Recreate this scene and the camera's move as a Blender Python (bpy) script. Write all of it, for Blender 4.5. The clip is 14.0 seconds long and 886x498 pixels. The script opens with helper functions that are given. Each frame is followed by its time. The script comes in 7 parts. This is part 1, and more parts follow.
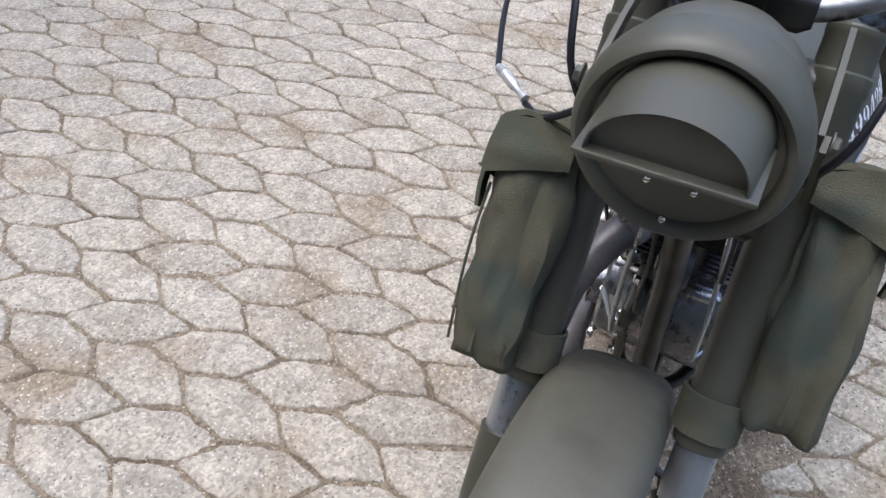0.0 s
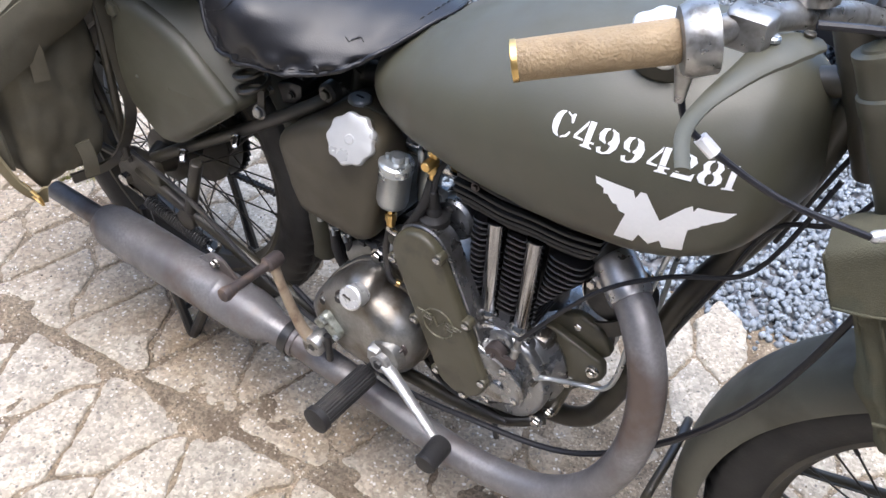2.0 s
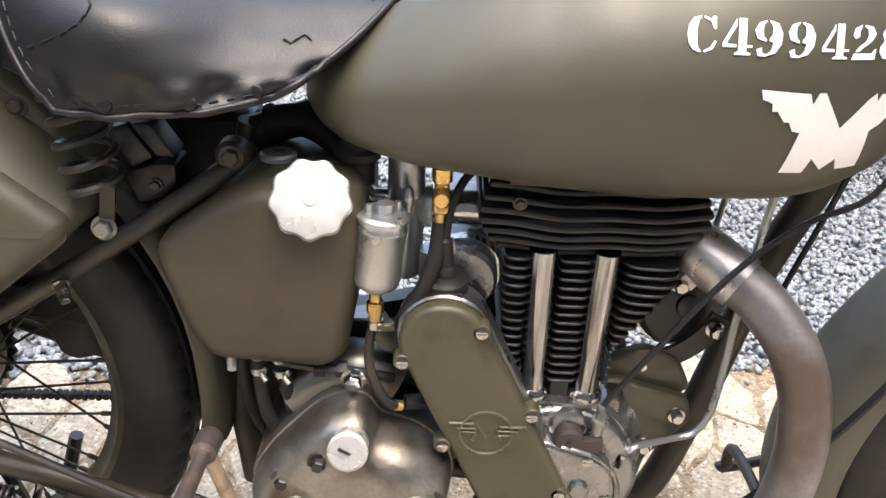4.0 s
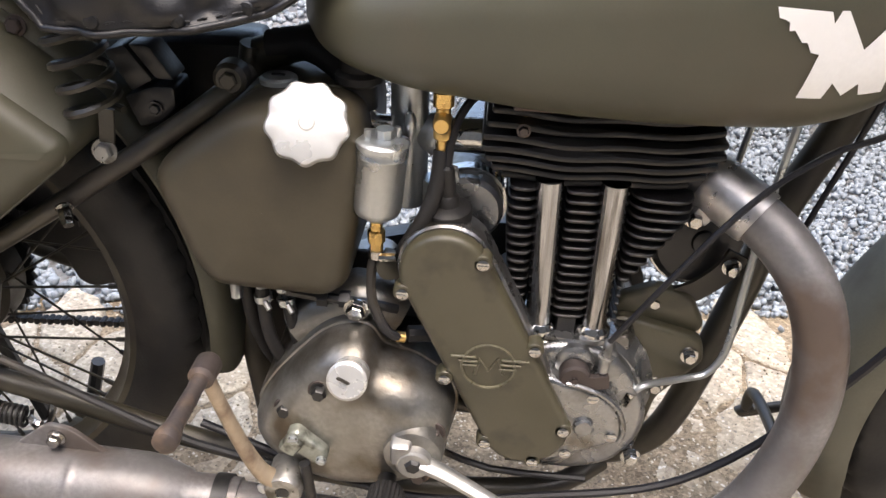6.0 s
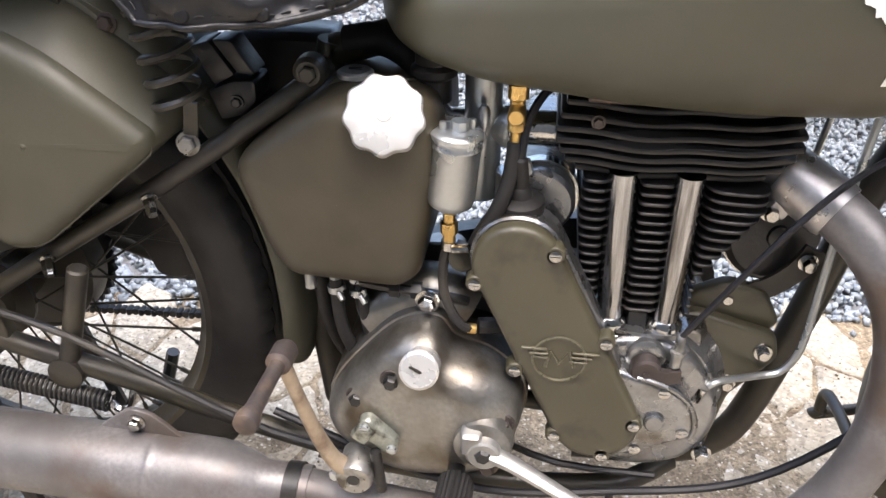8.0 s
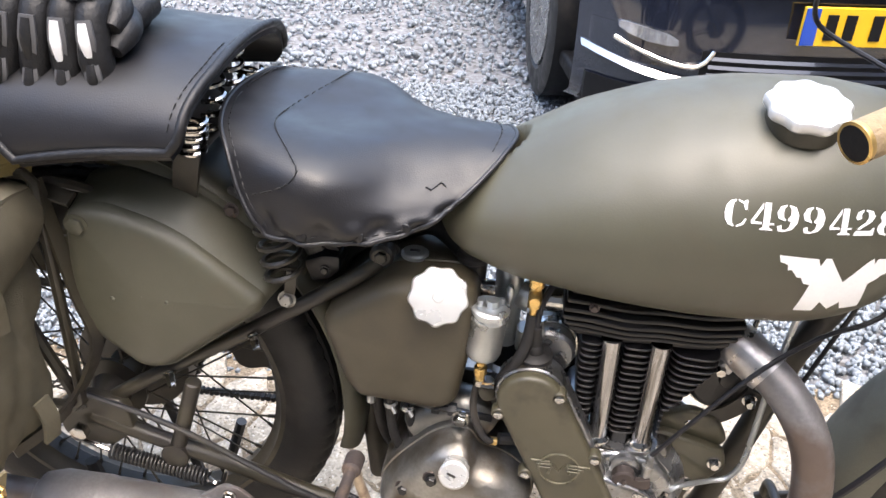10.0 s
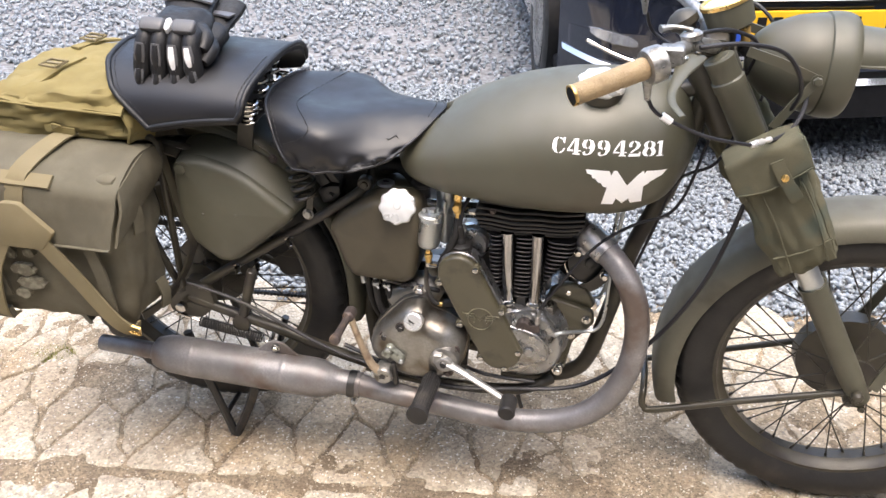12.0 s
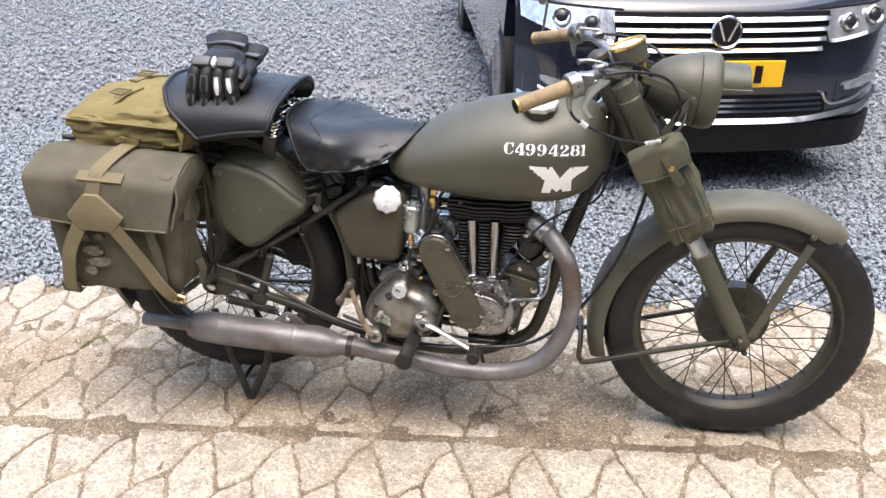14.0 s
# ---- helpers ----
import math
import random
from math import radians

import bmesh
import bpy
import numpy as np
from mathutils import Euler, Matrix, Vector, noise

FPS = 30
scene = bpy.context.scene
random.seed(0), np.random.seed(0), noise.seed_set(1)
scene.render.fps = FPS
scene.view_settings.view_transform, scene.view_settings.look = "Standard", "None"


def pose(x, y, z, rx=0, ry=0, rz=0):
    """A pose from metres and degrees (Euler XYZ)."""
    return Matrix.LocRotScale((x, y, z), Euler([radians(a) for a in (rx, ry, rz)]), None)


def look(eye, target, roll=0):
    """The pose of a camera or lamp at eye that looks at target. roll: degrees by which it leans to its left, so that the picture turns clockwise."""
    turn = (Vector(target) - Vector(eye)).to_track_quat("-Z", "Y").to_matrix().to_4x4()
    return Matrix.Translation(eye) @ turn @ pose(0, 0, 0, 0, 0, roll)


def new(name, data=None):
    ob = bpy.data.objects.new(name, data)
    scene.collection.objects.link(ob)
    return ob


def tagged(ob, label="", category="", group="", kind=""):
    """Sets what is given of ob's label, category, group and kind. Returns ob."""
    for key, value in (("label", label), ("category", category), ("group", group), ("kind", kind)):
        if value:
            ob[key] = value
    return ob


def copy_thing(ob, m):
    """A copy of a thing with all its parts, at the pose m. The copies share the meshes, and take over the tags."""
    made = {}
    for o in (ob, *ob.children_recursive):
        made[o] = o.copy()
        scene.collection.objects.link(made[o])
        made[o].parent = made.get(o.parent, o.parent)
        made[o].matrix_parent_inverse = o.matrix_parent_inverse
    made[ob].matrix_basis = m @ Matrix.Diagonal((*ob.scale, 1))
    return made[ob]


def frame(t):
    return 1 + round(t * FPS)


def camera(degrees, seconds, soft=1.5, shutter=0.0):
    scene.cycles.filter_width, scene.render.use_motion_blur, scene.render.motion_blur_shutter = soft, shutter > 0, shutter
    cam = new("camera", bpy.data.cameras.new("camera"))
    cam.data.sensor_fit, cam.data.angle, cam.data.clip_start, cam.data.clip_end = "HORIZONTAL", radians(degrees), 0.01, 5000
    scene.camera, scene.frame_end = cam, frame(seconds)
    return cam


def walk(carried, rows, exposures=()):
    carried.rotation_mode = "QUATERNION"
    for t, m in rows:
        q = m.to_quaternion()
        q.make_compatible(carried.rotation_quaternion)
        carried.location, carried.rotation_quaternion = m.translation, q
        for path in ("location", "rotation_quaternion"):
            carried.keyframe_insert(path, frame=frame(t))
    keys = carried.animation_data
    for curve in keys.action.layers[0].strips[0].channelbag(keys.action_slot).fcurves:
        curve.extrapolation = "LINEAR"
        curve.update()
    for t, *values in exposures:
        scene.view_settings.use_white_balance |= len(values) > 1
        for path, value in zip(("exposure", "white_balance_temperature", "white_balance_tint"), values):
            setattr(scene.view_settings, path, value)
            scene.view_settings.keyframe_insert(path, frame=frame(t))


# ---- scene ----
cam = camera(56.1, 14.0)
PATH = [
    (0, (1.698, 0.054, 1.233), (0.303, -0.558, -0.062), 4.5),
    (0.2, (1.714, -0.095, 1.217), (0.19, -0.498, -0.014), 3.6),
    (0.5, (1.705, -0.298, 1.205), (0.161, -0.353, -0.065), 3.0),
    (0.7, (1.619, -0.392, 1.203), (0.101, -0.175, -0.081), 3.1),
    (1, (1.427, -0.51, 1.182), (0.048, 0.031, -0.162), 3.0),
    (1.5, (1.193, -0.697, 1.223), (0.094, 0.314, -0.107), 2.4),
    (2, (0.986, -0.807, 1.238), (0.219, 0.49, -0.076), 5.1),
    (2.5, (0.766, -0.752, 1.211), (0.182, 0.586, -0.157), 2.3),
    (3, (0.558, -0.737, 1.212), (0.377, 0.714, -0.152), 4.4),
    (3.5, (0.493, -0.713, 1.01), (0.469, 0.924, -0.139), 7.5),
    (4, (0.535, -0.749, 0.92), (0.553, 1.039, 0.024), 3.0),
    (6.3, (0.577, -0.737, 0.9), (0.474, 0.98, -0.12), 2.0),
    (6.5, (0.577, -0.739, 0.901), (0.464, 0.984, -0.109), 1.6),
    (7, (0.574, -0.741, 0.892), (0.395, 0.984, -0.104), 0.5),
    (7.5, (0.568, -0.737, 0.896), (0.381, 0.977, -0.118), 0.6),
    (8, (0.563, -0.752, 0.892), (0.338, 0.963, -0.112), 0.5),
    (8.5, (0.555, -0.763, 0.883), (0.326, 0.972, -0.084), 0.7),
    (9, (0.523, -0.748, 0.875), (0.346, 1.014, -0.054), 1.0),
    (9.2, (0.498, -0.739, 0.925), (0.331, 0.981, -0.082), 3.1),
    (11.3, (0.677, -1.318, 1.345), (0.337, 0.369, 0.326), -0.9),
    (11.5, (0.706, -1.355, 1.349), (0.349, 0.35, 0.367), -1.1),
    (12, (0.788, -1.436, 1.349), (0.438, 0.255, 0.339), -0.5),
    (12.5, (0.848, -1.497, 1.383), (0.55, 0.203, 0.373), 0.4),
    (13, (0.859, -1.584, 1.41), (0.573, 0.127, 0.415), 0.1),
    (13.5, (0.824, -1.79, 1.414), (0.562, -0.054, 0.456), 0.8),
    (14, (0.849, -1.92, 1.423), (0.571, -0.149, 0.537), 0.3),
]
walk(cam, [(t, look(eye, target, roll)) for t, eye, target, roll in PATH], [(0, 0.5, 5750, 10), (0.5, 0.35, 5700, 10), (1.0, 0.72, 5600, 10), (1.5, 0.8, 5500, 10), (2.0, 1.19, 5850, 10), (2.5, 1.44, 6200, 10), (3.0, 1.7, 6500, 10), (3.5, 1.55, 6700, 10), (4.2, 1.56, 6900, 10), (6.3, 1.4, 6700, 10), (7.5, 1.42, 6600, 10), (8.5, 1.81, 6400, 10), (9.2, 1.8, 6400, 10), (11.3, 1.46, 6700, 10), (13, 1.51, 6600, 10), (13.5, 1.4, 6600, 10), (14, 1.22, 6450, 10)])

# ---- light ----
world = bpy.data.worlds.new("overcast_sky")
scene.world = world
world.use_nodes = True
wn = world.node_tree
sky = wn.nodes.new("ShaderNodeTexSky")
sky.sky_type = "NISHITA"
sky.sun_disc = False
SUN_EL, SUN_AZ = radians(72), radians(160)
sky.sun_elevation, sky.sun_rotation = SUN_EL, SUN_AZ
sky.air_density, sky.dust_density, sky.ozone_density = 1.0, 4.0, 0.6
wn.links.new(sky.outputs["Color"], wn.nodes["Background"].inputs["Color"])
wn.nodes["Background"].inputs["Strength"].default_value = 0.25
sun = new("sun", bpy.data.lights.new("sun", "SUN"))
sun.data.energy, sun.data.angle, sun.data.color = 0.9, radians(60), (1.0, 0.97, 0.92)
sun.matrix_world = look((0.7, 0.5, 4.0), (0.6, 0.0, 0.0))


# ---- materials ----
def material(name, base, rough=0.5, metal=0.0, vary=0.15, scale=9.0, dirt=None, amount=0.0, dirt_scale=5.0,
             grain=220.0, bump=0.15, rough_vary=0.12, spread=(0.72, 1.3), coat=0.0, per="", space="Object", spec=0.5):
    """Paint, metal, cloth or stone: base colour varied at two scales, stains of another colour, fine relief."""
    m = bpy.data.materials.new(name)
    m.use_nodes = True
    t = m.node_tree
    n, link = t.nodes, t.links.new
    b = n["Principled BSDF"]
    b.inputs["Metallic"].default_value = metal
    b.inputs["Coat Weight"].default_value = coat
    b.inputs["Specular IOR Level"].default_value = spec
    where = n.new("ShaderNodeTexCoord").outputs["Object"]
    if space == "World":
        where = n.new("ShaderNodeNewGeometry").outputs["Position"]

    def cloud(s, detail=4.0):
        o = n.new("ShaderNodeTexNoise")
        o.inputs["Scale"].default_value, o.inputs["Detail"].default_value = s, detail
        link(where, o.inputs["Vector"])
        return o.outputs["Fac"]

    def mixed(fac, a, c):
        o = n.new("ShaderNodeMix")
        o.data_type = "RGBA"
        for sock, value in ((o.inputs[0], fac), (o.inputs[6], a), (o.inputs[7], c)):
            if isinstance(value, (tuple, list)):
                sock.default_value = (*value[:3], 1)
            elif isinstance(value, float):
                sock.default_value = value
            else:
                link(value, sock)
        return o.outputs[2]

    def ranged(value, lo, hi, a=0.0, c=1.0):
        o = n.new("ShaderNodeMapRange")
        for k, v in zip(("From Min", "From Max", "To Min", "To Max"), (lo, hi, a, c)):
            o.inputs[k].default_value = v
        link(value, o.inputs["Value"])
        return o.outputs["Result"]

    low, high = [c * (1 - vary) for c in base], [min(1, c * (1 + vary)) for c in base]
    col = mixed(ranged(cloud(scale), 0.3, 0.7), low, high)
    fine = cloud(grain, 2.0)
    col = mixed(ranged(fine, 0.35, 0.65, 0.0, 0.5), col, [c * (1 - vary * 0.8) for c in base])
    if per:
        src = n.new("ShaderNodeObjectInfo").outputs["Random"] if per == "object" else n.new("ShaderNodeNewGeometry").outputs["Random Per Island"]
        hsv = n.new("ShaderNodeHueSaturation")
        link(col, hsv.inputs["Color"])
        link(ranged(src, 0, 1, *spread), hsv.inputs["Value"])
        col = hsv.outputs["Color"]
    if dirt:
        spots = ranged(cloud(dirt_scale, 8.0), 0.62 - amount * 0.3, 0.78 - amount * 0.3)
        col = mixed(spots, col, dirt)
    link(col, b.inputs["Base Color"])
    link(ranged(cloud(scale * 3), 0.3, 0.7, max(0.03, rough - rough_vary), min(1, rough + rough_vary)), b.inputs["Roughness"])
    if bump:
        o = n.new("ShaderNodeBump")
        o.inputs["Strength"].default_value, o.inputs["Distance"].default_value = bump, 0.002
        link(fine, o.inputs["Height"])
        link(o.outputs["Normal"], b.inputs["Normal"])
    return m


OLIVE = material("olive_paint", (0.067, 0.0652, 0.0445), 0.5, coat=0.06, spec=0.55, vary=0.1, dirt=(0.07, 0.06, 0.04), amount=0.15, grain=500, bump=0.04, rough_vary=0.08)
BROWNED = material("browned_olive_paint", (0.058, 0.0495, 0.0315), 0.47, vary=0.16, dirt=(0.038, 0.032, 0.022), amount=0.35, dirt_scale=9, grain=500, bump=0.05, spec=0.48)
# olive made paler for the upward-facing front guard: sky light in the colour
LIT_OLIVE = material("lit_olive_paint", (0.103, 0.099, 0.075), 0.55, vary=0.14, scale=7, dirt=(0.06, 0.055, 0.04), amount=0.25, dirt_scale=9, grain=400, bump=0.06, spec=0.4)
OLIVE_DARK = material("olive_frame_paint", (0.04, 0.0355, 0.024), 0.42, vary=0.2, dirt=(0.022, 0.019, 0.016), amount=0.5, dirt_scale=14, grain=400, bump=0.1)
BLACK = material("black_enamel", (0.018, 0.018, 0.019), 0.4, vary=0.3, dirt=(0.04, 0.035, 0.028), amount=0.25, dirt_scale=20)
FIN = material("black_iron_fin", (0.012, 0.011, 0.011), 0.4, vary=0.3, dirt=(0.035, 0.028, 0.022), amount=0.15, dirt_scale=30, bump=0.25)
RUBBER = material("black_rubber", (0.02, 0.019, 0.019), 0.55, spec=0.35, vary=0.25, dirt=(0.045, 0.04, 0.034), amount=0.3, dirt_scale=18, bump=0.2)
TYRE = material("tyre_rubber", (0.012, 0.012, 0.0125), 0.52, spec=0.4, vary=0.2, dirt=(0.034, 0.029, 0.025), amount=0.15, dirt_scale=12, bump=0.2)
LEATHER = material("black_leather", (0.0085, 0.0085, 0.0105), 0.42, spec=0.5, vary=0.2, grain=600, bump=0.13, rough_vary=0.08)
WELT = material("worn_leather_binding", (0.008, 0.008, 0.009), 0.46, vary=0.3, scale=60, grain=300, bump=0.3, spec=0.4)
POLISHED = material("polished_tube_steel", (0.4, 0.4, 0.41), 0.17, 1.0, vary=0.45, scale=150, dirt=(0.09, 0.08, 0.07), amount=0.4, dirt_scale=120, bump=0.02, rough_vary=0.08)
# noise stretched up the tube: dirt streaks, and reflections put into the colour
drawn = POLISHED.node_tree
along = drawn.nodes.new("ShaderNodeMapping")
along.inputs["Scale"].default_value = (1.0, 1.0, 0.07)
for o in [o for o in drawn.nodes if o.type == "TEX_NOISE"]:
    drawn.links.new(along.outputs["Vector"], o.inputs["Vector"])
drawn.links.new(drawn.nodes["Texture Coordinate"].outputs["Object"], along.inputs["Vector"])
LEVER = material("satin_lever_alloy", (0.4, 0.4, 0.39), 0.38, 0.75, vary=0.12, dirt=(0.3, 0.28, 0.25), amount=0.2, dirt_scale=40)
CLAMP = material("brushed_clamp_steel", (0.46, 0.45, 0.45), 0.36, 0.8, vary=0.15, scale=30, dirt=(0.3, 0.27, 0.25), amount=0.15, dirt_scale=25)
LEATHER.node_tree.nodes["Principled BSDF"].inputs["Coat Roughness"].default_value = 0.27
STITCH = material("stitching", (0.012, 0.012, 0.013), 0.6)
COVER = material("browned_cover_paint", (0.064, 0.0575, 0.035), 0.42, coat=0.1, spec=0.55, vary=0.12, dirt=(0.036, 0.031, 0.02), amount=0.22, dirt_scale=28, grain=500, bump=0.05)
GRIMY = material("grimy_cast_alloy", (0.28, 0.275, 0.26), 0.4, 0.88, vary=0.24, scale=22, dirt=(0.15, 0.128, 0.1), amount=0.45, dirt_scale=15, bump=0.22)
ALLOY = material("cast_alloy", (0.33, 0.335, 0.34), 0.3, 0.9, vary=0.25, scale=16, dirt=(0.13, 0.115, 0.095), amount=0.42, dirt_scale=16, bump=0.2)
STEEL = material("bright_steel", (0.5, 0.49, 0.47), 0.14, 1.0, vary=0.15, dirt=(0.2, 0.15, 0.1), amount=0.2, dirt_scale=40)
ZINC = material("zinc_plate", (0.47, 0.495, 0.505), 0.33, 0.85, vary=0.1)
CAPS = material("polished_cap_alloy", (0.62, 0.62, 0.61), 0.33, 0.5, vary=0.06, bump=0.05)
BRASS = material("brass", (0.68, 0.46, 0.17), 0.3, 0.9, vary=0.15)
EXHAUST = material("bare_exhaust_steel", (0.19, 0.183, 0.186), 0.44, 0.42, vary=0.3, scale=16, dirt=(0.118, 0.09, 0.075), amount=0.42, dirt_scale=10, bump=0.12)
RUST = material("rusty_steel", (0.1, 0.082, 0.077), 0.5, 0.6, vary=0.25, dirt=(0.2, 0.14, 0.1), amount=0.3, dirt_scale=30)
CANVAS = material("olive_canvas", (0.117, 0.106, 0.077), 0.9, vary=0.24, scale=11, dirt=(0.08, 0.07, 0.048), amount=0.4, dirt_scale=9, grain=700, bump=0.5, spec=0.15)
GREENCANVAS = material("green_canvas", (0.1, 0.095, 0.064), 0.9, vary=0.22, scale=16, dirt=(0.07, 0.082, 0.065), amount=0.35, dirt_scale=12, grain=700, bump=0.5, spec=0.15)
KHAKI = material("khaki_canvas", (0.205, 0.168, 0.074), 0.9, vary=0.15, scale=14, dirt=(0.17, 0.135, 0.055), amount=0.35, dirt_scale=9, grain=700, bump=0.5, spec=0.15)
WEBBING = material("webbing", (0.2, 0.168, 0.1), 0.85, vary=0.12, grain=900, bump=0.5, spec=0.15)
GRIP = material("tan_grip_rubber", (0.29, 0.212, 0.118), 0.7, vary=0.16, scale=30, dirt=(0.2, 0.14, 0.075), amount=0.3, dirt_scale=40, grain=380, bump=0.8)
WHITE = material("white_paint", (0.9, 0.9, 0.89), 0.5, vary=0.05, bump=0.08)
CABLE = material("black_cable", (0.012, 0.012, 0.015), 0.45, spec=0.4)
PEWTER = material("tarnished_control_metal", (0.34, 0.335, 0.32), 0.36, 0.8, vary=0.25, scale=40, dirt=(0.1, 0.09, 0.075), amount=0.35, dirt_scale=50)
GLOVE = material("black_glove_leather", (0.011, 0.011, 0.012), 0.5, spec=0.35, vary=0.3, scale=30, bump=0.4)
GLOVE_GREY = material("grey_glove_panel", (0.085, 0.085, 0.09), 0.45)
GLOVE_WHITE = material("white_glove_panel", (0.8, 0.8, 0.8), 0.4)
CARPAINT = material("dark_car_paint", (0.012, 0.015, 0.026), 0.12, vary=0.05, bump=0.0, coat=1.0, rough_vary=0.02)
PLASTIC = material("black_plastic", (0.006, 0.006, 0.007), 0.55, spec=0.25)
CHROME = material("chrome", (0.62, 0.62, 0.62), 0.08, 1.0, vary=0.03, bump=0.0, rough_vary=0.03)
PLATE = material("yellow_plate", (0.85, 0.5, 0.015), 0.4, vary=0.04, bump=0.0)
BLUE = material("blue_plate_band", (0.02, 0.07, 0.4), 0.4)
PAVER = material("concrete_paver", (0.42, 0.374, 0.3), 0.85, vary=0.2, scale=16, dirt=(0.3, 0.24, 0.165), amount=0.3, dirt_scale=3.5, grain=110, bump=0.9, per="object", spread=(0.92, 1.08), space="World", spec=0.3)
SAND = material("joint_sand", (0.25, 0.2, 0.14), 0.95, vary=0.3, scale=14, dirt=(0.14, 0.105, 0.07), amount=0.4, dirt_scale=5, grain=260, bump=1.0, space="World", spec=0.2)
GRAVEL = material("basalt_chippings", (0.265, 0.295, 0.325), 0.85, spec=0.3, spread=(0.84, 1.12), vary=0.2, scale=20, grain=200, bump=0.4, per="island", space="World")
GROUND = material("grit_ground", (0.2, 0.205, 0.215), 0.9, vary=0.45, scale=45, dirt=(0.08, 0.075, 0.07), amount=0.4, dirt_scale=30, grain=120, bump=1.0, space="World")
MOSS = material("moss", (0.17, 0.17, 0.045), 0.95, vary=0.3, scale=60, per="island")


def speckled(m, size, light, dark, share):
    """Aggregate grains in a concrete or sand surface."""
    t = m.node_tree
    n, link = t.nodes, t.links.new
    b = n["Principled BSDF"]
    was = b.inputs["Base Color"].links[0].from_socket
    where = n.new("ShaderNodeNewGeometry").outputs["Position"]
    warp = n.new("ShaderNodeTexNoise")
    warp.inputs["Scale"].default_value, warp.inputs["Detail"].default_value = 0.9 / size, 2.0
    link(where, warp.inputs["Vector"])
    shift = n.new("ShaderNodeVectorMath")
    shift.operation = "MULTIPLY_ADD"
    shift.inputs[1].default_value = (1.3 * size, 1.3 * size, 1.3 * size)
    link(warp.outputs["Color"], shift.inputs[0])
    link(where, shift.inputs[2])
    v = n.new("ShaderNodeTexVoronoi")
    v.inputs["Scale"].default_value = 1 / size
    link(shift.outputs["Vector"], v.inputs["Vector"])
    sep = n.new("ShaderNodeSeparateColor")
    link(v.outputs["Color"], sep.inputs["Color"])
    col = was
    for channel, colour, lo in (("Red", light, 1 - share), ("Green", dark, 1 - share * 0.6)):
        near = n.new("ShaderNodeMapRange")
        near.inputs["From Min"].default_value, near.inputs["From Max"].default_value = 0.5, 0.32
        link(v.outputs["Distance"], near.inputs["Value"])
        pick = n.new("ShaderNodeMath")
        pick.operation = "GREATER_THAN"
        pick.inputs[1].default_value = lo
        link(sep.outputs[channel], pick.inputs[0])
        both = n.new("ShaderNodeMath")
        both.operation = "MULTIPLY"
        link(near.outputs["Result"], both.inputs[0])
        link(pick.outputs[0], both.inputs[1])
        mix = n.new("ShaderNodeMix")
        mix.data_type = "RGBA"
        link(both.outputs[0], mix.inputs[0])
        link(col, mix.inputs[6])
        mix.inputs[7].default_value = (*colour, 1)
        col = mix.outputs[2]
    link(col, b.inputs["Base Color"])


def aggregate(m, layers, relief):
    """Exposed stones in worn concrete: every grain its own shade, with a rough relief."""
    t = m.node_tree
    n, link = t.nodes, t.links.new
    b = n["Principled BSDF"]
    col = b.inputs["Base Color"].links[0].from_socket
    where = n.new("ShaderNodeNewGeometry").outputs["Position"]
    warp = n.new("ShaderNodeTexNoise")
    warp.inputs["Scale"].default_value, warp.inputs["Detail"].default_value = 90.0, 3.0
    link(where, warp.inputs["Vector"])
    shift = n.new("ShaderNodeVectorMath")
    shift.operation = "MULTIPLY_ADD"
    shift.inputs[1].default_value = (0.008, 0.008, 0.008)
    link(warp.outputs["Color"], shift.inputs[0])
    link(where, shift.inputs[2])
    for size, lo, hi in layers:
        v = n.new("ShaderNodeTexVoronoi")
        v.inputs["Scale"].default_value = 1 / size
        link(shift.outputs["Vector"], v.inputs["Vector"])
        sep = n.new("ShaderNodeSeparateColor")
        link(v.outputs["Color"], sep.inputs["Color"])
        r = n.new("ShaderNodeMapRange")
        r.inputs["To Min"].default_value, r.inputs["To Max"].default_value = lo, hi
        link(sep.outputs["Red"], r.inputs["Value"])
        hsv = n.new("ShaderNodeHueSaturation")
        link(col, hsv.inputs["Color"])
        link(r.outputs["Result"], hsv.inputs["Value"])
        col = hsv.outputs["Color"]
    link(col, b.inputs["Base Color"])
    bump = n.new("ShaderNodeBump")
    bump.inputs["Strength"].default_value, bump.inputs["Distance"].default_value = relief, 0.003
    link(sep.outputs["Red"], bump.inputs["Height"])
    link(b.inputs["Normal"].links[0].from_socket, bump.inputs["Normal"])
    link(bump.outputs["Normal"], b.inputs["Normal"])


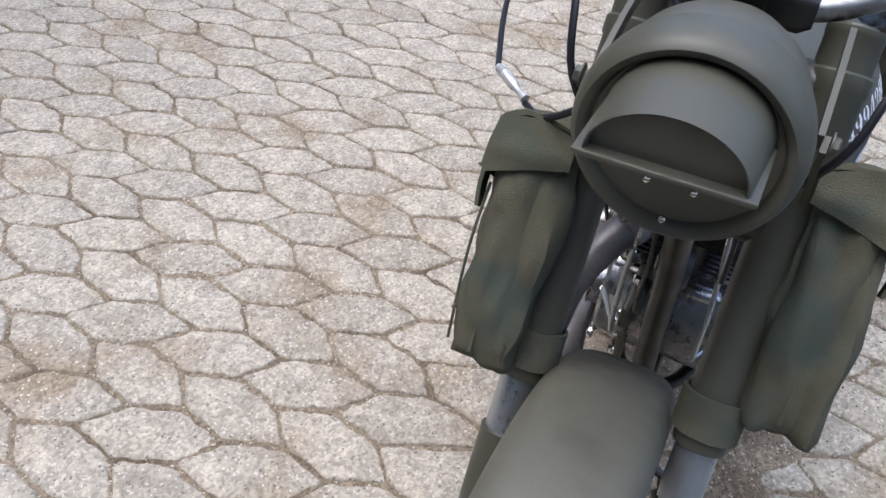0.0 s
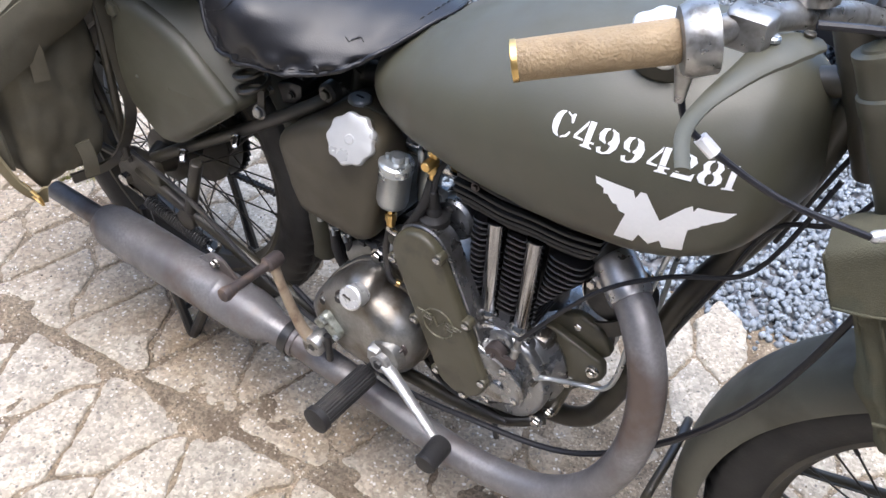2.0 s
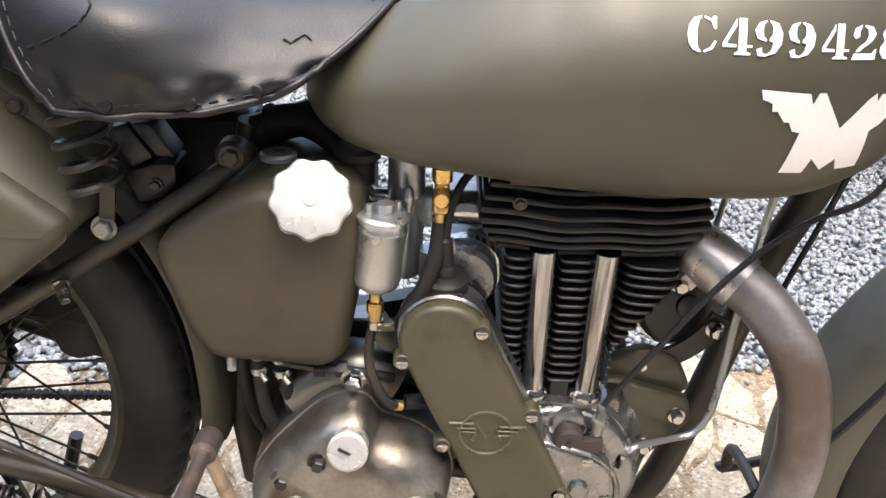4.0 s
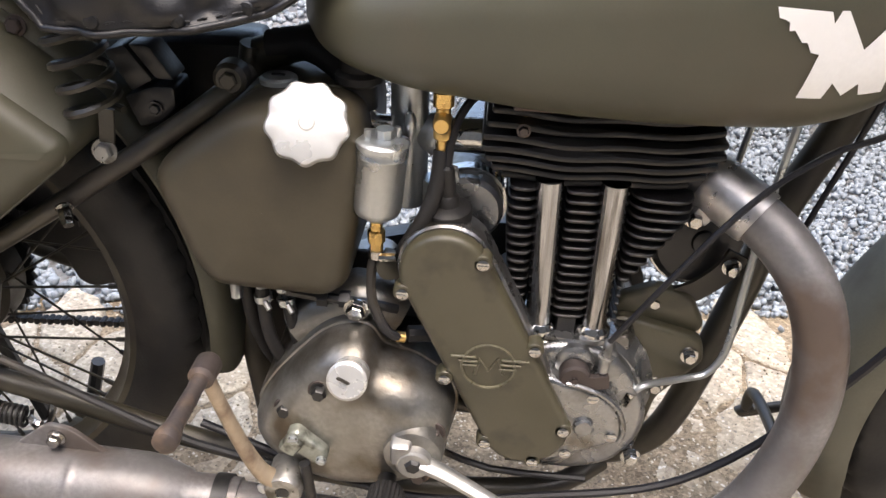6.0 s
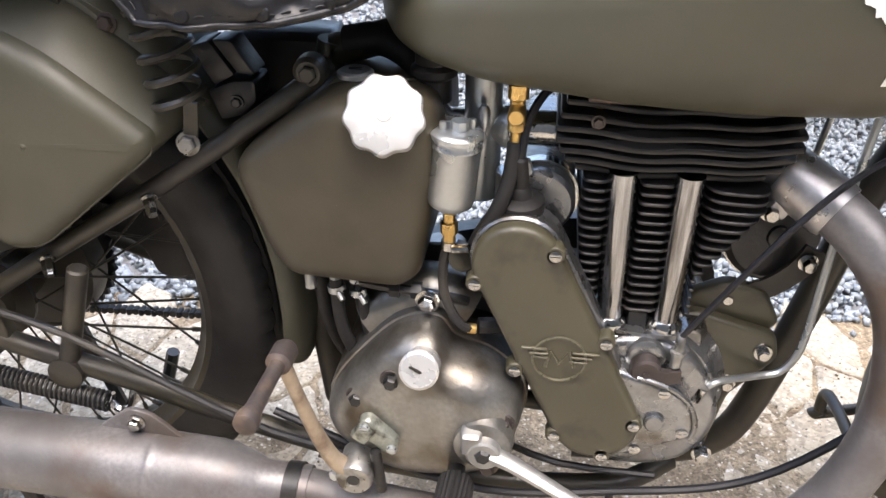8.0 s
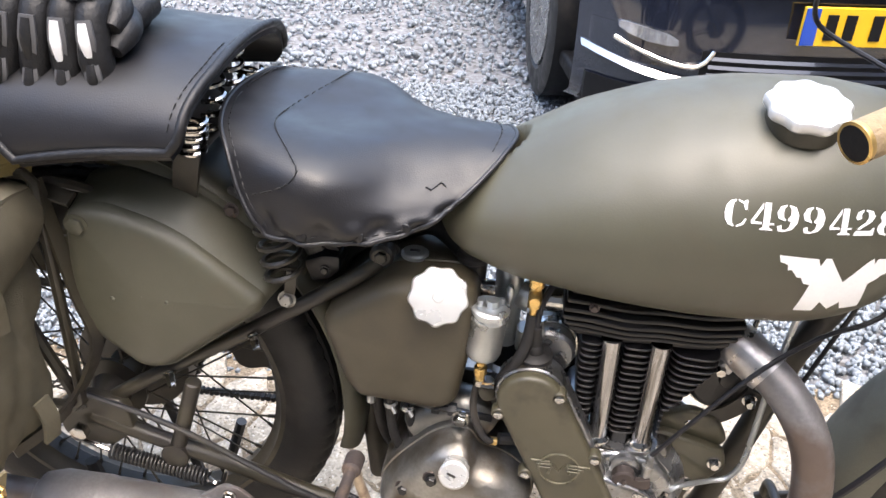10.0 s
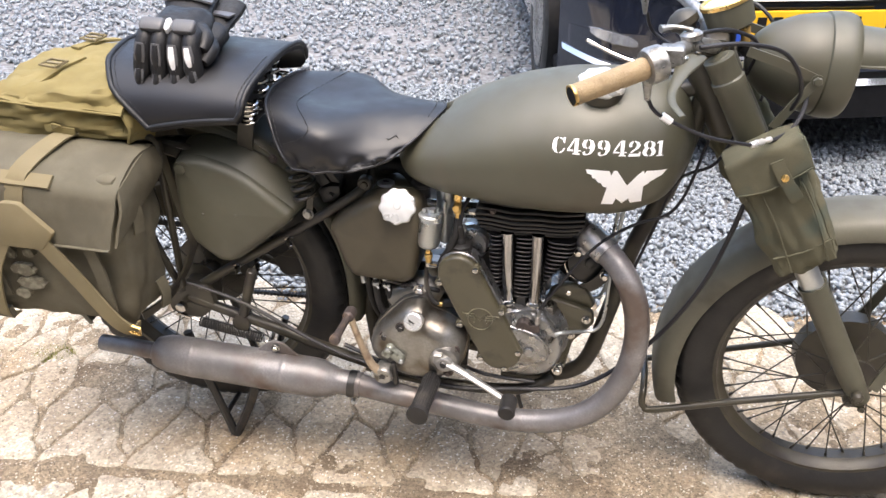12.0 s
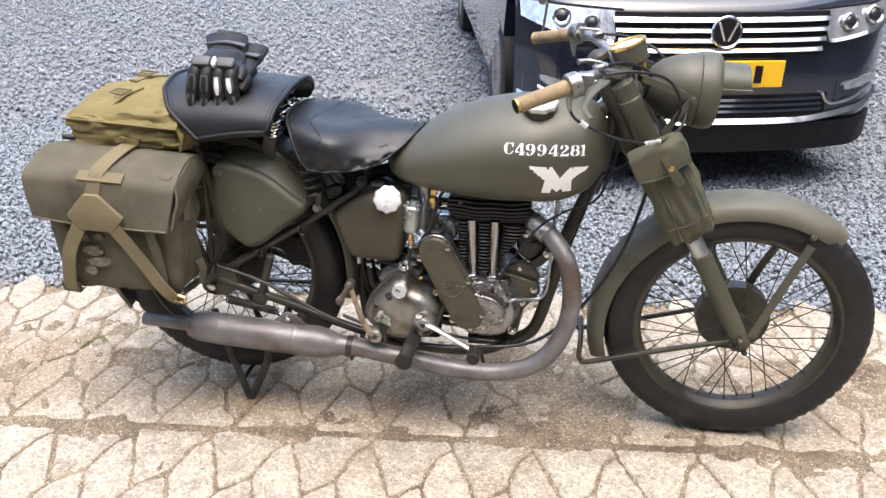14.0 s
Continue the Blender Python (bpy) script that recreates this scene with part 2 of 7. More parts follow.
def sandy_band(m, lo, hi, colour, angle, most=0.5):
    """Sand and dirt trodden over the strip of paving from lo to hi across its run, in uneven patches."""
    t = m.node_tree
    n, link = t.nodes, t.links.new
    b = n["Principled BSDF"]
    was = b.inputs["Base Color"].links[0].from_socket
    where = n.new("ShaderNodeNewGeometry").outputs["Position"]
    across = n.new("ShaderNodeVectorMath")
    across.operation = "DOT_PRODUCT"
    across.inputs[1].default_value = (-math.sin(angle), math.cos(angle), 0)
    link(where, across.inputs[0])
    cloud = n.new("ShaderNodeTexNoise")
    cloud.inputs["Scale"].default_value, cloud.inputs["Detail"].default_value = 5.5, 9.0
    link(where, cloud.inputs["Vector"])
    add = n.new("ShaderNodeMath")
    add.operation = "MULTIPLY_ADD"
    add.inputs[1].default_value = 0.55
    link(cloud.outputs["Fac"], add.inputs[0])
    far = n.new("ShaderNodeMath")
    far.operation = "SUBTRACT"
    far.inputs[1].default_value = (lo + hi) / 2
    link(across.outputs["Value"], far.inputs[0])
    gap = n.new("ShaderNodeMath")
    gap.operation = "ABSOLUTE"
    link(far.outputs[0], gap.inputs[0])
    neg = n.new("ShaderNodeMath")
    neg.operation = "MULTIPLY"
    neg.inputs[1].default_value = -1.0
    link(gap.outputs[0], neg.inputs[0])
    link(neg.outputs[0], add.inputs[2])
    share = n.new("ShaderNodeMapRange")
    half = (hi - lo) / 2
    share.inputs["From Min"].default_value, share.inputs["From Max"].default_value = 0.27 - half, 0.4 - half
    share.inputs["To Max"].default_value = most
    link(add.outputs[0], share.inputs["Value"])
    mix = n.new("ShaderNodeMix")
    mix.data_type = "RGBA"
    link(share.outputs["Result"], mix.inputs[0])
    link(was, mix.inputs[6])
    mix.inputs[7].default_value = (*colour, 1)
    link(mix.outputs[2], b.inputs["Base Color"])


sandy_band(PAVER, -0.26, 0.2, (0.235, 0.168, 0.098), radians(5.5))
aggregate(PAVER, ((0.0055, 0.72, 1.22), (0.012, 0.86, 1.12)), 0.9)
speckled(PAVER, 0.0062, (0.58, 0.54, 0.48), (0.17, 0.155, 0.135), 0.12)
aggregate(SAND, ((0.004, 0.65, 1.3), (0.009, 0.8, 1.2)), 1.0)
speckled(SAND, 0.0055, (0.5, 0.45, 0.37), (0.1, 0.08, 0.06), 0.13)
sandy_band(SAND, -0.285, -0.205, (0.105, 0.082, 0.058), radians(5.5), 0.75)


# ---- building helpers ----
class Geo:
    """A mesh in the making: places and faces."""

    def __init__(self):
        self.v, self.f = [], []

    def add(self, v, f):
        k = len(self.v)
        self.v += [tuple(p) for p in v]
        self.f += [tuple(i + k for i in face) for face in f]
        return self

    def join(self, *others):
        for o in others:
            self.add(o.v, o.f)
        return self

    def moved(self, m):
        self.v = [tuple(m @ Vector(p)) for p in self.v]
        return self

    def mirrored(self):
        g = Geo()
        g.v = [(x, -y, z) for x, y, z in self.v]
        g.f = [tuple(reversed(f)) for f in self.f]
        return g


def mesh_of(name, g, mat, sharp=38):
    me = bpy.data.meshes.new(name)
    me.from_pydata(g.v, [], g.f)
    bm = bmesh.new()
    bm.from_mesh(me)
    bmesh.ops.recalc_face_normals(bm, faces=bm.faces)
    bm.to_mesh(me)
    bm.free()
    me.materials.append(mat)
    me.shade_smooth()
    me.set_sharp_from_angle(angle=radians(sharp))
    return me


def part(name, g, mat, parent=None, label="", sharp=38):
    ob = new(name, g if isinstance(g, bpy.types.Mesh) else mesh_of(name, g, mat, sharp))
    ob.parent = parent
    return tagged(ob, label)


def thing(name, label, category, group="", kind=""):
    return tagged(new(name), label, category, group, kind)


def curve(pts, k=6, closed=False):
    """A smooth line through the points (Catmull-Rom)."""
    p = [Vector(q) for q in pts]
    n = len(p)
    out = []
    for i in range(n if closed else n - 1):
        a, b, c, d = (p[(i + j) % n] if closed else p[min(max(i + j, 0), n - 1)] for j in (-1, 0, 1, 2))
        for s in range(k):
            u = s / k
            out.append(0.5 * (2 * b + (c - a) * u + (2 * a - 5 * b + 4 * c - d) * u * u + (3 * b - a - 3 * c + d) * u**3))
    if not closed:
        out.append(p[-1])
    return out


def tube(pts, r, n=12, k=0, closed=False, caps=True, flat=1.0, up=None):
    """A pipe along the points; r: one radius, or one for each point; flat: its height over its width."""
    if k:
        count = len(pts)
        if isinstance(r, (list, tuple)):
            steps = np.linspace(0, count - 1, (count - 1) * k + 1)
            r = [float(q) for q in np.interp(steps, range(count), r)]
        pts = curve(pts, k, closed)
    p = [Vector(q) for q in pts]
    m = len(p)
    rs = list(r) if isinstance(r, (list, tuple)) else [r] * m
    g = Geo()
    ref = None
    for i in range(m):
        a, c = (p[i - 1], p[(i + 1) % m]) if closed else (p[max(i - 1, 0)], p[min(i + 1, m - 1)])
        t = (c - a).normalized()
        if up is not None:
            side = t.cross(Vector(up)).normalized()
        elif ref is None:
            side = t.cross(Vector((0, 0, 1)) if abs(t.z) < 0.9 else Vector((1, 0, 0))).normalized()
        else:
            side = (ref - t * ref.dot(t)).normalized()
        ref = side
        high = side.cross(t)
        for j in range(n):
            w = 2 * math.pi * (j + 0.5) / n
            g.v.append(tuple(p[i] + rs[i] * (math.cos(w) * side + flat * math.sin(w) * high)))
    for i in range(m if closed else m - 1):
        for j in range(n):
            i2, j2 = (i + 1) % m, (j + 1) % n
            g.f.append((i * n + j, i * n + j2, i2 * n + j2, i2 * n + j))
    if caps and not closed:
        g.f += [tuple(range(n)), tuple(range((m - 1) * n, m * n))]
    return g


def turned(profile, at, axis, n=32, closed=False):
    """A turned body: profile of (along, radius) from the place at, along the axis."""
    z = Vector(axis).normalized()
    x = z.orthogonal().normalized()
    y = z.cross(x)
    g = Geo()
    at = Vector(at)
    for a, r in profile:
        a, r = float(a), float(r)
        for j in range(n):
            w = 2 * math.pi * j / n
            g.v.append(tuple(at + z * a + max(r, 1e-4) * (math.cos(w) * x + math.sin(w) * y)))
    m = len(profile)
    for i in range(m if closed else m - 1):
        for j in range(n):
            i2, j2 = (i + 1) % m, (j + 1) % n
            g.f.append((i * n + j, i * n + j2, i2 * n + j2, i2 * n + j))
    if not closed:
        g.f += [tuple(range(n)), tuple(range((m - 1) * n, m * n))]
    return g


def loft(rings, caps=True, closed=False):
    g = Geo()
    n = len(rings[0])
    for ring in rings:
        g.v += [tuple(p) for p in ring]
    for i in range(len(rings) - 1):
        for j in range(n if not closed else n - 1):
            j2 = (j + 1) % n
            g.f.append((i * n + j, i * n + j2, (i + 1) * n + j2, (i + 1) * n + j))
    if caps:
        g.f += [tuple(range(n)), tuple(range((len(rings) - 1) * n, len(rings) * n))]
    return g


def rounded(pts, r, k=4):
    """A flat outline with its corners rounded."""
    p = [Vector((q[0], q[1])) for q in pts]
    out = []
    for i, b in enumerate(p):
        a, c = p[i - 1], p[(i + 1) % len(p)]
        d = min(r, (a - b).length * 0.45, (c - b).length * 0.45)
        s, e = b + (a - b).normalized() * d, b + (c - b).normalized() * d
        for j in range(k + 1):
            u = j / k
            out.append((1 - u) ** 2 * s + 2 * u * (1 - u) * b + u * u * e)
    return out


def shrunk(pts, d):
    """A flat outline drawn in by d."""
    p = [Vector((q[0], q[1])) for q in pts]
    area = sum(p[i - 1].x * p[i].y - p[i].x * p[i - 1].y for i in range(len(p)))
    s = 1 if area > 0 else -1
    out = []
    for i, b in enumerate(p):
        e, f = (b - p[i - 1]), (p[(i + 1) % len(p)] - b)
        n1, n2 = Vector((-e.y, e.x)), Vector((-f.y, f.x))
        m = (n1.normalized() if n1.length else n2.normalized()) + (n2.normalized() if n2.length else n1.normalized())
        m = m.normalized() if m.length > 1e-6 else n1.normalized()
        out.append(b + s * d * m)
    return out


def plate(outline, y0, y1, bevel=0.004, steps=3, dome=0.0):
    """A plate in the x-z plane with face y0 rounded and back y1. dome: how far the face swells."""
    away = 1 if y1 > y0 else -1
    rings = [[(p[0], y1, p[1]) for p in outline]]
    for j in range(steps + 1):
        w = math.pi / 2 * j / steps
        ring = shrunk(outline, bevel * (1 - math.cos(w))) if j else outline
        rings.append([(p[0], y0 + away * bevel * (1 - math.sin(w)), p[1]) for p in ring])
    if dome:
        cx, cz = (sum(p[i] for p in outline) / len(outline) for i in (0, 1))
        last = rings[-1]
        for u in (0.85, 0.6, 0.3, 0.02):
            rings.append([(cx + (x - cx) * u, y - away * dome * (1 - u * u), cz + (z - cz) * u) for x, y, z in last])
    return loft(rings)


def block(at, size, bevel=0.004, m=None):
    """A box with rounded edges."""
    sx, sy, sz = (s / 2 for s in size)
    bevel = min(bevel, sx * 0.9, sy * 0.9, sz * 0.9)
    out = rounded([(-sx, -sz), (sx, -sz), (sx, sz), (-sx, sz)], bevel, 3)
    inner = shrunk(out, bevel * 0.6)
    rings = [[(p[0], y, p[1]) for p in o] for o, y in ((inner, -sy), (out, -sy + bevel), (out, sy - bevel), (inner, sy))]
    g = loft(rings)
    return g.moved(Matrix.Translation(at) @ (m or Matrix()))


def strip(pts, width, thick, up=(0, 0, 1), k=0):
    """A flat strap along the points; up: the way its face looks."""
    p = curve(pts, k) if k else [Vector(q) for q in pts]
    rings = []
    ups = up if isinstance(up, list) else [up] * len(p)
    if len(ups) != len(p):
        ups = [Vector(ups[0]).lerp(Vector(ups[-1]), i / (len(p) - 1)) for i in range(len(p))]
    for i, q in enumerate(p):
        t = (p[min(i + 1, len(p) - 1)] - p[max(i - 1, 0)]).normalized()
        side = t.cross(Vector(ups[i])).normalized()
        face = side.cross(t).normalized()
        w, h = side * width / 2, face * thick / 2
        rings.append([q - w - h, q + w - h, q + w + h, q - w + h])
    return loft(rings)


def spring(a, b, radius, wire, turns, n=6):
    a, b = Vector(a), Vector(b)
    z = (b - a).normalized()
    x = z.orthogonal().normalized()
    y = z.cross(x)
    steps = int(turns * 14)
    pts = []
    for i in range(steps + 1):
        w = 2 * math.pi * turns * i / steps
        pts.append(a + (b - a) * i / steps + radius * (math.cos(w) * x + math.sin(w) * y))
    return tube(pts, wire, n)


BOLTS = {}


def bolt(parent, at, axis=(0, -1, 0), r=0.007, h=0.006, mat=None, slot=False):
    """A hexagon or slotted screw head with its washer."""
    mat = mat or STEEL
    key = (round(r, 4), round(h, 4), mat.name, slot)
    if key not in BOLTS:
        if slot:
            g = turned([(0, r), (h * 0.7, r), (h, r * 0.75)], (0, 0, 0), (0, 0, 1), 14)
            g.join(block((0, 0, h), (r * 1.7, r * 0.3, 0.0012), 0.0004))
        else:
            g = turned([(0, r * 1.35), (0.0016, r * 1.35)], (0, 0, 0), (0, 0, 1), 14)
            g.join(turned([(0.0016, r), (h * 0.8, r), (h, r * 0.8)], (0, 0, 0), (0, 0, 1), 6))
        BOLTS[key] = mesh_of("bolt", g, mat)
    ob = part("bolt", BOLTS[key], mat, parent)
    ob.matrix_basis = Matrix.Translation(at) @ Vector(axis).to_track_quat("Z", "Y").to_matrix().to_4x4()
    return ob


def interp(x, table):
    return float(np.interp(x, [a for a, _ in table], [b for _, b in table]))


# ---- ground ----
LAY = radians(5.5)  # the paving runs at this angle to the motorcycle
CU, SU = math.cos(LAY), math.sin(LAY)
JOINT, EDGE = -0.245, 0.46  # the long straight joint, and the border towards the chippings


def laid(u, v, z=0.0):
    return (u * CU - v * SU, u * SU + v * CU, z)


g = Geo().add([(-300, -300, -0.03), (300, -300, -0.03), (300, 300, -0.03), (-300, 300, -0.03)], [(0, 1, 2, 3)])
tagged(part("ground", g, GROUND), "dark grit ground under loose chippings", "ground", kind="structure")


def sand_bed():
    g = Geo()
    us = np.concatenate([np.linspace(-4.2, -1.2, 60), np.linspace(-1.19, 1.9, 390), np.linspace(1.93, 3.4, 40)])
    vs = np.concatenate([np.linspace(-4.2, -0.8, 80), np.linspace(-0.785, EDGE + 0.1, 170)])
    for v in vs:
        ridge = 0.0062 * math.exp(-((v - JOINT) / 0.017) ** 2)
        near = max(0.0, min(1.0, (v - JOINT + 0.12) / 0.1)) * max(0.0, min(1.0, (0.34 - v) / 0.16))
        for u in us:
            z = -0.005 + 0.0035 * noise.noise((u * 4, v * 4, 0)) + 0.0028 * noise.noise((u * 17, v * 17, 3)) + 0.002 * noise.noise((u * 45, v * 45, 7))
            if near:
                heap = noise.noise((u * 2.9, v * 4.6, 11)) + 0.55 * noise.noise((u * 8, v * 10, 5)) + 0.3 * noise.noise((u * 24, v * 24, 9)) + 0.12
                z += near * min(0.0062, max(0.0, heap) * 0.021)
            z += ridge * (0.75 + 0.6 * noise.noise((u * 9, v * 9, 21)))
            if v > EDGE:
                z -= 0.015
            g.v.append(laid(u, v, z))
    n = len(us)
    for j in range(len(vs) - 1):
        for i in range(n - 1):
            g.f.append((j * n + i, j * n + i + 1, (j + 1) * n + i + 1, (j + 1) * n + i))
    return g


bed = tagged(part("pavement", sand_bed(), SAND), "sandy bed between worn concrete pavers", "pavement", kind="structure")


# ---- motorcycle ----
bike = thing("motorcycle", "matt olive vintage army motorcycle parked upright on its stand", "motorcycle")

REAR, FRONT = Vector((-0.04, 0, 0.372)), Vector((1.298, -0.018, 0.326))


def tyre_mesh():
    """A tyre with grooved tread and notched shoulders, round the y axis."""
    prof = [(-0.030, 0.247), (-0.040, 0.262), (-0.0435, 0.283), (-0.040, 0.303), (-0.034, 0.314), (-0.022, 0.3205),
            (-0.0195, 0.317), (-0.0165, 0.3215), (-0.005, 0.3245), (-0.003, 0.320), (0.003, 0.320), (0.005, 0.3245),
            (0.0165, 0.3215), (0.0195, 0.317), (0.022, 0.3205), (0.034, 0.314), (0.040, 0.303), (0.0435, 0.283), (0.040, 0.262), (0.030, 0.247)]
    n, m = 210, len(prof)
    g = Geo()
    for j in range(n):
        w = 2 * math.pi * j / n
        for i, (y, r) in enumerate(prof):
            if i in (4, 5, 14, 15) and j % 3 == 0:
                r -= 0.0045
            if i in (8, 11) and (j + 1) % 3 == 0:
                r -= 0.003
            g.v.append((r * math.cos(w), y, r * math.sin(w)))
    for j in range(n):
        j2 = (j + 1) % n
        for i in range(m):
            i2 = (i + 1) % m
            g.f.append((j * m + i, j * m + i2, j2 * m + i2, j2 * m + i))
    return mesh_of("tyre", g, TYRE, 30)


TYRE_MESH = tyre_mesh()
RIM_MESH = mesh_of("rim", turned([(-0.032, 0.25), (-0.032, 0.243), (-0.02, 0.238), (-0.012, 0.229), (0.012, 0.229), (0.02, 0.238),
                                   (0.032, 0.243), (0.032, 0.25), (0.014, 0.236), (-0.014, 0.236)], (0, 0, 0), (0, 1, 0), 72, True), OLIVE_DARK)
SPOKE_MESH = mesh_of("spoke", tube([(0, 0, 0), (0, 0, 0.93)], 0.0015, 6).join(tube([(0, 0, 0.93), (0, 0, 1)], 0.0028, 6)), OLIVE_DARK)


def wheel(name, centre, hub, flange, turn=0.0):
    w = part(name, hub, OLIVE_DARK, bike)
    w.matrix_basis = Matrix.Translation(centre)
    part("tyre", TYRE_MESH, TYRE, w, "black rubber tyre with worn block tread")
    part("rim", RIM_MESH, OLIVE_DARK, w)
    for i in range(40):
        side = 1 if i % 2 else -1
        lean = 0.55 if (i // 2) % 2 else -0.55
        a = 2 * math.pi * i / 40 + turn
        y, r = flange[0 if side < 0 else 1]
        foot = Vector((r * math.cos(a - lean), y, r * math.sin(a - lean)))
        tip = Vector((0.231 * math.cos(a), 0.006 * side, 0.231 * math.sin(a)))
        s = part("spoke", SPOKE_MESH, OLIVE_DARK, w)
        d = tip - foot
        s.matrix_basis = Matrix.Translation(foot) @ d.to_track_quat("Z", "Y").to_matrix().to_4x4() @ Matrix.Diagonal((1, 1, d.length, 1))
    return w


hub_f = turned([(-0.062, 0.012), (-0.05, 0.02), (-0.045, 0.045), (-0.04, 0.045), (-0.035, 0.025), (0.01, 0.028), (0.018, 0.09), (0.052, 0.092), (0.056, 0.086), (0.058, 0.03), (0.075, 0.02)], (0, 0, 0), (0, 1, 0), 40)
front = wheel("front_wheel", FRONT, hub_f, ((-0.042, 0.043), (0.022, 0.088)), 0.04)
front.matrix_basis = front.matrix_basis @ Matrix.Diagonal((1.01, 1.01, 1.01, 1))
part("axle", turned([(-0.105, 0.006), (-0.1, 0.011), (-0.09, 0.011), (-0.088, 0.008), (0.1, 0.008), (0.108, 0.011)], (0, 0, 0), (0, 1, 0), 12), OLIVE_DARK, front)
hub_r = turned([(-0.075, 0.02), (-0.05, 0.03), (-0.045, 0.05), (-0.04, 0.05), (-0.035, 0.03), (0.01, 0.03), (0.018, 0.085), (0.05, 0.087), (0.055, 0.03), (0.08, 0.02)], (0, 0, 0), (0, 1, 0), 40)
back = wheel("rear_wheel", REAR, hub_r, ((-0.042, 0.048), (0.022, 0.083)), 0.1)
teeth = [((0.088 + (0.005 if j % 2 else 0)) * math.cos(2 * math.pi * j / 84), (0.088 + (0.005 if j % 2 else 0)) * math.sin(2 * math.pi * j / 84)) for j in range(84)]
part("sprocket", plate(teeth, 0.06, 0.066, 0.001, 1), BLACK, back)
part("axle_nut", turned([(0, 0.012), (0.012, 0.012), (0.014, 0.008)], (0, -0.13, 0), (0, -1, 0), 6), STEEL, back)


def guard(centre, radius, a0, a1, width, drop, grow=0.0, n=40):
    """A curved mudguard with a rolled edge: from the angle a0 to a1, in degrees from forward, over the top."""
    rings = []
    for i in range(n + 1):
        u = i / n
        a = radians(a0 + (a1 - a0) * u)
        r = radius + grow * max(0, u - 0.6) / 0.4
        ring = []
        m = 14
        end = 1 - 0.35 * max(0, 1 - u * 14) - 0.15 * max(0, 1 - (1 - u) * 20)
        for j in range(m + 1):
            s = -1 + 2 * j / m
            y = width * end * math.copysign(1 - (1 - abs(s)) ** 1.6, s)
            ring.append((y, r - drop * abs(s) ** 3.2))
        outer = ring
        inner = [(y * 0.975, q - 0.0035) for y, q in reversed(ring)]
        rings.append([(centre[0] + q * math.cos(a), centre[1] + y, centre[2] + q * math.sin(a)) for y, q in outer + inner])
    return loft(rings)


fg = part("front_mudguard", guard((1.296, -0.004, 0.317), 0.3545, 51, 198, 0.066, 0.04, 0.014), LIT_OLIVE, bike, "curved olive front mudguard with sky light put into its colour")
part("rear_mudguard", guard((-0.035, 0, 0.41), 0.365, -16, 211, 0.066, 0.024), OLIVE, bike, "deep olive rear mudguard")


def both(name, g, mat, parent, label=""):
    part(name, g, mat, parent, label)
    part(name, g.mirrored(), mat, parent, label)


# stays of the front mudguard
both("mudguard_stay", strip([(1.424, -0.076, 0.578), (1.37, -0.09, 0.45), (1.325, -0.1, 0.335)], 0.02, 0.004, (0, -1, 0)), OLIVE, fg)
bolt(fg, (1.425, -0.076, 0.6), (0.2, -1, 0.2), 0.006, 0.005, OLIVE)
part("front_stand_loop", tube([(1.31, -0.09, 0.322), (1.10, -0.088, 0.262), (0.945, -0.087, 0.214), (0.922, -0.084, 0.216), (0.917, -0.08, 0.228), (0.918, -0.07, 0.25), (0.92, 0, 0.255),
                               (0.918, 0.07, 0.25), (0.917, 0.08, 0.228), (0.922, 0.084, 0.216), (0.945, 0.087, 0.214), (1.31, 0.09, 0.322)], 0.007, 10, 4), OLIVE_DARK, fg)

# frame
frame_part = part("frame", tube([(0.955, 0, 0.86), (0.925, 0, 0.70), (0.868, 0, 0.545), (0.842, 0, 0.42), (0.806, 0, 0.275), (0.775, 0, 0.225), (0.72, 0, 0.205), (0.62, 0, 0.2)], 0.0165, 14, 5), OLIVE_DARK, bike)
part("headstock", tube([(0.925, 0, 0.935), (1.0, 0, 0.79)], 0.029, 18), OLIVE_DARK, frame_part)
part("top_tube", tube([(0.95, 0, 0.87), (0.6, 0, 0.74), (0.36, 0, 0.66)], 0.016, 12, 3), OLIVE_DARK, frame_part)
part("seat_tube", tube([(0.36, 0, 0.67), (0.325, 0, 0.45), (0.34, 0, 0.24)], 0.016, 12, 4), OLIVE_DARK, frame_part)
both("cradle_tube", tube([(0.73, -0.02, 0.208), (0.66, -0.06, 0.2), (0.5, -0.075, 0.205), (0.34, -0.085, 0.235)], 0.012, 10, 4), OLIVE_DARK, frame_part)
both("seat_stay", tube([(0.365, -0.05, 0.662), (0.335, -0.078, 0.638), (0.2, -0.088, 0.545), (0.06, -0.098, 0.455), (-0.02, -0.105, 0.4)], 0.0098, 12, 4), OLIVE_DARK, frame_part)
both("chain_stay", tube([(0.42, -0.085, 0.222), (0.27, -0.1, 0.278), (0.15, -0.107, 0.325), (0.04, -0.112, 0.362), (-0.03, -0.112, 0.385)], 0.0115, 12, 4), OLIVE_DARK, frame_part)
both("axle_lug", plate(rounded([(-0.075, 0.345), (-0.01, 0.335), (0.03, 0.37), (0.02, 0.42), (-0.04, 0.425), (-0.08, 0.4)], 0.015), -0.12, -0.105, 0.003), OLIVE_DARK, frame_part)
part("seat_lug", turned([(0, 0.015), (0.014, 0.0145), (0.017, 0.011)], (0.356, -0.062, 0.662), (0, -1, 0), 20), OLIVE_DARK, frame_part)
bolt(frame_part, (0.356, -0.078, 0.662), r=0.008, mat=OLIVE_DARK)
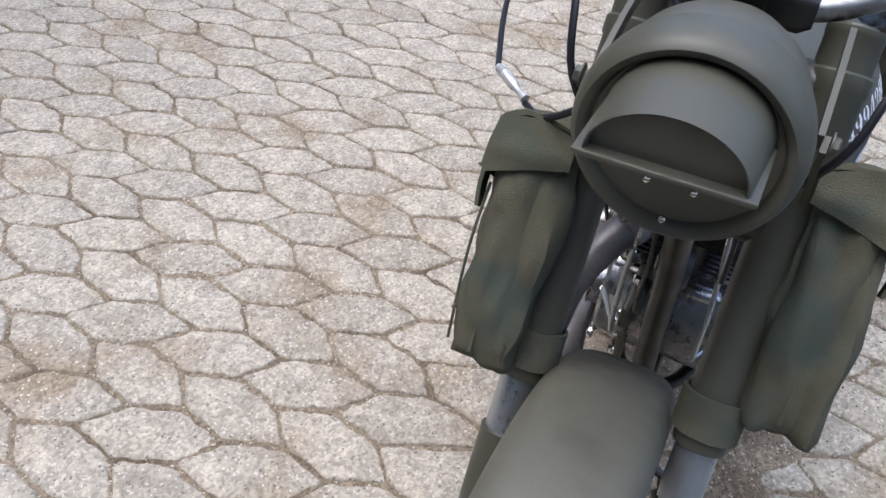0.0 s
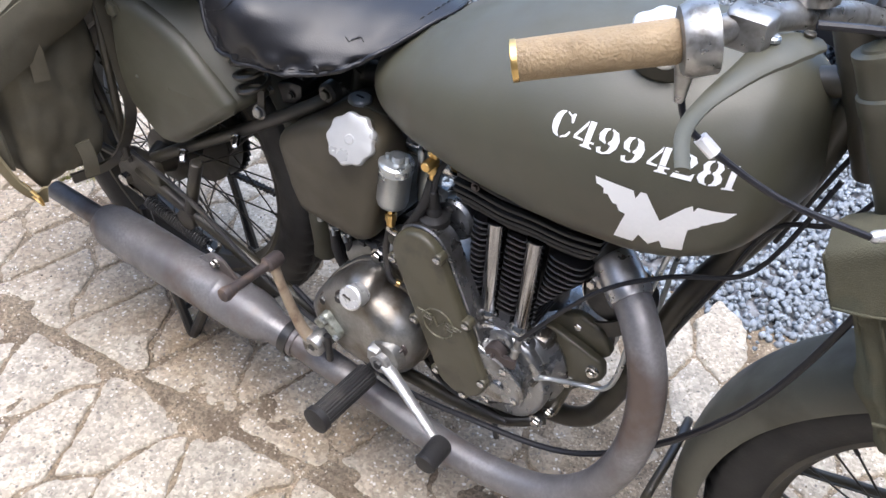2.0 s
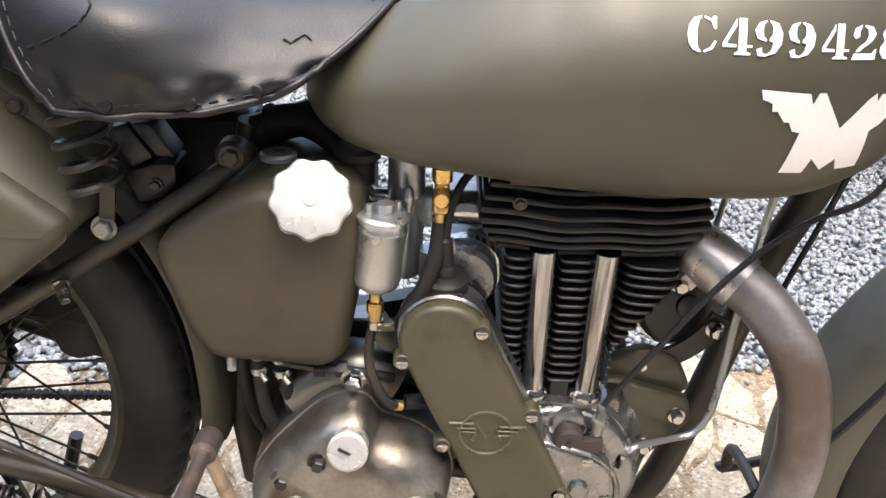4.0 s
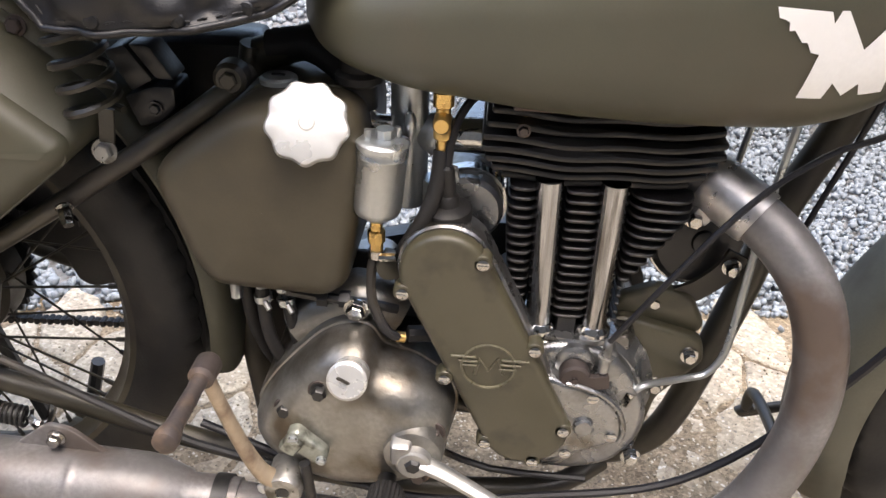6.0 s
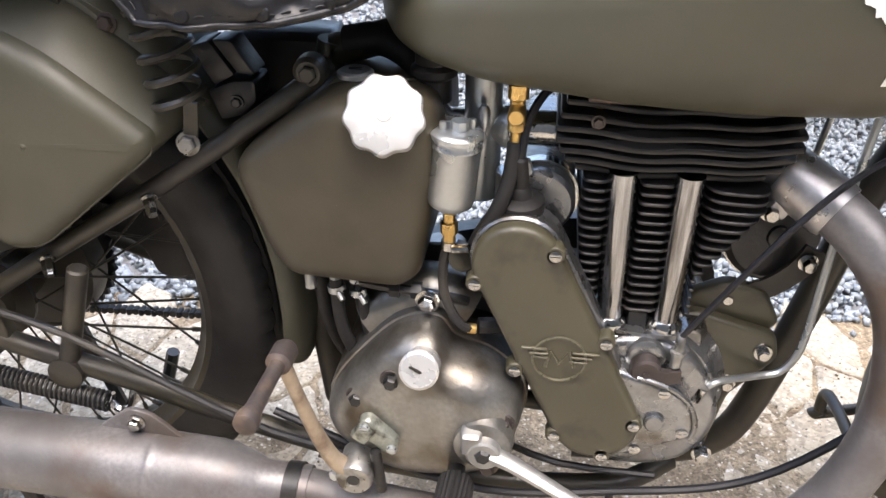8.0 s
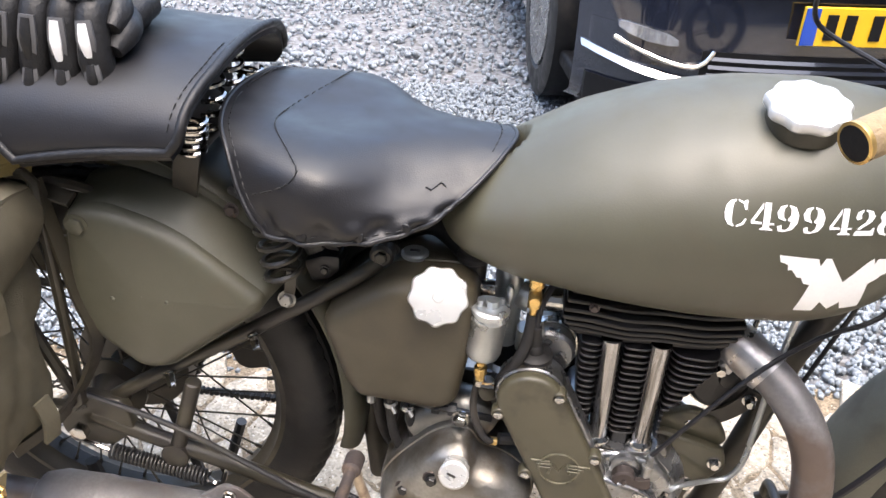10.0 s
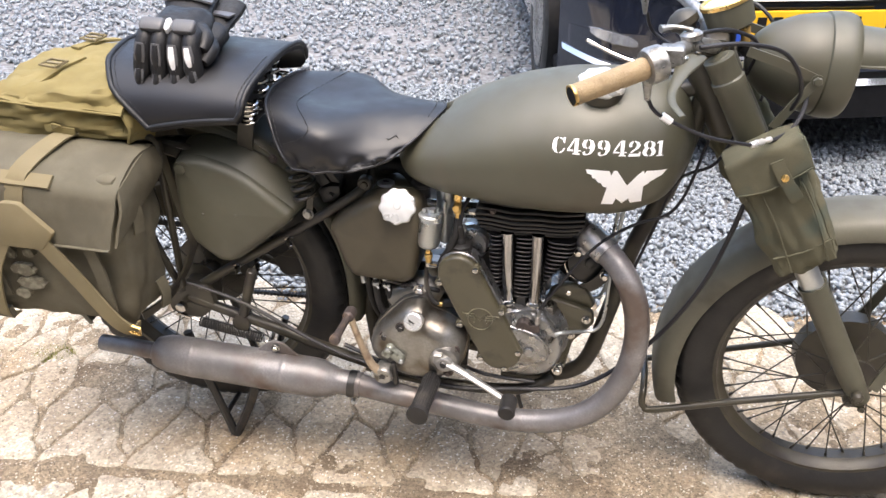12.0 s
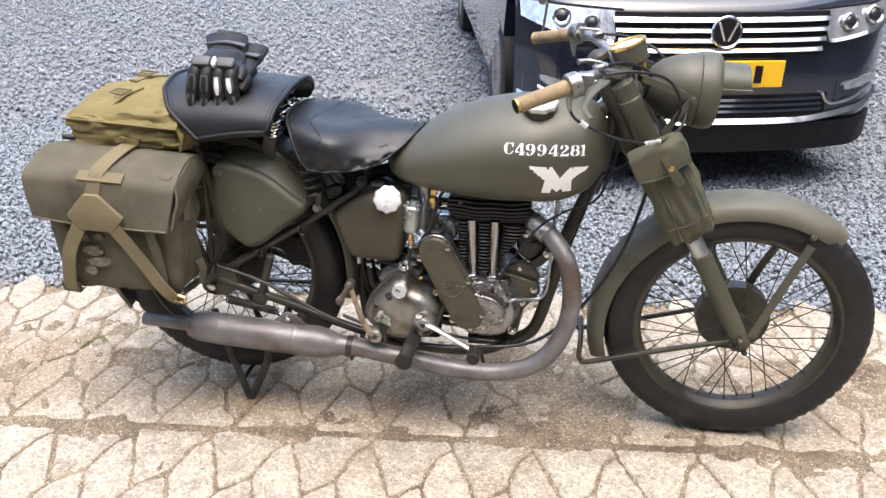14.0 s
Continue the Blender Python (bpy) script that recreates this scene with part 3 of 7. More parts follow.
# black sheet added to darken the gap behind the gearbox
part("gearbox_hanger", plate(rounded([(0.25, 0.4), (0.4, 0.4), (0.4, 0.25), (0.33, 0.262), (0.262, 0.31)], 0.012), 0.05, 0.056, 0.001, 1), BLACK, frame_part)
part("guard_strap", strip([(0.03, -0.058, 0.757), (0.12, -0.06, 0.717), (0.172, -0.062, 0.686)], 0.024, 0.004, (0, -1, 0.2)), OLIVE, frame_part)
bolt(frame_part, (0.172, -0.064, 0.694), (0, -1, 0.2), 0.007, 0.007, RUST)
bolt(frame_part, (0.243, -0.09, 0.595), (0, -1, 0.1), 0.0085, 0.008, PEWTER)
bolt(frame_part, (0.2, -0.1, 0.542), (0.5, -0.8, -0.6), 0.006, 0.02, STEEL)
bolt(frame_part, (0.085, -0.107, 0.47), (0.5, -0.8, -0.6), 0.006, 0.02, STEEL)
both("rear_rack_stay", tube([(-0.33, -0.12, 0.725), (-0.2, -0.12, 0.73), (-0.02, -0.1, 0.728), (0.05, -0.09, 0.7)], 0.007, 8, 4), OLIVE_DARK, frame_part)
both("carrier_bar", strip([(-0.15, -0.11, 0.762), (-0.085, -0.112, 0.748), (-0.03, -0.112, 0.722), (0.004, -0.115, 0.714)], 0.018, 0.006, (0, -0.5, 0.85), 3), OLIVE_DARK, frame_part)
both("rack_strut", tube([(-0.14, -0.12, 0.73), (-0.09, -0.122, 0.55), (-0.04, -0.118, 0.4)], 0.008, 8, 3), OLIVE_DARK, frame_part)
both("carrier_strut", strip([(-0.03, -0.125, 0.74), (-0.005, -0.13, 0.6), (0.01, -0.135, 0.52), (-0.05, -0.14, 0.41), (-0.09, -0.2, 0.385)], 0.018, 0.005, (1, -0.3, 0), 4), OLIVE_DARK, frame_part)
part("rear_rack", Geo().join(*[tube([(x, -0.12, 0.728), (x, 0.12, 0.728)], 0.006, 8) for x in (-0.33, -0.25, -0.17, -0.09)]), OLIVE_DARK, frame_part)
part("engine_plate", plate(rounded([(0.705, 0.43), (0.722, 0.434), (0.802, 0.412), (0.808, 0.385), (0.768, 0.335), (0.755, 0.262), (0.70, 0.3)], 0.008), -0.055, -0.042, 0.005, 4), COVER, frame_part)
part("engine_plate_rear", plate(rounded([(0.44, 0.44), (0.52, 0.47), (0.56, 0.36), (0.55, 0.22), (0.38, 0.21), (0.36, 0.28)], 0.012), -0.048, -0.042, 0.002), BLACK, frame_part)
part("engine_cover_plate", plate(rounded([(0.71, 0.42), (0.716, 0.446), (0.75, 0.462), (0.788, 0.452), (0.806, 0.418), (0.79, 0.4)], 0.008), -0.04, -0.026, 0.005), COVER, frame_part)
for x, z in ((0.721, 0.412), (0.791, 0.394), (0.763, 0.353), (0.745, 0.272)):
    part("washer", turned([(0, 0.0095), (0.002, 0.009)], (x, -0.055, z), (0, -1, 0), 18), STEEL, frame_part)
    bolt(frame_part, (x, -0.057, z), r=0.0065, h=0.008)
part("horn_bracket", strip([(0.742, -0.032, 0.437), (0.762, -0.032, 0.443), (0.79, -0.032, 0.456), (0.812, -0.032, 0.477), (0.824, -0.032, 0.5)], 0.022, 0.005, (0, -1, 0), 4), OLIVE_DARK, frame_part)
bolt(frame_part, (0.818, -0.036, 0.488), r=0.007, h=0.012)
bolt(frame_part, (0.752, -0.036, 0.441), r=0.006, h=0.006)
both("torque_stay", tube([(0.84, -0.05, 0.64), (0.83, -0.056, 0.55), (0.827, -0.06, 0.48), (0.826, -0.06, 0.43), (0.822, -0.06, 0.396), (0.81, -0.06, 0.375), (0.788, -0.066, 0.372), (0.757, -0.085, 0.379), (0.742, -0.095, 0.382), (0.735, -0.097, 0.378)], 0.0038, 8, 4), ZINC, frame_part)

# rear stand
stand = part("rear_stand", tube([(0.082, -0.1, 0.2), (0.075, -0.1, 0.13), (0.024, -0.103, 0.012), (0.014, -0.104, 0.008), (0.008, -0.103, 0.02), (-0.035, -0.1, 0.17), (-0.06, -0.1, 0.28)], 0.009, 8, 3, flat=1.2), BLACK, bike)
part("stand_leg", tube([(0.082, 0.1, 0.2), (0.024, 0.103, 0.012), (0.014, 0.104, 0.008), (0.008, 0.103, 0.02), (-0.06, 0.1, 0.28)], 0.009, 8, 3), BLACK, stand)
part("stand_bar", tube([(0.0, -0.1, 0.06), (0.0, 0.1, 0.06)], 0.006, 8), BLACK, stand)
part("stand_spring", spring((-0.01, -0.122, 0.33), (0.125, -0.122, 0.305), 0.0095, 0.0022, 26), BLACK, stand)
part("spring_hook", tube([(-0.01, -0.122, 0.33), (-0.06, -0.122, 0.345)], 0.003, 6), STEEL, stand)
part("spring_hook", tube([(0.125, -0.122, 0.305), (0.135, -0.122, 0.296), (0.146, -0.12, 0.302), (0.15, -0.113, 0.32)], 0.004, 6, 3), STEEL, stand)
part("stand_pivot", turned([(0, 0.019), (0.03, 0.019), (0.033, 0.014)], (0.083, -0.095, 0.338), (0, -1, 0), 18), OLIVE_DARK, stand)
part("stay_post", turned([(0, 0.0125), (0.02, 0.0105), (0.128, 0.0105), (0.13, 0.008)], (0.083, -0.114, 0.342), (0.3, 0, 1), 14), OLIVE_DARK, stand)

# fork
FORK_UP = Vector((0.967 - 1.306, 0, 0.925 - 0.314)).normalized()


def on_fork(z, y=0.0):
    s = (z - 0.314) / FORK_UP.z
    return Vector((1.306, y, 0.314)) + FORK_UP * s


fork = part("fork", tube([on_fork(0.9, -0.088), on_fork(0.9, 0.088)], 0.022, 12, flat=0.8), OLIVE_DARK, bike)
part("lower_yoke", tube([on_fork(0.79, -0.088), on_fork(0.79, 0.088)], 0.022, 12), OLIVE_DARK, fork)
for side in (-1, 1):
    y = 0.09 * side
    base = on_fork(0.314, y)
    length = lambda z: (z - 0.314) / FORK_UP.z
    part("fork_slider", turned([(-0.02, 0.012), (-0.012, 0.019), (0.05, 0.0225), (length(0.54), 0.0243), (length(0.545), 0.0247)], base, FORK_UP, 24), OLIVE, fork)
    part("fork_stanchion", turned([(length(0.52), 0.0205), (length(0.63), 0.0205)], base, FORK_UP, 24), ZINC, fork, "bare worn steel fork tube")
    part("fork_shroud", turned([(length(0.6), 0.0245), (length(0.603), 0.0258), (length(0.66), 0.0258), (length(0.895), 0.0252), (length(0.897), 0.0268), (length(0.91), 0.0268), (length(0.912), 0.0245)], base, FORK_UP, 24), OLIVE, fork)
    part("fork_top", turned([(length(0.905), 0.024), (length(0.937), 0.024), (length(0.938), 0.0248), (length(0.943), 0.0248), (length(0.9435), 0.0235), (length(0.944), 0.017), (length(0.946), 0.016)], base, FORK_UP, 24), OLIVE, fork)
    part("axle_clamp", block((1.303, y, 0.306), (0.04, 0.03, 0.034), 0.008), OLIVE_DARK, fork)
    for dx in (-0.012, 0.014):
        bolt(fork, (1.3 + dx, y + 0.016 * side, 0.298 - dx * 0.4), (0, side, 0), 0.0055, 0.007, OLIVE_DARK)

# headlamp
lamp = part("headlamp", turned([(-0.13, 0.02), (-0.12, 0.04), (-0.1, 0.058), (-0.06, 0.075), (-0.02, 0.0828), (-0.018, 0.0818), (-0.016, 0.0846), (0.0, 0.0866), (0.01, 0.0866), (0.018, 0.0854), (0.025, 0.0824), (0.0285, 0.0784), (0.0275, 0.0742), (0.0235, 0.071), (0.019, 0.0695)], (1.142, 0, 0.914), (1, 0, -0.06), 56), OLIVE, bike, "round olive headlamp with blackout hood")
hood = Geo()
HX, HZ, HR, HN = 1.165, 0.933, 0.06, 20
arc = [(HR * math.cos(math.pi * j / HN), 0.049 * math.sin(math.pi * j / HN)) for j in range(HN + 1)]
rings = []
for x, s in ((HX - 0.008, 1.0), (HX + 0.068, 0.93), (HX + 0.071, 0.915), (HX + 0.07, 0.89), (HX + 0.063, 0.885)):
    rings.append([(x, c * s, HZ + d * (s if s == 1 else s * 0.9)) for c, d in arc])
hood.join(loft(rings, True))
hood.join(block((HX + 0.033, 0, HZ - 0.002), (0.082, HR * 2.06, 0.005), 0.002))
part("blackout_hood", hood, OLIVE, lamp)
for y, z in ((-0.018, 0.878), (0.018, 0.878), (0.001, 0.847)):
    bolt(lamp, (1.1635, y, z), (1, 0, 0), 0.0032, 0.003, STEEL, True)
part("switch_panel", turned([(0, 0.03), (0.008, 0.03), (0.012, 0.024)], (1.085, 0, 0.972), (-0.35, 0, 1), 24), CAPS, lamp)
part("lamp_socket", turned([(0, 0.02), (0.03, 0.017), (0.034, 0.012)], (1.03, 0, 0.93), (-0.9, 0, 0.5), 20), RUBBER, lamp)
both("lamp_bracket", strip([(1.0, -0.085, 0.955), (1.05, -0.086, 0.94), (1.108, -0.087, 0.916)], 0.015, 0.005, (0, -1, 0)), OLIVE, lamp)
both("lamp_arm", strip([(1.11, -0.092, 0.916), (1.083, -0.094, 0.878), (1.056, -0.096, 0.835)], 0.014, 0.005, (0, -1, 0)), OLIVE, lamp)
for s in (-1, 1):
    bolt(lamp, (1.109, 0.095 * s, 0.916), (0, s, 0), 0.0075, 0.007, OLIVE)

# speedometer
sp_axis = Vector((-0.38, 0, 0.925))
speedo = part("speedometer", turned([(-0.045, 0.03), (-0.04, 0.038), (-0.006, 0.0405), (0, 0.0405)], (0.965, 0, 1.01), sp_axis, 36), OLIVE, bike)
part("bezel", turned([(-0.002, 0.0425), (0.004, 0.0425), (0.006, 0.039), (0.004, 0.036), (-0.001, 0.036)], (0.965, 0, 1.01), sp_axis, 36, True), BRASS, speedo, "brass bezel")
part("dial", turned([(0, 0.036), (0.001, 0.036)], (0.965, 0, 1.01), sp_axis, 36), material("dial_face", (0.55, 0.52, 0.44), 0.3), speedo, "pale dial face")
part("bracket", strip([(0.985, 0, 0.975), (0.985, 0, 0.93)], 0.03, 0.006, (1, 0, 0)), OLIVE_DARK, speedo)
part("drive_knob", turned([(0, 0.008), (0.03, 0.008)], (1.0, -0.015, 0.975), (0.2, 0, -1), 12), BRASS, speedo)

# handlebar
bar = part("handlebar", tube([(0.756, -0.3094, 0.952), (0.838, -0.2602, 0.9745), (0.88, -0.205, 0.985), (0.925, -0.12, 0.972), (0.955, -0.05, 0.95), (0.955, 0.05, 0.95),
                              (0.925, 0.12, 0.972), (0.88, 0.205, 0.985), (0.838, 0.2602, 0.9745), (0.756, 0.3094, 0.952)], 0.011, 12, 5), PEWTER, bike)
gv = Vector((0.745 - 0.84, -0.316 + 0.259, 0.949 - 0.975)).normalized()
gp = Vector((0.84, -0.259, 0.975))
for s in (-1, 1):
    def ms(v):
        return Vector((v[0], v[1] * -s, v[2]))
    part("grip", turned([(0.0, 0.0145), (0.004, 0.0163), (0.115, 0.0152), (0.117, 0.0148)], ms(gp), ms(gv), 24), GRIP, bar, "tan rubber grip")
    part("grip_ring", turned([(0.116, 0.0158), (0.119, 0.0158), (0.1195, 0.0135), (0.11, 0.0135)], ms(gp), ms(gv), 24, True), BRASS, bar, "brass end ring")
    # black disc in place of the shade inside the hollow grip end
    part("grip_plug", turned([(0.1165, 0.0134), (0.1192, 0.0134)], ms(gp), ms(gv), 20), PLASTIC, bar)
    part("throttle_drum", turned([(-0.026, 0.018), (-0.024, 0.026), (-0.006, 0.027), (0, 0.024), (0.001, 0.02)], ms(gp), ms(gv), 28), PEWTER, bar)
    part("lever_clamp", block(ms((0.876, -0.222, 0.983)), (0.035, 0.03, 0.03), 0.006), PEWTER, bar)
    lever = [(0.922, -0.192, 0.974), (0.91, -0.204, 0.974), (0.898, -0.226, 0.971), (0.889, -0.253, 0.966), (0.877, -0.294, 0.955), (0.877, -0.33, 0.95), (0.89, -0.36, 0.943)]
    part("lever", tube([ms(p) for p in lever], [0.008, 0.016, 0.0165, 0.011, 0.0065, 0.0055, 0.0052], 12, 5, flat=0.42, up=(0, 0, 1)), OLIVE, bar)
    bolt(bar, ms((0.913, -0.2, 0.981)), (0, 0, 1), 0.0045, 0.003, OLIVE_DARK, True)
    bolt(bar, ms((0.893, -0.222, 0.979)), (0, 0, 1), 0.006, 0.004, ZINC, True)
    part("control_knob", turned([(0, 0.016), (0.008, 0.017), (0.012, 0.012)], ms((0.905, -0.165, 0.992)), (-0.2, 0, 1), 18), PEWTER, bar)
    part("control_arm", tube([ms((0.905, -0.165, 1.005)), ms((0.88, -0.16, 1.008)), ms((0.858, -0.17, 1.006))], [0.004, 0.003, 0.0065], 8, 3), PEWTER, bar)
    part("throttle_spout", turned([(0, 0.009), (0.02, 0.006), (0.035, 0.004)], ms((0.844, -0.244, 0.957)), (0.1, -0.02 * -s, -1), 12), PEWTER, bar)
part("steering_damper", turned([(0, 0.014), (0.02, 0.016), (0.03, 0.026), (0.042, 0.026), (0.05, 0.018), (0.055, 0.006)], (0.92, 0, 0.945), (-0.5, 0, 0.86), 24), OLIVE_DARK, bar)
part("bar_clamp", block((0.955, 0, 0.95), (0.04, 0.11, 0.036), 0.01), OLIVE_DARK, bar)
mirror = part("mirror", turned([(0, 0.01), (0.006, 0.03), (0.012, 0.046), (0.016, 0.048), (0.018, 0.046)], (0.772, 0.36, 1.075), (-0.8, -0.45, 0.1), 36), CHROME, bar, "round chrome mirror")
part("mirror_glass", turned([(0.0, 0.045), (0.0015, 0.045)], (0.7575, 0.352, 1.0768), (-0.8, -0.45, 0.1), 36), CHROME, mirror)
part("mirror_stem", tube([(0.762, 0.33, 0.946), (0.76, 0.35, 0.95), (0.762, 0.36, 0.975), (0.772, 0.362, 1.07)], 0.004, 8, 4), STEEL, bar)

# cables
loom = part("cable_loom", tube([(0.848, -0.244, 0.925), (0.857, -0.247, 0.91), (0.877, -0.246, 0.896), (0.94, -0.231, 0.866), (1.009, -0.205, 0.847)], 0.003, 8, 5), CABLE, bike)
part("ferrule", turned([(0, 0.003), (0.004, 0.0052), (0.034, 0.0052), (0.037, 0.0032), (0.048, 0.0032), (0.05, 0.0046), (0.056, 0.0046)], (1.009, -0.205, 0.847), (0.035, 0.044, -0.006), 12), CAPS, loom)
part("cable_tape", tube([(0.871, -0.247, 0.901), (0.885, -0.245, 0.891)], 0.0058, 8), WHITE, loom)
for pts, r in (([(1.046, -0.16, 0.838), (1.08, -0.13, 0.85), (1.1, -0.09, 0.885), (1.09, -0.05, 0.92)], 0.0035),
               ([(0.915, -0.2, 0.99), (0.98, -0.17, 0.99), (1.05, -0.13, 0.965), (1.085, -0.11, 0.9), (1.06, -0.07, 0.82)], 0.0034),
               ([(0.915, -0.16, 1.0), (0.97, -0.1, 0.99), (1.02, -0.05, 0.95), (1.0, 0.0, 0.85)], 0.0032),
               ([(0.915, 0.2, 0.99), (0.98, 0.17, 0.99), (1.05, 0.13, 0.965), (1.085, 0.11, 0.9), (1.06, 0.07, 0.82)], 0.0034),
               ([(0.852, 0.25, 0.925), (0.87, 0.27, 0.88), (0.94, 0.22, 0.85), (1.0, 0.14, 0.83), (0.98, 0.04, 0.8)], 0.0035),
               ([(1.05, -0.1, 0.83), (1.035, -0.105, 0.7), (0.99, -0.105, 0.53), (0.91, -0.1, 0.38), (0.8, -0.1, 0.268), (0.66, -0.12, 0.25), (0.5, -0.13, 0.247), (0.3, -0.105, 0.3)], 0.0045),
               ([(0.97, -0.03, 0.78), (0.93, -0.06, 0.66), (0.852, -0.092, 0.63), (0.785, -0.117, 0.584), (0.70, -0.109, 0.441)], 0.0029),
               ([(1.03, 0.0, 0.83), (0.99, -0.03, 0.74), (0.93, -0.03, 0.7), (0.9, -0.025, 0.6), (0.87, -0.03, 0.5)], 0.003),
               ([(1.0, 0.02, 0.83), (0.95, 0.03, 0.8), (0.9, 0.03, 0.79)], 0.0032),
               ([(0.93, 0.06, 0.62), (0.98, 0.06, 0.8), (1.04, 0.08, 0.9)], 0.0032),
               ([(1.2, 0.12, 0.5), (1.22, 0.125, 0.4), (1.26, 0.1, 0.34)], 0.0032)):
    part("cable", tube(pts, r, 8, 6), CABLE, loom)

# petrol tank
ZT = [(0.415, 0.735), (0.43, 0.752), (0.46, 0.777), (0.488, 0.793), (0.565, 0.838), (0.647, 0.868), (0.728, 0.884), (0.82, 0.89), (0.886, 0.883), (0.915, 0.868), (0.935, 0.842), (0.95, 0.79)]
ZB = [(0.415, 0.70), (0.43, 0.686), (0.456, 0.673), (0.503, 0.662), (0.572, 0.656), (0.64, 0.65), (0.7, 0.648), (0.816, 0.647), (0.852, 0.654), (0.903, 0.677), (0.93, 0.71), (0.95, 0.75)]
HW = [(0.415, 0.035), (0.43, 0.075), (0.46, 0.1), (0.52, 0.128), (0.6, 0.148), (0.7, 0.157), (0.75, 0.155), (0.8, 0.148), (0.85, 0.136), (0.889, 0.122), (0.915, 0.1), (0.935, 0.068), (0.95, 0.018)]


def smooth_table(table, n=5):
    xs = np.linspace(table[0][0], table[-1][0], 120)
    ys = np.interp(xs, [a for a, _ in table], [b for _, b in table])
    for _ in range(n):
        ys[1:-1] = (ys[:-2] + 2 * ys[1:-1] + ys[2:]) / 4
    return list(zip(xs, ys))


ZT, ZB, HW = smooth_table(ZT), smooth_table(ZB), smooth_table(HW)


def tank_section(x):
    zt, zb, w = interp(x, ZT), interp(x, ZB), interp(x, HW) * 1.005
    return zt, zb, w, zb + (zt - zb) * 0.44


def tank_side(x, z):
    zt, zb, w, zm = tank_section(x)
    q = (z - zm) / (zt - zm) if z > zm else (zm - z) / (zm - zb)
    e = 1.9 if z > zm else 3.4
    return w * max(0.0, 1 - abs(q) ** e) ** (1 / e)


def tank_mesh():
    xs = list(np.linspace(0.415, 0.54, 46)) + list(np.linspace(0.555, 0.88, 26)) + list(np.linspace(0.888, 0.95, 12))
    rings = []
    n = 88
    for x in xs:
        zt, zb, w, zm = tank_section(x)
        ring = []
        for j in range(n):
            a = 2 * math.pi * j / n
            c, s = math.cos(a), math.sin(a)
            e = 1.9 if s > 0 else 3.4
            h = (zt - zm) if s > 0 else (zm - zb)
            y = w * math.copysign(abs(c) ** (2 / e), c)
            hollow = 0.0
            if s > 0:
                hollow = min(1.0, max(0.0, (1.0 - math.hypot(y / 0.043, max(0.0, x - 0.46) / 0.052)) * 5))
            ring.append((x, y, zm + h * math.copysign(abs(s) ** (2 / e), s) - 0.045 * hollow * min(1, (x - 0.415) / 0.03)))
        rings.append(ring)
    return loft(rings)


tank = part("petrol_tank", tank_mesh(), OLIVE, bike, "teardrop olive petrol tank with white stencilled number", 60)
neck = Vector((0.0, -0.25, 1)).normalized()
part("filler_neck", turned([(0, 0.037), (0.018, 0.037)], (0.78, -0.066, 0.863), neck, 28), OLIVE_DARK, tank)


def lobed_cap(at, axis, r, name, parent):
    """A flat filler cap with nine scallops round its edge and a button in the middle."""
    z = Vector(axis).normalized()
    x = z.orthogonal().normalized()
    y = z.cross(x)
    at = Vector(at)
    n = 108
    rings = []
    for a, s in ((0, 0.94), (0.003, 1.0), (0.009, 1.0), (0.012, 0.95), (0.013, 0.86)):
        ring = []
        for j in range(n):
            w = 2 * math.pi * j / n
            q = r * s * (1 + 0.045 * math.cos(9 * w))
            ring.append(at + z * a + q * (math.cos(w) * x + math.sin(w) * y))
        rings.append(ring)
    for u in (0.5, 0.2, 0.17, 0.165):
        rings.append([at + z * (0.0135 + (0.0012 if u < 0.19 else 0)) + r * u * (math.cos(2 * math.pi * j / n) * x + math.sin(2 * math.pi * j / n) * y) for j in range(n)])
    part(name, loft(rings), CAPS, parent, "white scalloped alloy filler cap")


lobed_cap(Vector((0.78, -0.066, 0.863)) + neck * 0.017, neck, 0.041, "filler_cap", tank)


def decal(name, flat, side, parent, mat=None):
    """Lays a flat x-z drawing on the side of the tank, a fraction of a millimetre proud."""
    bm = bmesh.new()
    vs = [bm.verts.new((x, 0, z)) for x, z in flat.v]
    for f in flat.f:
        try:
            bm.faces.new([vs[i] for i in f])
        except ValueError:
            pass
    bm.normal_update()
    bmesh.ops.triangulate(bm, faces=bm.faces)
    bmesh.ops.subdivide_edges(bm, edges=[e for e in bm.edges if e.calc_length() > 0.012], cuts=2, use_grid_fill=True)
    bmesh.ops.triangulate(bm, faces=bm.faces)
    for v in bm.verts:
        v.co.y = side * (tank_side(v.co.x, v.co.z) + 0.0011)
    me = bpy.data.meshes.new(name)
    bm.to_mesh(me)
    bm.free()
    me.materials.append(mat or WHITE)
    me.shade_smooth()
    ob = new(name, me)
    ob.parent = parent
    return ob


# stencilled characters in a unit square, each of two or three pieces
STENCIL = {}
STENCIL["C"] = [[(.45, 1), (.2, .93), (.05, .75), (0, .5), (.05, .25), (.2, .07), (.45, 0), (.45, .06), (.37, .13), (.33, .3), (.33, .7), (.37, .87), (.45, .94)],
                [(.55, 1), (.78, .92), (.85, 1), (.95, 1), (.95, .66), (.87, .66), (.77, .86), (.55, .94)], [(.55, 0), (.85, .1), (.97, .32), (.9, .35), (.75, .15), (.55, .06)]]
STENCIL["4"] = [[(.52, 1), (.8, 1), (.8, .3), (.52, .3)], [(.4, 0), (.95, 0), (.95, .05), (.8, .1), (.8, .21), (1, .21), (1, .28), (.52, .28), (.52, .1), (.4, .05)], [(.46, 1), (0, .34), (0, .21), (.46, .21), (.46, .29), (.12, .31), (.46, .8)]]
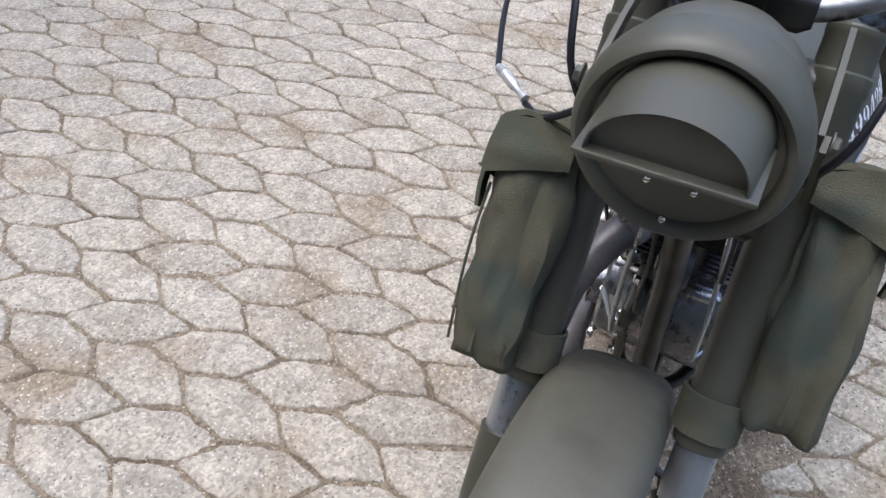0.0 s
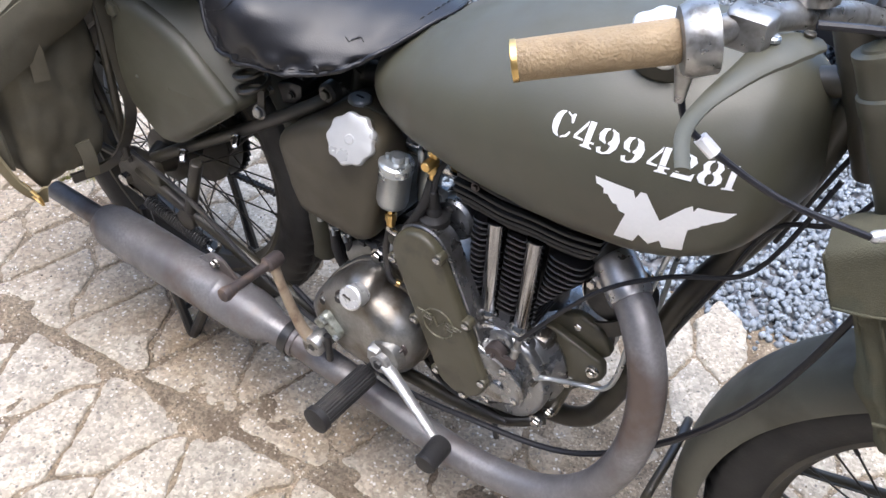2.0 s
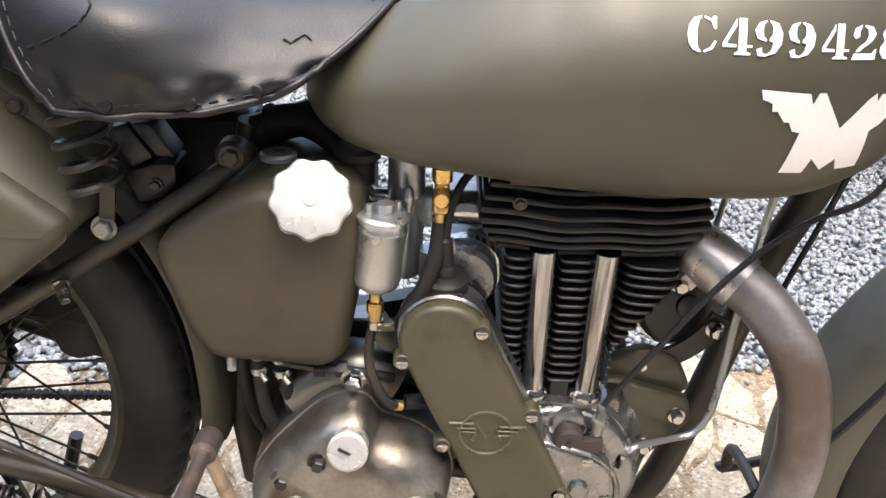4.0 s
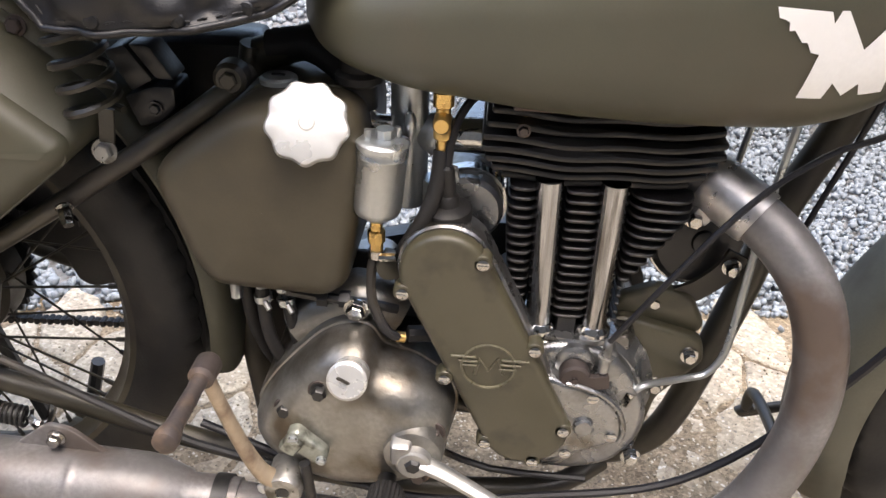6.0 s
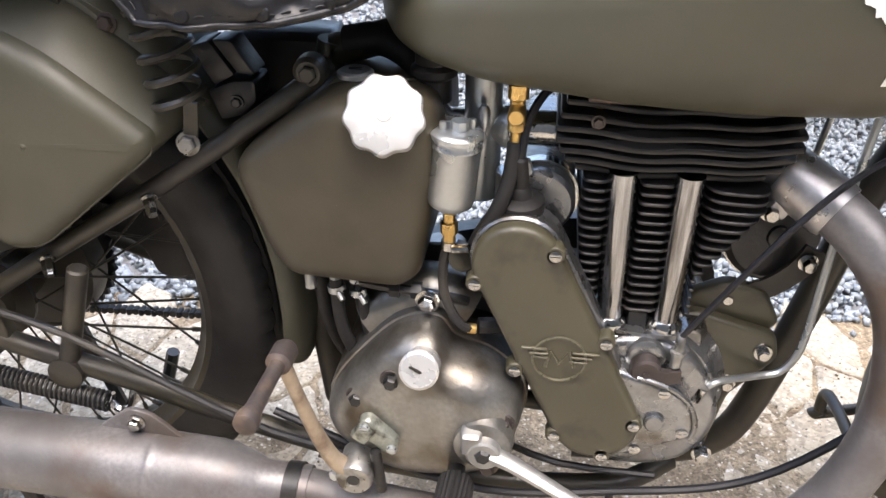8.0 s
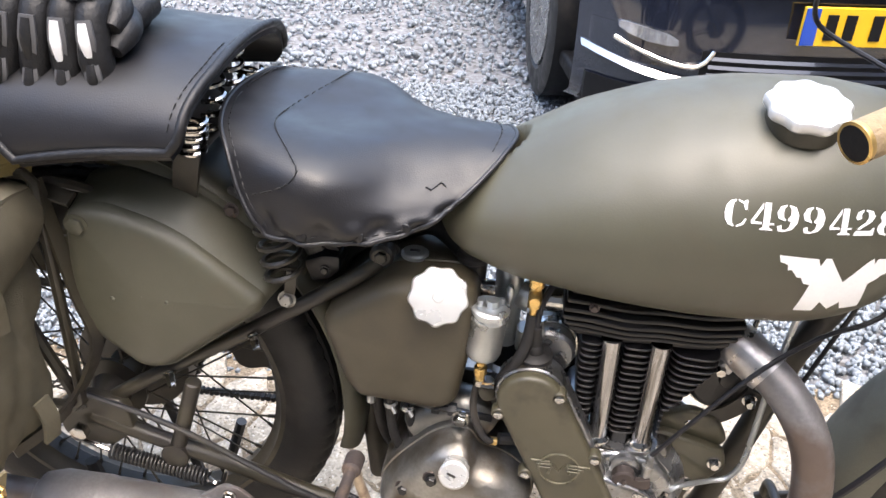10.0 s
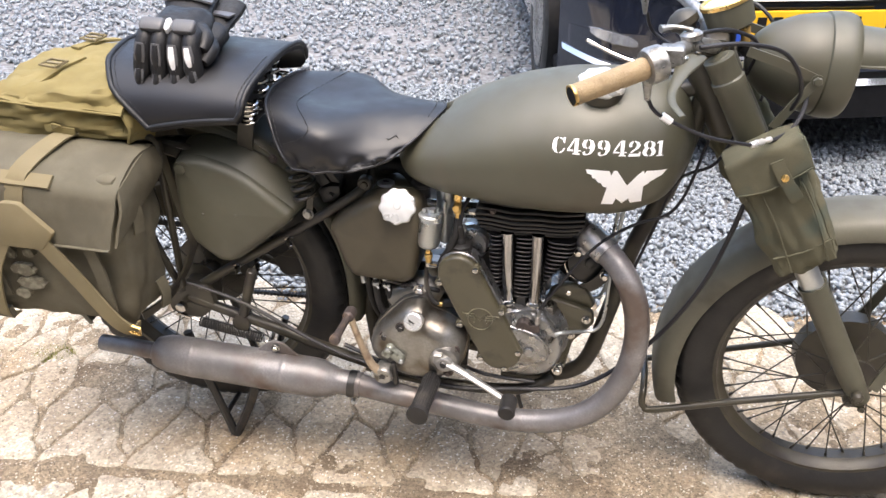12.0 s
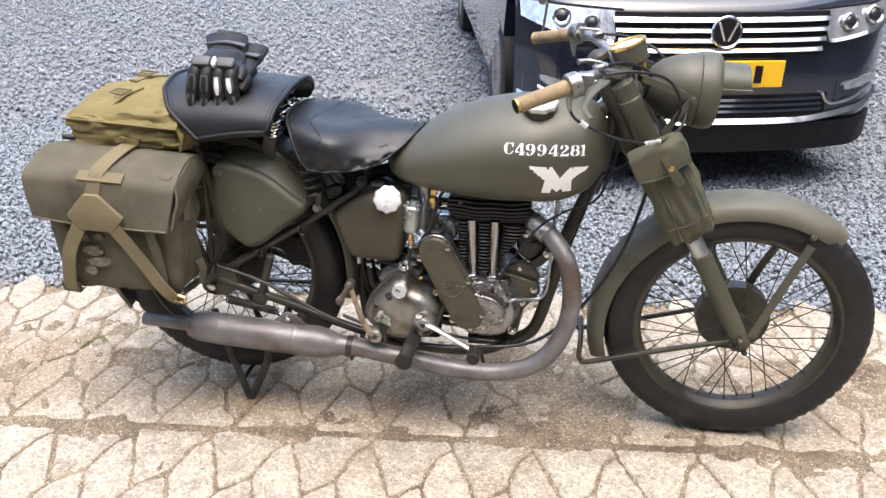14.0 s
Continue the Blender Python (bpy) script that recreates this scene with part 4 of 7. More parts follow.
STENCIL["9"] = [[(.42, 1), (.15, .93), (.02, .72), (.1, .5), (.42, .41), (.42, .48), (.33, .55), (.3, .72), (.33, .88), (.42, .95)],
                [(.52, 1), (.82, .92), (.98, .65), (.95, .35), (.75, .1), (.4, 0), (.15, .02), (.08, .2), (.27, .26), (.3, .1), (.45, .07), (.6, .18), (.66, .4), (.52, .43), (.52, .5), (.62, .6), (.64, .75), (.6, .9), (.52, .94)]]
STENCIL["2"] = [[(.48, 1), (.8, .94), (.94, .74), (.8, .53), (.45, .33), (.34, .24), (.18, .24), (.3, .37), (.55, .53), (.64, .7), (.6, .88), (.48, .94)], [(.38, 1), (.12, .9), (.05, .7), (.15, .6), (.32, .66), (.3, .8), (.38, .93)],
                [(.05, 0), (.95, 0), (.98, .32), (.9, .3), (.8, .19), (.13, .19)]]
LOBES = [(.46, 1), (.18, .93), (.07, .76), (.16, .56), (.02, .4), (0, .24), (.15, .06), (.46, 0), (.46, .06), (.36, .12), (.31, .27), (.37, .44), (.46, .48), (.46, .56), (.38, .62), (.34, .77), (.38, .9), (.46, .94)]
STENCIL["8"] = [LOBES, [(1 - x, z) for x, z in reversed(LOBES)]]
STENCIL["1"] = [[(.05, .84), (.05, .9), (.35, 1), (.8, 1), (.8, .08), (1, .05), (1, 0), (.1, 0), (.1, .05), (.35, .1), (.35, .86)]]

for side in (-1, 1):
    for k, ch in enumerate("C4994281"):
        x0 = (0.708, 0.7335, 0.7565, 0.7815, 0.8085, 0.8315, 0.8555, 0.8775)[k]
        wide = 0.0218 if ch != "1" else 0.0125
        flat = Geo()
        for piece in STENCIL[ch]:
            q = [(x0 + x * wide, 0.7875 - k * 0.0006 + z * 0.0238) for x, z in piece]
            if side > 0:
                q = [(1.601 - x, z) for x, z in q]
            flat.add(q, [tuple(range(len(q)))])
        decal("number_character", flat, side, tank)
    wing = [(0.7665, 0.7635), (0.769, 0.756), (0.773, 0.755), (0.777, 0.753), (0.778, 0.747), (0.782, 0.7475), (0.789, 0.739), (0.793, 0.739), (0.797, 0.732), (0.8035, 0.7305), (0.7965, 0.697),
            (0.816, 0.696), (0.8205, 0.7085), (0.831, 0.698), (0.841, 0.7075), (0.8445, 0.698), (0.8635, 0.699), (0.8635, 0.73), (0.8715, 0.735), (0.8745, 0.739), (0.8785, 0.7405), (0.883, 0.744),
            (0.892, 0.748), (0.9, 0.7575), (0.866, 0.759), (0.8635, 0.7535), (0.8615, 0.76), (0.855, 0.755), (0.8365, 0.7335), (0.818, 0.761), (0.8125, 0.761), (0.809, 0.7525), (0.8055, 0.7605)]
    flat = Geo()
    flat.v, flat.f = (wing if side < 0 else [(1.67 - x, z) for x, z in wing]), [tuple(range(len(wing)))]
    decal("wing_badge", flat, side, tank)
part("petrol_tap", turned([(0, 0.009), (0.012, 0.009), (0.014, 0.0065), (0.03, 0.0065), (0.032, 0.008), (0.04, 0.008), (0.042, 0.005), (0.056, 0.005)], (0.538, -0.09, 0.667), (0, 0, -1), 14), BRASS, tank, "brass petrol tap")
part("tap_lever", turned([(0, 0.0075), (0.02, 0.0075), (0.022, 0.006)], (0.538, -0.088, 0.644), (0, -1, 0), 12), BRASS, tank)

# saddle
HALF = [[(0.25, 0.158, 0.724), (0.222, 0.15, 0.762), (0.202, 0.128, 0.802), (0.18, 0.085, 0.82), (0.165, 0, 0.822)],
        [(0.305, 0.164, 0.725), (0.303, 0.171, 0.76), (0.3, 0.156, 0.797), (0.29, 0.1, 0.811), (0.278, 0, 0.804)],
        [(0.365, 0.15, 0.728), (0.373, 0.14, 0.754), (0.376, 0.108, 0.778), (0.376, 0.063, 0.797), (0.376, 0, 0.802)],
        [(0.412, 0.127, 0.737), (0.428, 0.108, 0.757), (0.436, 0.08, 0.776), (0.441, 0.046, 0.793), (0.442, 0, 0.8)],
        [(0.437, 0.106, 0.752), (0.457, 0.086, 0.766), (0.474, 0.064, 0.78), (0.489, 0.036, 0.793), (0.497, 0, 0.797)]]
HALF = [[(x, -y, z) for x, y, z in row] + [(x, y, z) for x, y, z in reversed(row[:-1])] for row in HALF]
cross = [curve(row, 7) for row in HALF]
lines = [curve(line, 10) for line in zip(*cross)]
M, N = len(lines), len(lines[0])
SKIN = [[None] * N for _ in range(M)]
for j in range(M):
    for i in range(N):
        p = Vector(lines[j][i])
        a, b = Vector(lines[min(j + 1, M - 1)][i]) - Vector(lines[max(j - 1, 0)][i]), Vector(lines[j][min(i + 1, N - 1)]) - Vector(lines[j][max(i - 1, 0)])
        out = b.cross(a).normalized()
        side = abs(j / (M - 1) * 2 - 1)
        skirt = max(0.0, (side - 0.72) / 0.28) ** 1.5
        folds = 0.011 * skirt * abs(noise.noise((p.x * 24 + p.z * 22, 4.0, p.y * 9))) + 0.0045 * skirt * noise.noise((p.x * 70, p.z * 60, 2.0))
        pucker = 0.011 * math.exp(-((side - 0.88) / 0.06) ** 2) * (abs(math.sin(math.pi * (p.x - 0.25) / 0.06)) - 0.55)
        crease = -0.007 * math.exp(-((p.x - 0.405 - 0.2 * (p.z - 0.76)) / 0.008) ** 2) * max(0.0, skirt - 0.15)
        SKIN[j][i] = p + out * (folds + pucker + crease + 0.0006 * noise.noise(p * 60))


def saddle_mesh():
    g = Geo()
    for depth in (0.0, 0.006):
        for j in range(M):
            for i in range(N):
                p = SKIN[j][i]
                g.v.append((p.x, p.y * (1 - depth * 6), p.z - depth))
    o = M * N
    for j in range(M - 1):
        for i in range(N - 1):
            a, b, c, d = j * N + i, j * N + i + 1, (j + 1) * N + i + 1, (j + 1) * N + i
            g.f += [(a, b, c, d), (d + o, c + o, b + o, a + o)]
    rim = list(range(N)) + [j * N + N - 1 for j in range(1, M)] + [(M - 1) * N + i for i in range(N - 2, -1, -1)] + [j * N for j in range(M - 2, 0, -1)]
    for a, b in zip(rim, rim[1:] + rim[:1]):
        g.f.append((b, a, a + o, b + o))
    return g


def on_saddle(u, s):
    """A place on the saddle: u from its rear to its nose, s from side to side."""
    i, j = (N - 1) * u, (M - 1) * (s + 1) / 2
    i0, j0 = min(int(i), N - 2), min(int(j), M - 2)
    a = SKIN[j0][i0].lerp(SKIN[j0][i0 + 1], i - i0)
    b = SKIN[j0 + 1][i0].lerp(SKIN[j0 + 1][i0 + 1], i - i0)
    return a.lerp(b, j - j0) + Vector((0, 0, 0.0012))


saddle = part("saddle", saddle_mesh(), LEATHER, bike, "sprung black leather saddle with stitched edge", 60)
hem = [SKIN[0][i] for i in range(N)] + [SKIN[j][N - 1] for j in range(1, M)] + [SKIN[M - 1][i] for i in range(N - 2, -1, -1)] + [SKIN[j][0] for j in range(M - 2, 0, -1)]
part("edge_welt", tube([p + Vector((0, 0, -0.001)) for p in hem], 0.0028, 10, closed=True), LEATHER, saddle)
part("saddle_pan", block((0.305, 0, 0.762), (0.16, 0.16, 0.03), 0.012), BLACK, saddle)


def stitched(pts, parent, gap=0.011, mat=STITCH):
    p = curve(pts, 8)
    left, last = 0.0, p[0]
    marks = []
    for q in p[1:]:
        left += (q - last).length
        last_dir = (q - last)
        if left >= gap:
            marks.append((q.copy(), last_dir.normalized()))
            left = 0.0
        last = q
    g = Geo()
    for q, d in marks:
        g.join(tube([q - d * 0.0036, q + Vector((0, 0, 0.0006)), q + d * 0.0036], 0.0008, 5))
    if g.v:
        part("stitching", g, mat, parent)


stitched([on_saddle(u / 20, -0.95) for u in range(1, 20)], saddle, 0.012)
for s0 in (-1, 1):
    stitched([on_saddle(0.035, s0 * s / 20) + Vector((0, 0, 0.0006)) for s in range(0, 20)], saddle)
stitched([on_saddle(u, s) for u, s in ((0.04, -0.74), (0.17, -0.62), (0.21, -0.5), (0.19, -0.38), (0.15, -0.2), (0.16, -0.05), (0.2, 0.2), (0.19, 0.4), (0.1, 0.6))], saddle, 0.007)
stitched([on_saddle(u, s) for u, s in ((0.9, -0.3), (0.9, 0.0), (0.9, 0.3))], saddle, 0.007)
stitched([on_saddle(u, s) for u, s in ((0.62, -0.55), (0.66, -0.6), (0.7, -0.56), (0.74, -0.62))], saddle, 0.006)
for u in (0.2, 0.42, 0.62):
    q = on_saddle(u, -0.93)
    part("rivet", turned([(-0.001, 0.0062), (0.0008, 0.0052), (0.0018, 0.002)], q, (0, -1, 0.1), 12), WELT, saddle)
both("saddle_spring", spring((0.248, -0.1, 0.63), (0.232, -0.1, 0.74), 0.0225, 0.0037, 5.5), OLIVE_DARK, saddle)
both("spring_bracket", strip([(0.252, -0.092, 0.636), (0.248, -0.09, 0.612), (0.243, -0.088, 0.59)], 0.013, 0.003, (0, -1, 0)), OLIVE_DARK, saddle)
both("saddle_frame", tube([(0.19, -0.1, 0.742), (0.24, -0.12, 0.735), (0.33, -0.11, 0.73), (0.42, -0.05, 0.745)], 0.006, 8, 4), BLACK, saddle)
clip_box = part("saddle_bracket", plate(rounded([(0.243, 0.676), (0.262, 0.682), (0.283, 0.652), (0.263, 0.641)], 0.003, 2), -0.062, -0.03, 0.0015, 2), BLACK, saddle, "folded dark sheet bracket")
part("bracket_leaf", plate(rounded([(0.264, 0.6825), (0.282, 0.682), (0.302, 0.652), (0.285, 0.6525)], 0.003, 2), -0.06, -0.03, 0.0015, 2), BLACK, clip_box)
part("bracket_cup", plate(rounded([(0.258, 0.638), (0.283, 0.648), (0.303, 0.649), (0.303, 0.63), (0.29, 0.617), (0.268, 0.61)], 0.004, 3), -0.068, -0.03, 0.002, 2), BLACK, clip_box)
bolt(clip_box, (0.285, -0.069, 0.629), (0, -1, 0), 0.005, 0.004, BLACK)
part("battery_box", block((0.3, 0.06, 0.6), (0.1, 0.07, 0.13), 0.01), BLACK, bike)

# pillion seat
PX = [(0, -0.128, 0.18), (0.35, -0.118, 0.181), (0.7, -0.08, 0.172), (0.9, -0.034, 0.17), (1.0, -0.012, 0.158)]


def pillion_mesh():
    rings, edge = [], []
    m, k = 24, 12
    for i in range(k + 1):
        ring = []
        for j in range(m + 1):
            s = -1 + 2 * j / m
            a, b = (float(np.interp(abs(s), [p[0] for p in PX], [p[n] for p in PX])) for n in (1, 2))
            u = i / k
            x = a + (b - a) * u
            z = 0.893 - (0.106 - 0.036 * u) * abs(s) ** 2.2 - 0.01 * u + 0.004 * math.sin(math.pi * u)
            ring.append((x, 0.172 * math.sin(s * math.pi / 2 * 0.98), z))
        edge.append((ring[0], ring[-1]))
        rings.append(ring + [(x, y * 0.95, z - 0.012) for x, y, z in reversed(ring)])
    first, last = rings[0][: m + 1], rings[-1][: m + 1]
    return loft(rings), first, last, edge


pg, pfirst, plast, pedge = pillion_mesh()
pillion = part("pillion_seat", pg, LEATHER, bike, "black leather pillion pad arched over the rear mudguard", 60)
part("edge_welt", tube([Vector(p) for p in pfirst] + [Vector(p[1]) for p in pedge[1:-1]] + [Vector(p) for p in reversed(plast)] + [Vector(p[0]) for p in reversed(pedge[1:-1])], 0.0055, 10, closed=True), WELT, pillion)
stitched([Vector(p) + Vector((0.013, 0.0, 0.0015)) for p in pfirst[1:12]], pillion)
stitched([Vector(p) + Vector((-0.013, 0.0, 0.0015)) for p in plast[1:12]], pillion)
stitched([(-0.105, -0.03, 0.8935), (-0.07, -0.075, 0.877), (-0.05, -0.12, 0.85), (-0.035, -0.135, 0.835)], pillion, 0.008)
for y in (-0.09, -0.03, 0.03, 0.09):
    part("seat_spring", spring((0.145, y, 0.775), (0.15, y, 0.865 - 6 * y * y), 0.014, 0.003, 5), STEEL, pillion)
part("seat_base", block((0.03, 0, 0.775), (0.24, 0.12, 0.012), 0.004), BLACK, pillion)
part("seat_pad", block((0.03, 0, 0.825), (0.22, 0.17, 0.08), 0.03), BLACK, pillion)
both("seat_leg", strip([(0.135, -0.075, 0.78), (0.128, -0.075, 0.75), (0.12, -0.07, 0.712)], 0.03, 0.005, (0, -1, 0)), OLIVE_DARK, pillion)

# tool box and oil tank
box_out = rounded([(-0.006, 0.706), (0.038, 0.717), (0.12, 0.694), (0.226, 0.614), (0.222, 0.595), (0.096, 0.491), (0.06, 0.485), (-0.016, 0.548), (-0.016, 0.6)], 0.04, 7)
toolbox = part("toolbox", plate(box_out, -0.132, -0.09, 0.022, 7, 0.006), OLIVE, bike, "rounded triangular olive toolbox", 60)


def flared(points, d):
    """The outline let out by d on its sloping upper edge."""
    mid = sum((Vector(p) for p in points), Vector((0, 0))) / len(points)
    made = []
    for i, p in enumerate(points):
        p = Vector(p)
        along = Vector(points[(i + 1) % len(points)]) - Vector(points[i - 1])
        out = Vector((along.y, -along.x)).normalized()
        out = out if out.dot(p - mid) > 0 else -out
        made.append(p + out * d * max(0.0, out.dot(Vector((0.5, 0.866)))))
    return made


part("toolbox_flank", loft([[(p.x, y, p.y) for p in flared(box_out, d)] for d, y in ((-0.006, -0.118), (0.0, -0.112), (0.009, -0.101), (0.018, -0.087), (0.025, -0.073), (0.028, -0.066), (0.026, -0.062))]), OLIVE, toolbox, "", 60)
bolt(toolbox, (0.014, -0.131, 0.691), (0, -1, 0), 0.011, 0.007, OLIVE)
for x, z in ((0.045, 0.598), (0.113, 0.603)):
    part("rivet", turned([(0, 0.004), (0.002, 0.003), (0.003, 0.001)], (x, -0.1355, z), (0, -1, 0), 10), OLIVE, toolbox)
oil_out = rounded([(0.285, 0.585), (0.331, 0.622), (0.374, 0.652), (0.47, 0.655), (0.475, 0.6), (0.457, 0.482), (0.438, 0.467), (0.331, 0.472), (0.313, 0.5)], 0.022, 5)
oil = part("oil_tank", plate(oil_out, -0.118, 0.04, 0.024, 6, 0.004), BROWNED, bike, "brownish olive oil tank with a white filler cap", 60)
part("tank_seam", plate(shrunk(rounded([(0.327, 0.612), (0.376, 0.652), (0.47, 0.655), (0.47, 0.65), (0.38, 0.645), (0.332, 0.608)], 0.003, 2), -0.002), -0.06, -0.054, 0.001, 1), OLIVE, oil)
oa = Vector((0.12, -0.86, 0.5)).normalized()
part("filler_neck", turned([(-0.05, 0.03), (-0.009, 0.03), (-0.007, 0.026)], Vector((0.43, -0.117, 0.643)), oa, 28), OLIVE_DARK, oil)
lobed_cap(Vector((0.43, -0.117, 0.643)) + oa * -0.006, oa, 0.0335, "filler_cap", oil)
part("vent_cap", turned([(0, 0.01), (0.004, 0.01), (0.005, 0.0165), (0.009, 0.0165), (0.011, 0.014)], (0.391, -0.05, 0.648), (0, 0, 1), 24), ZINC, oil)
part("vent_slot", block((0.391, -0.05, 0.6595), (0.012, 0.003, 0.002), 0.0005), BLACK, oil)
part("breather_hose", tube([(0.372, 0.0, 0.668), (0.41, -0.005, 0.674), (0.445, -0.03, 0.664), (0.462, -0.05, 0.65)], 0.016, 14, 5), RUBBER, oil)
for x, l in ((0.345, 0.03), (0.37, 0.022), (0.39, 0.02)):
    part("pipe_union", turned([(0, 0.0075), (0.008, 0.0075), (0.01, 0.006), (l, 0.006)], (x, -0.085, 0.478), (0, 0, -1), 8), ZINC, oil)
for pts in (((0.37, -0.085, 0.46), (0.375, -0.085, 0.40), (0.395, -0.07, 0.34), (0.42, -0.05, 0.3)), ((0.392, -0.08, 0.46), (0.4, -0.08, 0.4), (0.41, -0.06, 0.35), (0.45, -0.04, 0.3))):
    part("oil_hose", tube(pts, 0.0068, 10, 5), RUBBER, oil)
part("oil_pipe", tube([(0.395, -0.085, 0.458), (0.43, -0.09, 0.457), (0.48, -0.09, 0.452), (0.5, -0.085, 0.445)], 0.005, 8, 4), BLACK, oil)
bolt(oil, (0.463, -0.098, 0.451), (0, -1, 0), 0.009, 0.01)
# black sheet added behind the hoses so the gap under the tank is dark
part("tank_bracket", plate(rounded([(0.36, 0.47), (0.5, 0.475), (0.52, 0.41), (0.43, 0.4), (0.372, 0.43)], 0.012), -0.03, -0.024, 0.001, 1), BLACK, oil)
for pts in (((0.408, -0.06, 0.466), (0.405, -0.05, 0.42), (0.395, -0.03, 0.36), (0.385, 0.0, 0.3)), ((0.35, -0.07, 0.462), (0.352, -0.06, 0.4), (0.362, -0.03, 0.33), (0.38, 0.02, 0.27)), ((0.50, -0.07, 0.5), (0.505, -0.06, 0.46), (0.53, -0.05, 0.42))):
    part("oil_hose", tube(pts, 0.0075, 10, 5), RUBBER, oil)
for x, z in ((0.37, 0.452), (0.392, 0.45)):
    part("hose_clip", turned([(0, 0.0088), (0.007, 0.0088)], (x, -0.084, z), (0.1, 0, -1), 14), ZINC, oil)
    part("clip_screw", turned([(0, 0.003), (0.009, 0.003)], (x + 0.004, -0.092, z - 0.004), (0.6, -0.5, -0.6), 8), PEWTER, oil)
for x in (0.425, 0.446):
    part("union_nut", turned([(0, 0.0085), (0.01, 0.0085)], (x, -0.09, 0.4565), (1, 0, -0.03), 6), BLACK, oil)

# engine
engine = part("engine", turned([(-0.086, 0.07), (-0.084, 0.078), (-0.066, 0.086), (-0.06, 0.092), (0.08, 0.092), (0.09, 0.08)], (0.668, 0, 0.35), (0, 1, 0), 48), ALLOY, bike, "cast alloy single-cylinder engine with black finned barrel")
part("crankcase_mouth", block((0.665, 0, 0.405), (0.135, 0.15, 0.05), 0.012), ALLOY, engine)
part("tappet_block", plate(rounded([(0.612, 0.38), (0.718, 0.38), (0.714, 0.418), (0.7, 0.4255), (0.618, 0.4255)], 0.008), -0.094, -0.05, 0.005), ALLOY, engine)
part("timing_chest", plate([(p.x, p.y) for p in curve([(x, z, 0) for x, z in ((0.66, 0.428), (0.703, 0.418), (0.722, 0.405), (0.738, 0.38), (0.749, 0.352), (0.748, 0.325), (0.736, 0.298), (0.715, 0.278), (0.67, 0.268), (0.62, 0.285), (0.62, 0.4))], 4, True)], -0.1, -0.06, 0.009, 4), ALLOY, engine)
PUMP = [(p.x, p.y) for p in curve([(x, z, 0) for x, z in ((0.64, 0.398), (0.664, 0.399), (0.684, 0.394), (0.702, 0.386), (0.717, 0.371), (0.7245, 0.351), (0.723, 0.334), (0.711, 0.324), (0.684, 0.311), (0.664, 0.301), (0.64, 0.305))], 4, True)]
part("pump_cover", plate(PUMP, -0.122, -0.095, 0.007, 4), ALLOY, engine)
part("pump_rim", tube([(x, -0.1205, z) for x, z in PUMP[4:26]], 0.0028, 8), ALLOY, engine)
part("pump_boss", turned([(0, 0.0105), (0.004, 0.0105), (0.006, 0.008)], (0.686, -0.121, 0.349), (0, -1, 0), 20), ALLOY, engine)
part("tappet_flange", plate([(p.x, p.y) for p in curve([(x, y, 0) for x, y in ((0.622, -0.075), (0.632, -0.09), (0.66, -0.094), (0.69, -0.096), (0.706, -0.088), (0.711, -0.07), (0.7, -0.05), (0.63, -0.05))], 4, True)], 0, 0.006, 0.0015, 2).moved(Matrix.Translation((0, 0, 0.4255)) @ Matrix(((1, 0, 0, 0), (0, 0, 1, 0), (0, 1, 0, 0), (0, 0, 0, 1)))), ALLOY, engine)
part("tappet_guide", block((0.6625, -0.07, 0.442), (0.018, 0.018, 0.022), 0.003), BLACK, engine)
part("lifter_shaft", turned([(0, 0.0185), (0.013, 0.0185), (0.015, 0.0155)], (0.672, -0.09, 0.41), (0, -1, 0), 22), ALLOY, engine)
cover_out = []
for j in range(13):
    a = math.pi * (1.14 - j / 12)
    cover_out.append((0.5455 + 0.0405 * math.cos(a) + 0.001, 0.514 + 0.0405 * math.sin(a)))
for j in range(13):
    a = math.pi * (0.14 - j / 12)
    cover_out.append((0.63 + 0.0425 * math.cos(a), 0.3445 + 0.0425 * math.sin(a)))
part("cover_gasket", plate(shrunk(cover_out, -0.0025), -0.116, -0.085, 0.002, 1), ALLOY, engine)
cover = part("timing_cover", plate(cover_out, -0.132, -0.1175, 0.007, 4), COVER, engine, "olive magneto chain cover with embossed badge")
for x, z in ((0.579, 0.53), (0.51, 0.495), (0.55, 0.403), (0.631, 0.442), (0.666, 0.349), (0.592, 0.327), (0.64, 0.307)):
    part("boss", turned([(0, 0.0085), (0.0125, 0.0085), (0.014, 0.0075)], (x, -0.118, z), (0, -1, 0), 14), COVER, engine)
    bolt(engine, (x, -0.132, z), (0, -1, 0), 0.0055, 0.003, STEEL, True)
RUBBED = material("rubbed_badge_paint", (0.105, 0.096, 0.062), 0.34, spec=0.6, vary=0.3, scale=60, dirt=(0.05, 0.044, 0.028), amount=0.3, dirt_scale=90)
part("embossed_ring", turned([(-0.0014, 0.025), (0.0014, 0.0256), (0.0014, 0.023), (-0.0014, 0.0236)], (0.59, -0.133, 0.4215), (0, 1, 0), 40, True), RUBBED, cover)
for z, x0, x1 in ((0.432, 0.555, 0.578), (0.427, 0.562, 0.58), (0.4225, 0.566, 0.58), (0.43, 0.602, 0.627), (0.425, 0.6, 0.62), (0.42, 0.6, 0.616)):
    part("embossed_bar", block(((x0 + x1) / 2, -0.133, z), (x1 - x0, 0.003, 0.0024), 0.0007), RUBBED, cover)
part("embossed_letter", tube([(x, -0.133, z) for x, z in ((0.578, 0.412), (0.582, 0.43), (0.59, 0.417), (0.599, 0.431), (0.604, 0.414))], 0.0016, 8), RUBBED, cover)

# barrel and head: fins
CX = 0.665


